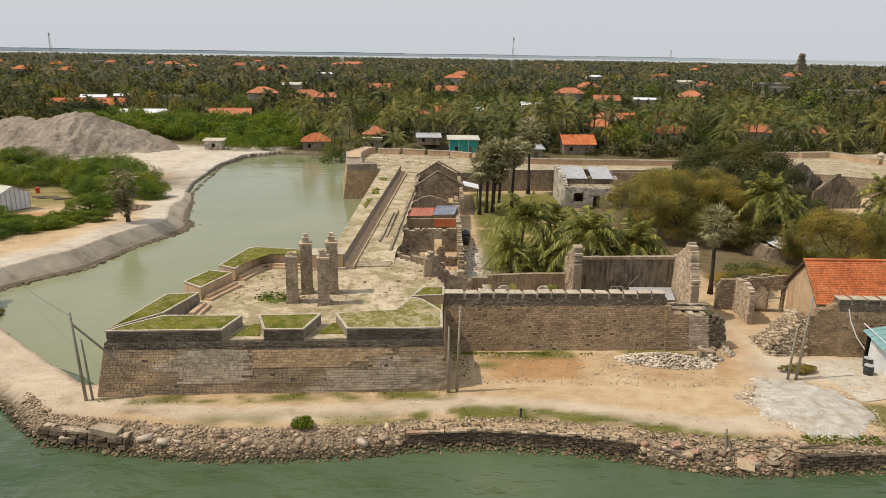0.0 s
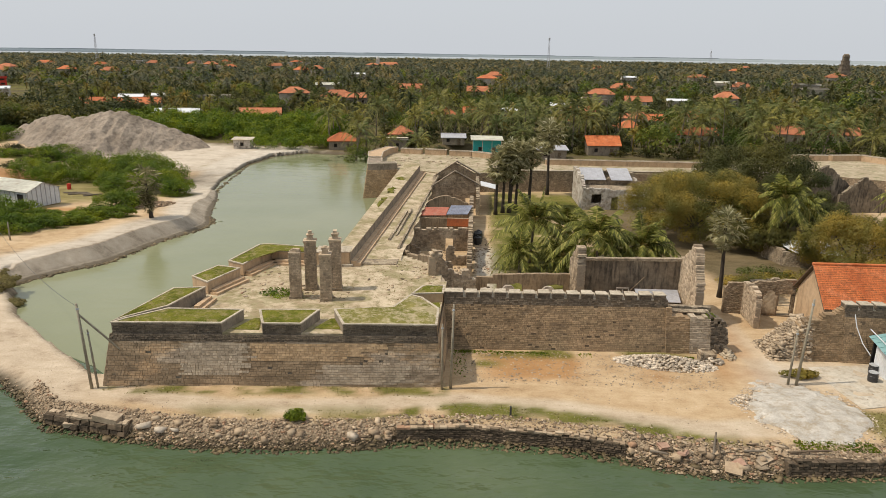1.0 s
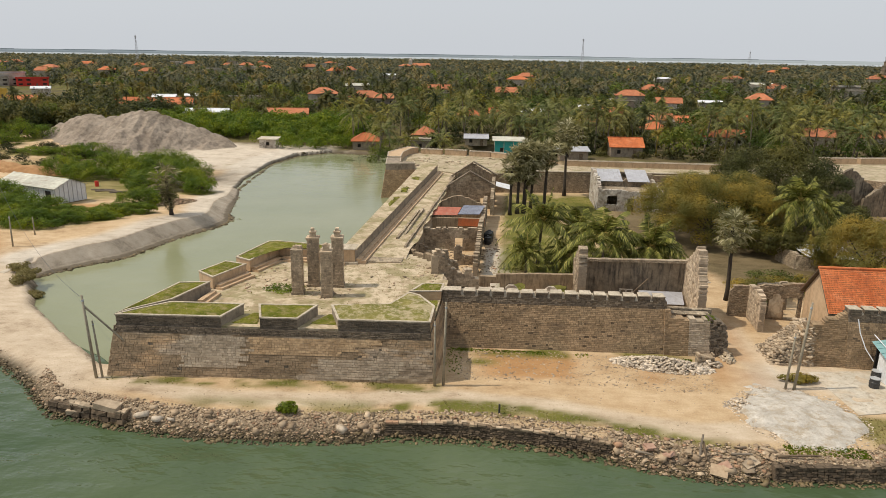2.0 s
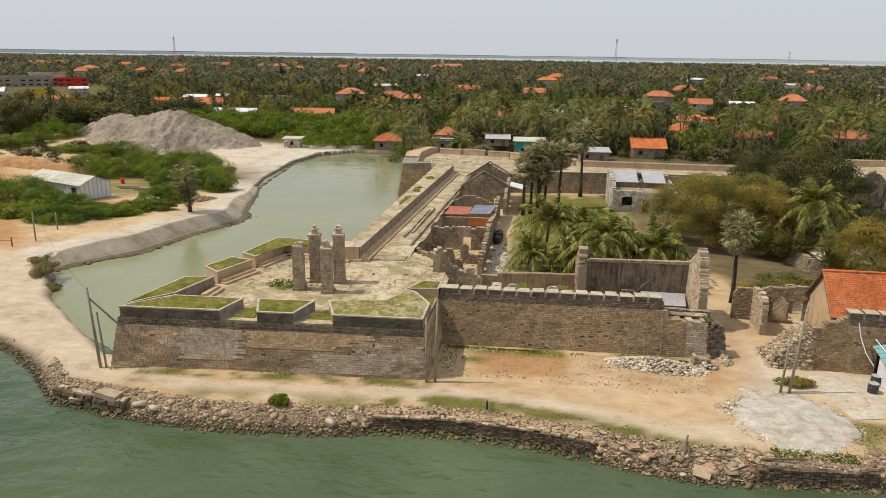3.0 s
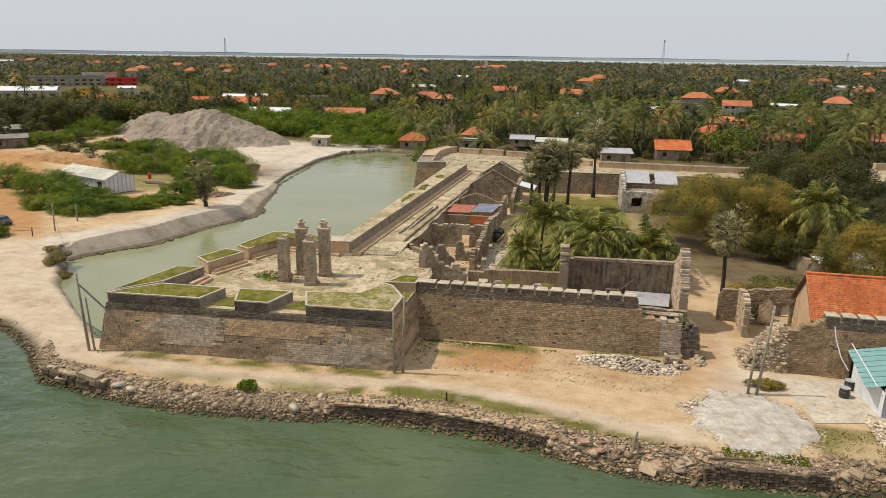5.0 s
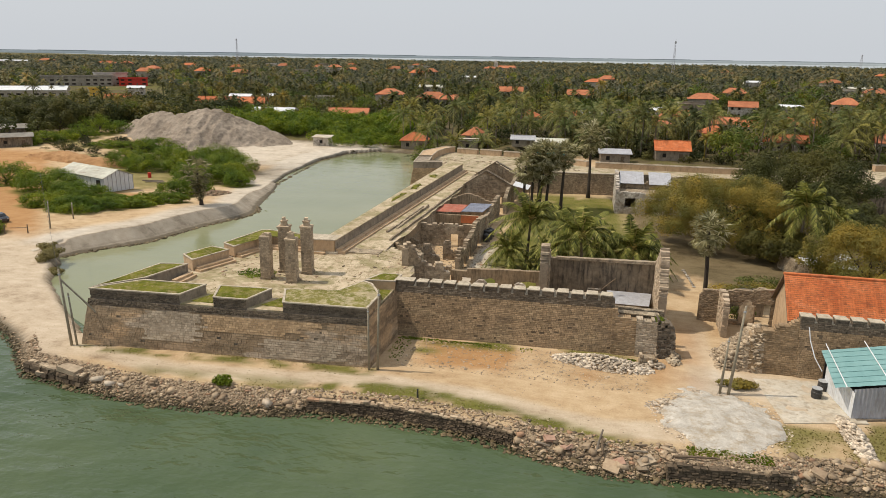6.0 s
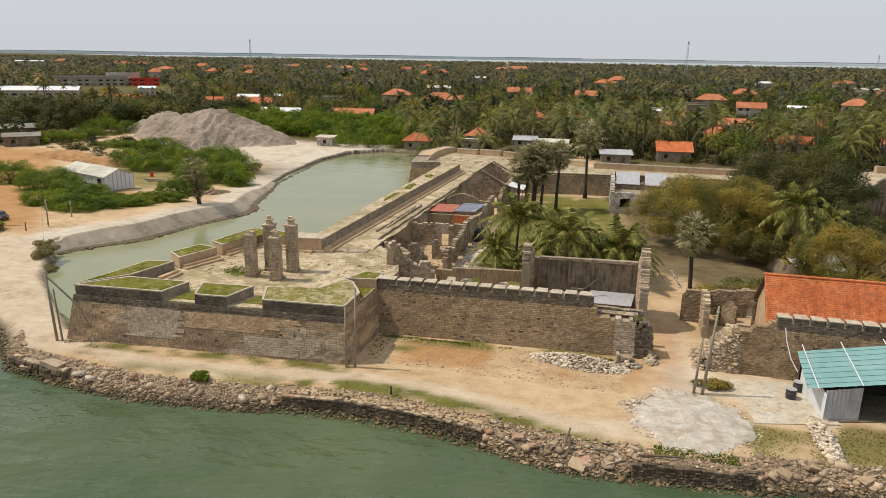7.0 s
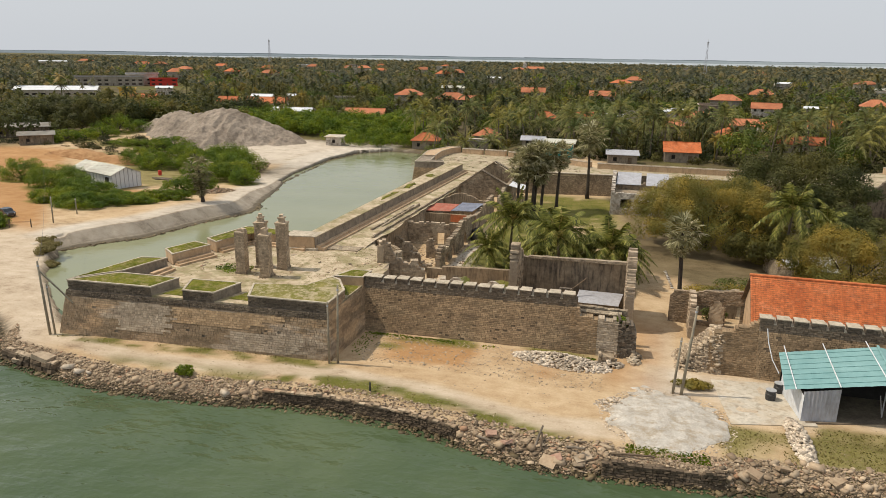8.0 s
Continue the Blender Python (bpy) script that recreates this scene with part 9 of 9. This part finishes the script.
# garden trees close in front of the houses
rr = np.random.default_rng(57)
yard_t, yard_s, yard_p, yard_q = [], [], [], []
for o in [o for o in scene.objects if o.get("category") == "house" and o.location.y > 240]:
    hx, hy = o.location.x, o.location.y
    if hx < -262 and 350 < hy < 515:
        continue
    near_town = 0.6 if 30 < hx < 170 and hy < 420 else 1.0
    tall = near_town * max(c[2] for k in o.children for c in k.bound_box) if o.children else 6.0
    out = np.array([-hx, 30 - hy]) / math.hypot(hx, hy - 30)
    for k in range(7):
        u, w = rr.uniform(-9.5, 9.5), rr.uniform(6.5, 11.0)
        x, y = hx + out[0] * w - out[1] * u, hy + out[1] * w + out[0] * u
        if k < 5:
            yard_t.append((x, y, float(height(x, y)) - 0.2))
            yard_s.append(tall * rr.uniform(0.48, 0.78) / 6.4)
        else:
            yard_p.append((x, y, float(height(x, y)) - 0.2))
            yard_q.append(tall * rr.uniform(0.8, 1.25) / 8.5)
tile_plants("yard_trees", [low_tree(q, 120, 0.62, 4.2, 6.4) for q in (81, 82, 83)], np.array(yard_t), np.array(yard_s), 84, TREE_DARK, "leafy garden trees close to the houses")
tile_plants("yard_palms", [strip_palm(q, 15, 4.4, 6.0 + q % 3, 0.6) for q in (85, 86, 87)], np.array(yard_p), np.array(yard_q), 88, GROVE_LEAF, "coconut palms leaning over the houses")
# bright scrub behind the moat
rr = np.random.default_rng(19)
n = 640
x, y = rr.uniform(-140, -40, n), rr.uniform(220, 276, n)
ok = ~((x < -78) & (y < 240)) & ~((x < -66) & (y < 228)) & ~((x > -49) & (x < -30) & (y < 222))
near = np.min((x[:, None] - HOUSES[None, :, 0]) ** 2 + (y[:, None] - HOUSES[None, :, 1]) ** 2, 1)
ok &= near > 30
p = np.stack([x, y, height(x, y) - 0.2], -1)[ok]
tile_plants("moat_scrub", [leaf_cloud(clump_lobes(4.2, 4.2, 6.0, 16, q, -0.2, 0.3), 330, 0.34, q) for q in (31, 32, 33)], p, rr.uniform(0.55, 1.0, len(p)) * np.interp(p[:, 1], [220, 245], [0.7, 1.05]), 20, BUSH_GREEN, "bright green scrub behind the moat")
n = 120
x, y = rr.uniform(-165, -96, n), rr.uniform(176, 200, n)
y = np.where(x > -122, y - 8, y)
p = np.stack([x, y, height(x, y) - 0.2], -1)
tile_plants("lot_scrub", [low_tree(q, 300, 0.22, 3.0, 2.6) for q in (44, 45)], p, rr.uniform(0.35, 0.9, len(p)), 22, BUSH_OLIVE_DARK, "dull dry scrub between the lot and the mound")
n = 330
x, y = rr.uniform(-215, -96, n), rr.uniform(178, 300, n)
ok = (ring_distance(x, y, [(-158, 192), (-76, 195), (-74, 240), (-158, 240)]) < 0) & (ring_distance(x, y, [(-165, 150), (-96, 150), (-90, 199), (-158, 199), (-168, 176)]) < 0) & ~((x > -126) & (y > 215)) & (x + 175 + (y - 178) > -14)
near = np.min((x[:, None] - HOUSES[None, :, 0]) ** 2 + (y[:, None] - HOUSES[None, :, 1]) ** 2, 1)
ok &= near > 90
p = np.stack([x, y, height(x, y) - 0.2], -1)[ok]
tile_plants("left_woods", [leaf_cloud(clump_lobes(5.6, 5.6, 7.6, 22, q, -0.3, 0.26), 480, 0.45, q) for q in (34, 35, 38)], p, rr.uniform(0.6, 1.35, len(p)), 21, TREE_DARK, "dark green round trees beyond the sandy lot")


# ---------------------------------------------------------------- poles, sheds and small things
def pole(x, y, h, lean, r=0.13, arm=False, label="leaning concrete utility pole"):
    e = empty("utility_pole", label, "pole", (x, y, float(height(x, y)) - 0.2), 0, "utility poles")
    part("shaft", Mesh().tube([(0, 0, 0), (lean[0] * 0.5, lean[1] * 0.5, h * 0.5), (lean[0], lean[1], h)], [r * 1.25, r * 1.1, r * 0.8], 8), POLE, e, smooth=True)
    part("band", Mesh().tube([(lean[0] * 0.93, lean[1] * 0.93, h * 0.93), (lean[0] * 0.95, lean[1] * 0.95, h * 0.95)], [r * 1.1, r * 1.1], 8), STEEL, e)
    if arm:
        part("brace", Mesh().tube([(lean[0] * 0.9, lean[1] * 0.9, h * 0.88), (2.4, 1.4, h * 0.42)], [r * 0.8, r * 0.8], 6), POLE, e, "slanting brace")
    return e


pole(-30.7, 57.0, 8.6, (-0.5, 0.1), 0.12, True, "old utility pole with a slanting brace at the bastion corner")
pole(-30.2, 57.2, 6.0, (-0.4, 0.1), 0.09)
pole(2.75, 59.5, 8.6, (0.15, 0.1), 0.11)
pole(1.95, 59.2, 6.8, (-0.05, 0.05), 0.1)
pole(36.25, 62.8, 9.0, (0.6, 0.4), 0.12)
pole(35.5, 62.9, 5.8, (0.3, 0.3), 0.1)
pole(-67.6, 96.0, 5.0, (0.1, 0), 0.1, label="thin pole beside the sandy track")
pole(-68.5, 102.5, 3.2, (0, 0), 0.1, label="thin pole among the bushes")
wire = empty("overhead_wire", "thin sagging wire from the corner pole", "wire", (-31.2, 57.1, 8.0))
pts = [(-38 * t, 40 * t, 2.2 * t - 9 * t * (1 - t)) for t in [k / 12 for k in range(13)]]
part("cable", Mesh().tube(pts, [0.018] * 13, 5), METAL_DARK, wire)
part("insulator", Mesh().tube([(0, 0, -0.12), (0, 0, 0.12)], [0.06, 0.06], 6), WHITE, wire)
bollard = empty("bollard", "short dark post beside the road", "post", (8.2, 54.6, float(height(8.2, 54.6))))
part("post", Mesh().tube([(0, 0, -0.2), (0, 0, 0.85)], [0.1, 0.08], 8), METAL_DARK, bollard)
part("post_cap", Mesh().tube([(0, 0, 0.85), (0, 0, 0.92)], [0.1, 0.05], 8), METAL_DARK, bollard)

TEAL_SEAM = surf("teal_seam", (0.10, 0.24, 0.235), (0.15, 0.31, 0.30), 0.5, 2.0, 0.5, bumps=0.0)
# sheet-metal workshop with a teal roof
ws = empty("sheet_workshop", "open workshop shed with a teal sheet roof and grey sheet wall", "shed")


def sheet(a, b, c, d, pitch, amp, th=0.0):
    """Ribbed sheet over a (front left), b (front right), c (rear right), d (rear left); ribs run front to rear."""
    a, b, c, d = map(Vector, (a, b, c, d))
    nrm = (b - a).cross(d - a).normalized()
    n = int((b - a).length / pitch) * 2
    m = Mesh()
    for k in range(n + 1):
        t = k / n
        o = nrm * (amp if k % 2 else 0)
        m.v += [tuple(a.lerp(b, t) + o), tuple(d.lerp(c, t) + o)]
    m.f = [(2 * k, 2 * k + 2, 2 * k + 3, 2 * k + 1) for k in range(n)]
    return m


A_, B_, C_, D_ = Vector((44.6, 61.0, 2.65)), Vector((53.2, 61.2, 4.25)), Vector((53.4, 68.0, 4.95)), Vector((45.05, 67.6, 3.45))
part("roof", sheet(A_, B_, C_, D_, 0.9, 0.025), TEAL_SHEET, ws, "teal ribbed roof sheets")
part("roof", sheet(B_ + Vector((0.05, 0, 0)), (62, 61.4, 2.7), (62, 67.8, 3.4), C_ + Vector((0.05, 0, 0)), 0.9, 0.025), TEAL_SHEET, ws, "teal ribbed roof sheets")
part("ridge_cap", Mesh().tube([B_ + Vector((0, -0.1, 0.05)), C_ + Vector((0, 0.1, 0.05))], [0.12, 0.12], 6), TEAL_SHEET, ws)
for k in range(7):
    t = 0.1 + k * 0.135
    part("sheet_seam", Mesh().tube([A_.lerp(D_, t) + Vector((0, 0, 0.04)), B_.lerp(C_, t) + Vector((0, 0, 0.04))], [0.02, 0.02], 4), TEAL_SEAM, ws)
for s_ in (0.1, 0.5, 0.93):
    a, b = A_.lerp(B_, s_) + Vector((0, -0.2, 0.1)), D_.lerp(C_, s_) + Vector((-0.3, 0.7, 0.3))
    part("roof_batten", Mesh().tube([a, b], [0.05, 0.05], 6), SHEET, ws, "pale pole laid over the roof")
part("side_wall", sheet((46.1, 60.6, 0.1), (49.1, 61.3, 0.1), (49.1, 61.3, 3.2), (46.1, 60.9, 2.75), 0.34, 0.05), SHEET_GREY, ws, "grey ribbed wall sheet")
part("end_wall", sheet((45.4, 66.5, 0.1), (46.1, 60.6, 0.1), (46.1, 60.6, 2.5), (45.4, 66.5, 3.2), 0.34, 0.05), SHEET, ws, "white sheet wall")
# the workshop's inner shade is put into this wall's near-black
part("rear_wall", Mesh().box(45.4, 67.0, 0, 62, 67.2, 3.2), DARK, ws, "inner wall with interior shade in its colour")
for x, y, h in ((46.2, 60.8, 2.6), (49.1, 61.5, 2.6), (53.2, 63.4, 2.6), (57.5, 64.8, 2.7), (61.5, 66.2, 2.7)):
    part("post", Mesh().tube([(x, y, -0.1), (x, y, h)], [0.06, 0.06], 6), STEEL, ws)
part("brace", Mesh().tube([(53.2, 63.4, 0.1), (52.6, 62.8, 2.4)], [0.04, 0.04], 6), STEEL, ws)
part("floor_slab", Mesh().prism([(40.2, 58.3, -0.3), (47.4, 60.0, -0.3), (46.0, 68.0, -0.3), (39.2, 67.0, -0.3)], [(40.2, 58.3, 0.05), (47.4, 60.0, 0.09), (46.0, 68.0, 0.09), (39.2, 67.0, 0.05)]), CONCRETE, ws, "cracked pale concrete yard slab")
# dark stone tone stands in for the roof's shade on this floor
part("floor_slab", Mesh().prism([(46.5, 60.3, -0.3), (62, 64.5, -0.3), (62, 68.0, -0.3), (45.8, 67.5, -0.3)], [(46.5, 60.3, 0.1), (62, 64.5, 0.1), (62, 68.0, 0.1), (45.8, 67.5, 0.1)]), STONE_DARK, ws, "floor with roof shade in its dark colour")
for x, y in ((44.2, 64.2), (45.2, 66.0)):
    e = empty("oil_drum", "black metal drum standing in the yard", "drum", (x, y, 0.07), 0, "drums in the yard")
    part("barrel", Mesh().tube([(0, 0, 0), (0, 0, 0.3), (0, 0, 0.33), (0, 0, 0.6), (0, 0, 0.63), (0, 0, 0.95)], [0.45, 0.45, 0.48, 0.48, 0.45, 0.45], 14), METAL_DARK, e, smooth=False)
    part("lid", Mesh().tube([(0, 0, 0.93), (0, 0, 0.97)], [0.47, 0.47], 14), STEEL, e)
hose = empty("hanging_pipe", "pale bent pipe hanging against the fort wall", "pipe", (44.3, 68.2, 0))
part("pipe", Mesh().tube([(-0.3, 0.6, 5.3), (-0.1, 0.2, 4.0), (0.3, -0.6, 2.6), (0.9, -1.3, 1.6)], [0.05] * 4, 6), SHEET, hose)

# the barn on the far bank
barn = empty("metal_barn", "white ribbed metal barn among scrub bushes", "barn", (-87.0, 131.9, 1.0), 68.9)
W2, L2 = 3.35, 8.6
part("wall", Mesh().box(-W2, -L2, -0.3, W2, L2, 2.9), SHEET, barn, "pale ribbed walls")
for yy in (-L2, L2 - 0.1):
    part("gable", Mesh().prism([(-W2, yy, 2.9), (W2, yy, 2.9), (0, yy, 4.2)], [(-W2, yy + 0.1, 2.9), (W2, yy + 0.1, 2.9), (0, yy + 0.1, 4.2)]), SHEET, barn)
for k in range(8):
    x = -W2 + 2 * W2 * k / 7
    part("wall_rib", Mesh().box(x - 0.06, -L2 - 0.08, -0.2, x + 0.06, -L2, 2.9 + 1.3 * (1 - abs(x) / W2)), SHEET_GREY, barn)
for k in range(12):
    y = -L2 + 0.5 + 2 * (L2 - 0.5) * k / 11
    part("wall_rib", Mesh().box(-W2 - 0.07, y - 0.06, -0.2, -W2, y + 0.06, 2.9), SHEET_GREY, barn)
for s in (-1, 1):
    for k in range(5):
        y0, y1 = -L2 - 0.3 + k * 3.56, -L2 - 0.3 + (k + 1) * 3.56 - 0.03
        lo_, hi_ = (s * (W2 + 0.35), 2.78), (0, 4.3)
        part("roof_sheet", Mesh().prism([(lo_[0], y0, lo_[1]), (hi_[0], y0, hi_[1]), (hi_[0], y1, hi_[1]), (lo_[0], y1, lo_[1])], [(lo_[0], y0, lo_[1] + 0.06), (hi_[0], y0, hi_[1] + 0.06), (hi_[0], y1, hi_[1] + 0.06), (lo_[0], y1, lo_[1] + 0.06)]), SHEET_OLD, barn, "pale yellowish roof sheet")
part("barn_door", Mesh().box(-W2 - 0.1, -L2 + 1.2, 0, -W2 - 0.05, -L2 + 2.8, 2.3), DARK, barn)


def car(x, y, rz):
    e = empty("car", "dark parked hatchback on the sandy track", "car", (x, y, float(height(x, y)) + 0.02), rz)
    prof = [(-2.0, 0.35), (-2.05, 0.75), (-1.75, 0.95), (-1.25, 1.0), (-0.7, 1.42), (0.7, 1.45), (1.5, 1.05), (1.95, 0.9), (2.0, 0.35)]
    n = len(prof)
    part("body", Mesh().prism([(px, -0.82, pz) for px, pz in prof], [(px, 0.82, pz) for px, pz in prof]), CARPAINT, e)
    part("windscreen", Mesh().prism([(-1.2, -0.7, 1.03), (-0.72, -0.66, 1.4), (-0.72, 0.66, 1.4), (-1.2, 0.7, 1.03)], [(-1.24, -0.7, 1.05), (-0.75, -0.66, 1.43), (-0.75, 0.66, 1.43), (-1.24, 0.7, 1.05)]), GLASS, e)
    part("rear_window", Mesh().prism([(0.75, -0.66, 1.42), (1.45, -0.7, 1.08), (1.45, 0.7, 1.08), (0.75, 0.66, 1.42)], [(0.78, -0.66, 1.45), (1.48, -0.7, 1.11), (1.48, 0.7, 1.11), (0.78, 0.66, 1.45)]), GLASS, e)
    for s in (-1, 1):
        part("side_window", Mesh().prism([(-0.95, s * 0.83, 1.05), (1.2, s * 0.83, 1.05), (0.65, s * 0.83, 1.36), (-0.62, s * 0.83, 1.36)], [(-0.95, s * 0.85, 1.05), (1.2, s * 0.85, 1.05), (0.65, s * 0.85, 1.36), (-0.62, s * 0.85, 1.36)]), GLASS, e)
        part("headlight", Mesh().box(-2.06, s * 0.6 - 0.15, 0.62, -1.98, s * 0.6 + 0.15, 0.78), STEEL, e)
        for px in (-1.3, 1.3):
            w = part("wheel", Mesh().tube([(px, s * 0.72, 0.32), (px, s * 0.9, 0.32)], [0.32, 0.32], 14), METAL_DARK, e)
            part("rim", Mesh().tube([(px, s * 0.89, 0.32), (px, s * 0.92, 0.32)], [0.19, 0.19], 10), STEEL, w)


car(-79.6, 97.6, 160)
for k, (x, y) in enumerate(((-69.2, 92.8), (-72.6, 91.6), (-75.8, 90.3))):
    e = empty("fence_post", "rough wooden post at the track gate", "post", (x, y, float(height(x, y))), 0, "gate posts")
    part("post", Mesh().tube([(0, 0, -0.2), (0.05, 0, 1.5)], [0.11, 0.09], 7), WOOD_OLD, e)
    part("rail", Mesh().tube([(0.02, 0, 1.0), (-3.1, -1.3, 0.95)], [0.04, 0.04], 5), WOOD_OLD, e)

# ---------------------------------------------------------------- small things in the court, at the gate and on the shore
for k in range(11):
    t = k / 10
    x, y = 36.35 - 0.75 * t, 94.0 + 7.0 * t
    tv, tf = ROCKS[k % len(ROCKS)]
    me = np_mesh("edging_stone", tv * 0.22, tf)
    me.materials.append(WHITE)
    ob = new("edging_stone", me)
    ob.matrix_basis = pose(x, y, float(height(x, y)) + 0.08, 0, 0, k * 40)
    tagged(ob, "whitewashed edging stone beside the sandy lane", "stone", "edging stones of the lane")
for k, (x, y, r, h, mat) in enumerate(((5.2, 111.0, 0.75, 1.5, METAL_DARK), (5.3, 112.8, 0.7, 1.3, METAL_DARK), (5.2, 109.4, 0.6, 1.2, METAL_DARK))):
    e = empty("water_tank", "black plastic water tank beside the ruined court wall", "tank", (x, y, float(height(x, y)) - 0.02), 0, "water tanks")
    part("tank_body", Mesh().tube([(0, 0, 0), (0, 0, h * 0.3), (0, 0, h * 0.33), (0, 0, h * 0.66), (0, 0, h * 0.69), (0, 0, h), (0, 0, h * 1.12)], [r, r, r * 1.05, r * 1.05, r, r * 0.95, r * 0.35], 14), mat, e)
    part("lid", Mesh().tube([(0, 0, h * 1.1), (0, 0, h * 1.2)], [r * 0.36, r * 0.34], 12), METAL_DARK, e)
beam = empty("leaning_beam", "weathered beam leaning inside the roofless church", "beam", (24.4, 80.6, 0.2))
part("beam", Mesh().tube([(-1.6, 0, 2.0), (1.2, 1.6, 4.2)], [0.08, 0.07], 6), WOOD_OLD, beam)
part("prop", Mesh().tube([(-1.6, 0, 0), (-1.6, 0, 2.05)], [0.08, 0.08], 6), WOOD_OLD, beam)
frame_ = empty("window_frame", "white-painted window frame leaning on the church wall", "frame", (23.2, 82.7, 0.2))
for x0, z0, x1, z1 in ((-0.8, 0, -0.68, 2.6), (-0.06, 0, 0.06, 2.6), (0.68, 0, 0.8, 2.6), (-0.8, 2.5, 0.8, 2.62), (-0.8, 1.3, 0.8, 1.42)):
    part("bar", Mesh().box(x0, -0.05, z0, x1, 0.05, z1), WHITE, frame_)
for k, (x, y, ln, rz) in enumerate(((-82.0, 144.8, 5.0, 10), (-80.6, 143.6, 4.2, 25), (-78.4, 143.4, 4.6, -8), (-77.0, 142.4, 3.6, 40))):
    e = empty("log", "weathered log lying on the sand beside the barn", "log", (x, y, float(height(x, y)) + 0.16), rz, "logs by the barn")
    part("stem", Mesh().tube([(-ln / 2, 0, 0), (0, 0.08, 0.03), (ln / 2, 0, 0)], [0.2, 0.18, 0.15], 8), TRUNK, e)
barrel = empty("red_barrel", "red metal barrel standing behind the barn", "barrel", (-86.5, 150.0, float(height(-86.5, 150.0))))
part("barrel", Mesh().tube([(0, 0, -0.1), (0, 0, 0.5), (0, 0, 0.53), (0, 0, 1.2)], [0.42, 0.42, 0.45, 0.42], 12), RED_PAINT, barrel)
part("lid", Mesh().tube([(0, 0, 1.18), (0, 0, 1.24)], [0.43, 0.4], 12), RED_PAINT, barrel)
PINK_SLAB = surf("pinkish_concrete", (0.28, 0.165, 0.115), (0.46, 0.30, 0.22), 0.8, 4.0, 0.92, island=0.3, bumps=0.5)
for k, (x, d, sx, sy, sz, tx, ty, rz, mat) in enumerate(((20.6, 1.7, 0.9, 0.6, 0.2, 12, 8, 20, PINK_SLAB), (22.0, 1.5, 0.8, 0.6, 0.2, -18, 6, 50, PINK_SLAB), (26.2, 1.1, 0.9, 0.6, 0.25, 10, -16, 10, PINK_SLAB), (25.6, 0.7, 1.3, 1.0, 0.2, 24, 4, -15, ROCK), (23.6, 2.0, 0.9, 0.5, 0.24, -8, 14, 70, ROCK), (28.3, 1.4, 1.4, 0.7, 0.2, 14, -10, 35, RUBBLE), (41.2, 1.4, 1.1, 0.7, 0.25, 10, 12, -25, ROCK), (43.4, 2.0, 1.1, 0.6, 0.22, -12, 8, 15, ROCK), (47.2, 1.5, 1.2, 0.8, 0.25, 14, -6, 40, ROCK), (-29.4, 1.0, 2.0, 1.2, 0.5, 6, 4, 8, RUBBLE), (-26.4, 1.1, 2.2, 1.1, 0.5, -4, 5, -6, RUBBLE))):
    y = float(np.interp(x, SX, SY)) + d
    e = Mesh().box(-sx / 2, -sy / 2, -sz / 2, sx / 2, sy / 2, sz / 2, 0.09, random.Random(k + 3))
    ob = tagged(part("broken_slab", e, mat), "broken masonry slab tilted among the shore rubble", "slab", "broken slabs on the shore")
    ob.matrix_basis = pose(x, y, float(height(x, y)) + 0.2, tx, ty, rz)
for k, (x, d, ln, tilt, rz) in enumerate(((24.4, 1.8, 1.8, 50, 70), (24.9, 1.6, 1.5, 42, 95), (26.9, 2.1, 1.6, 15, -20), (30.4, 1.6, 3.4, 3, 4), (19.4, 1.1, 1.5, 8, -30), (22.8, 0.9, 1.3, 10, 25))):
    y = float(np.interp(x, SX, SY)) + d
    ob = tagged(part("driftwood_post", Mesh().tube([(0, 0, 0), (ln * 0.5, 0.03, 0.02), (ln, 0, 0)], [0.11, 0.1, 0.08], 7), WOOD_OLD if k % 2 else TRUNK), "old timber post stranded in the shore rubble", "timber", "stranded timber")
    ob.matrix_basis = pose(x, y, float(height(x, y)) + 0.16, 0, -tilt, rz)
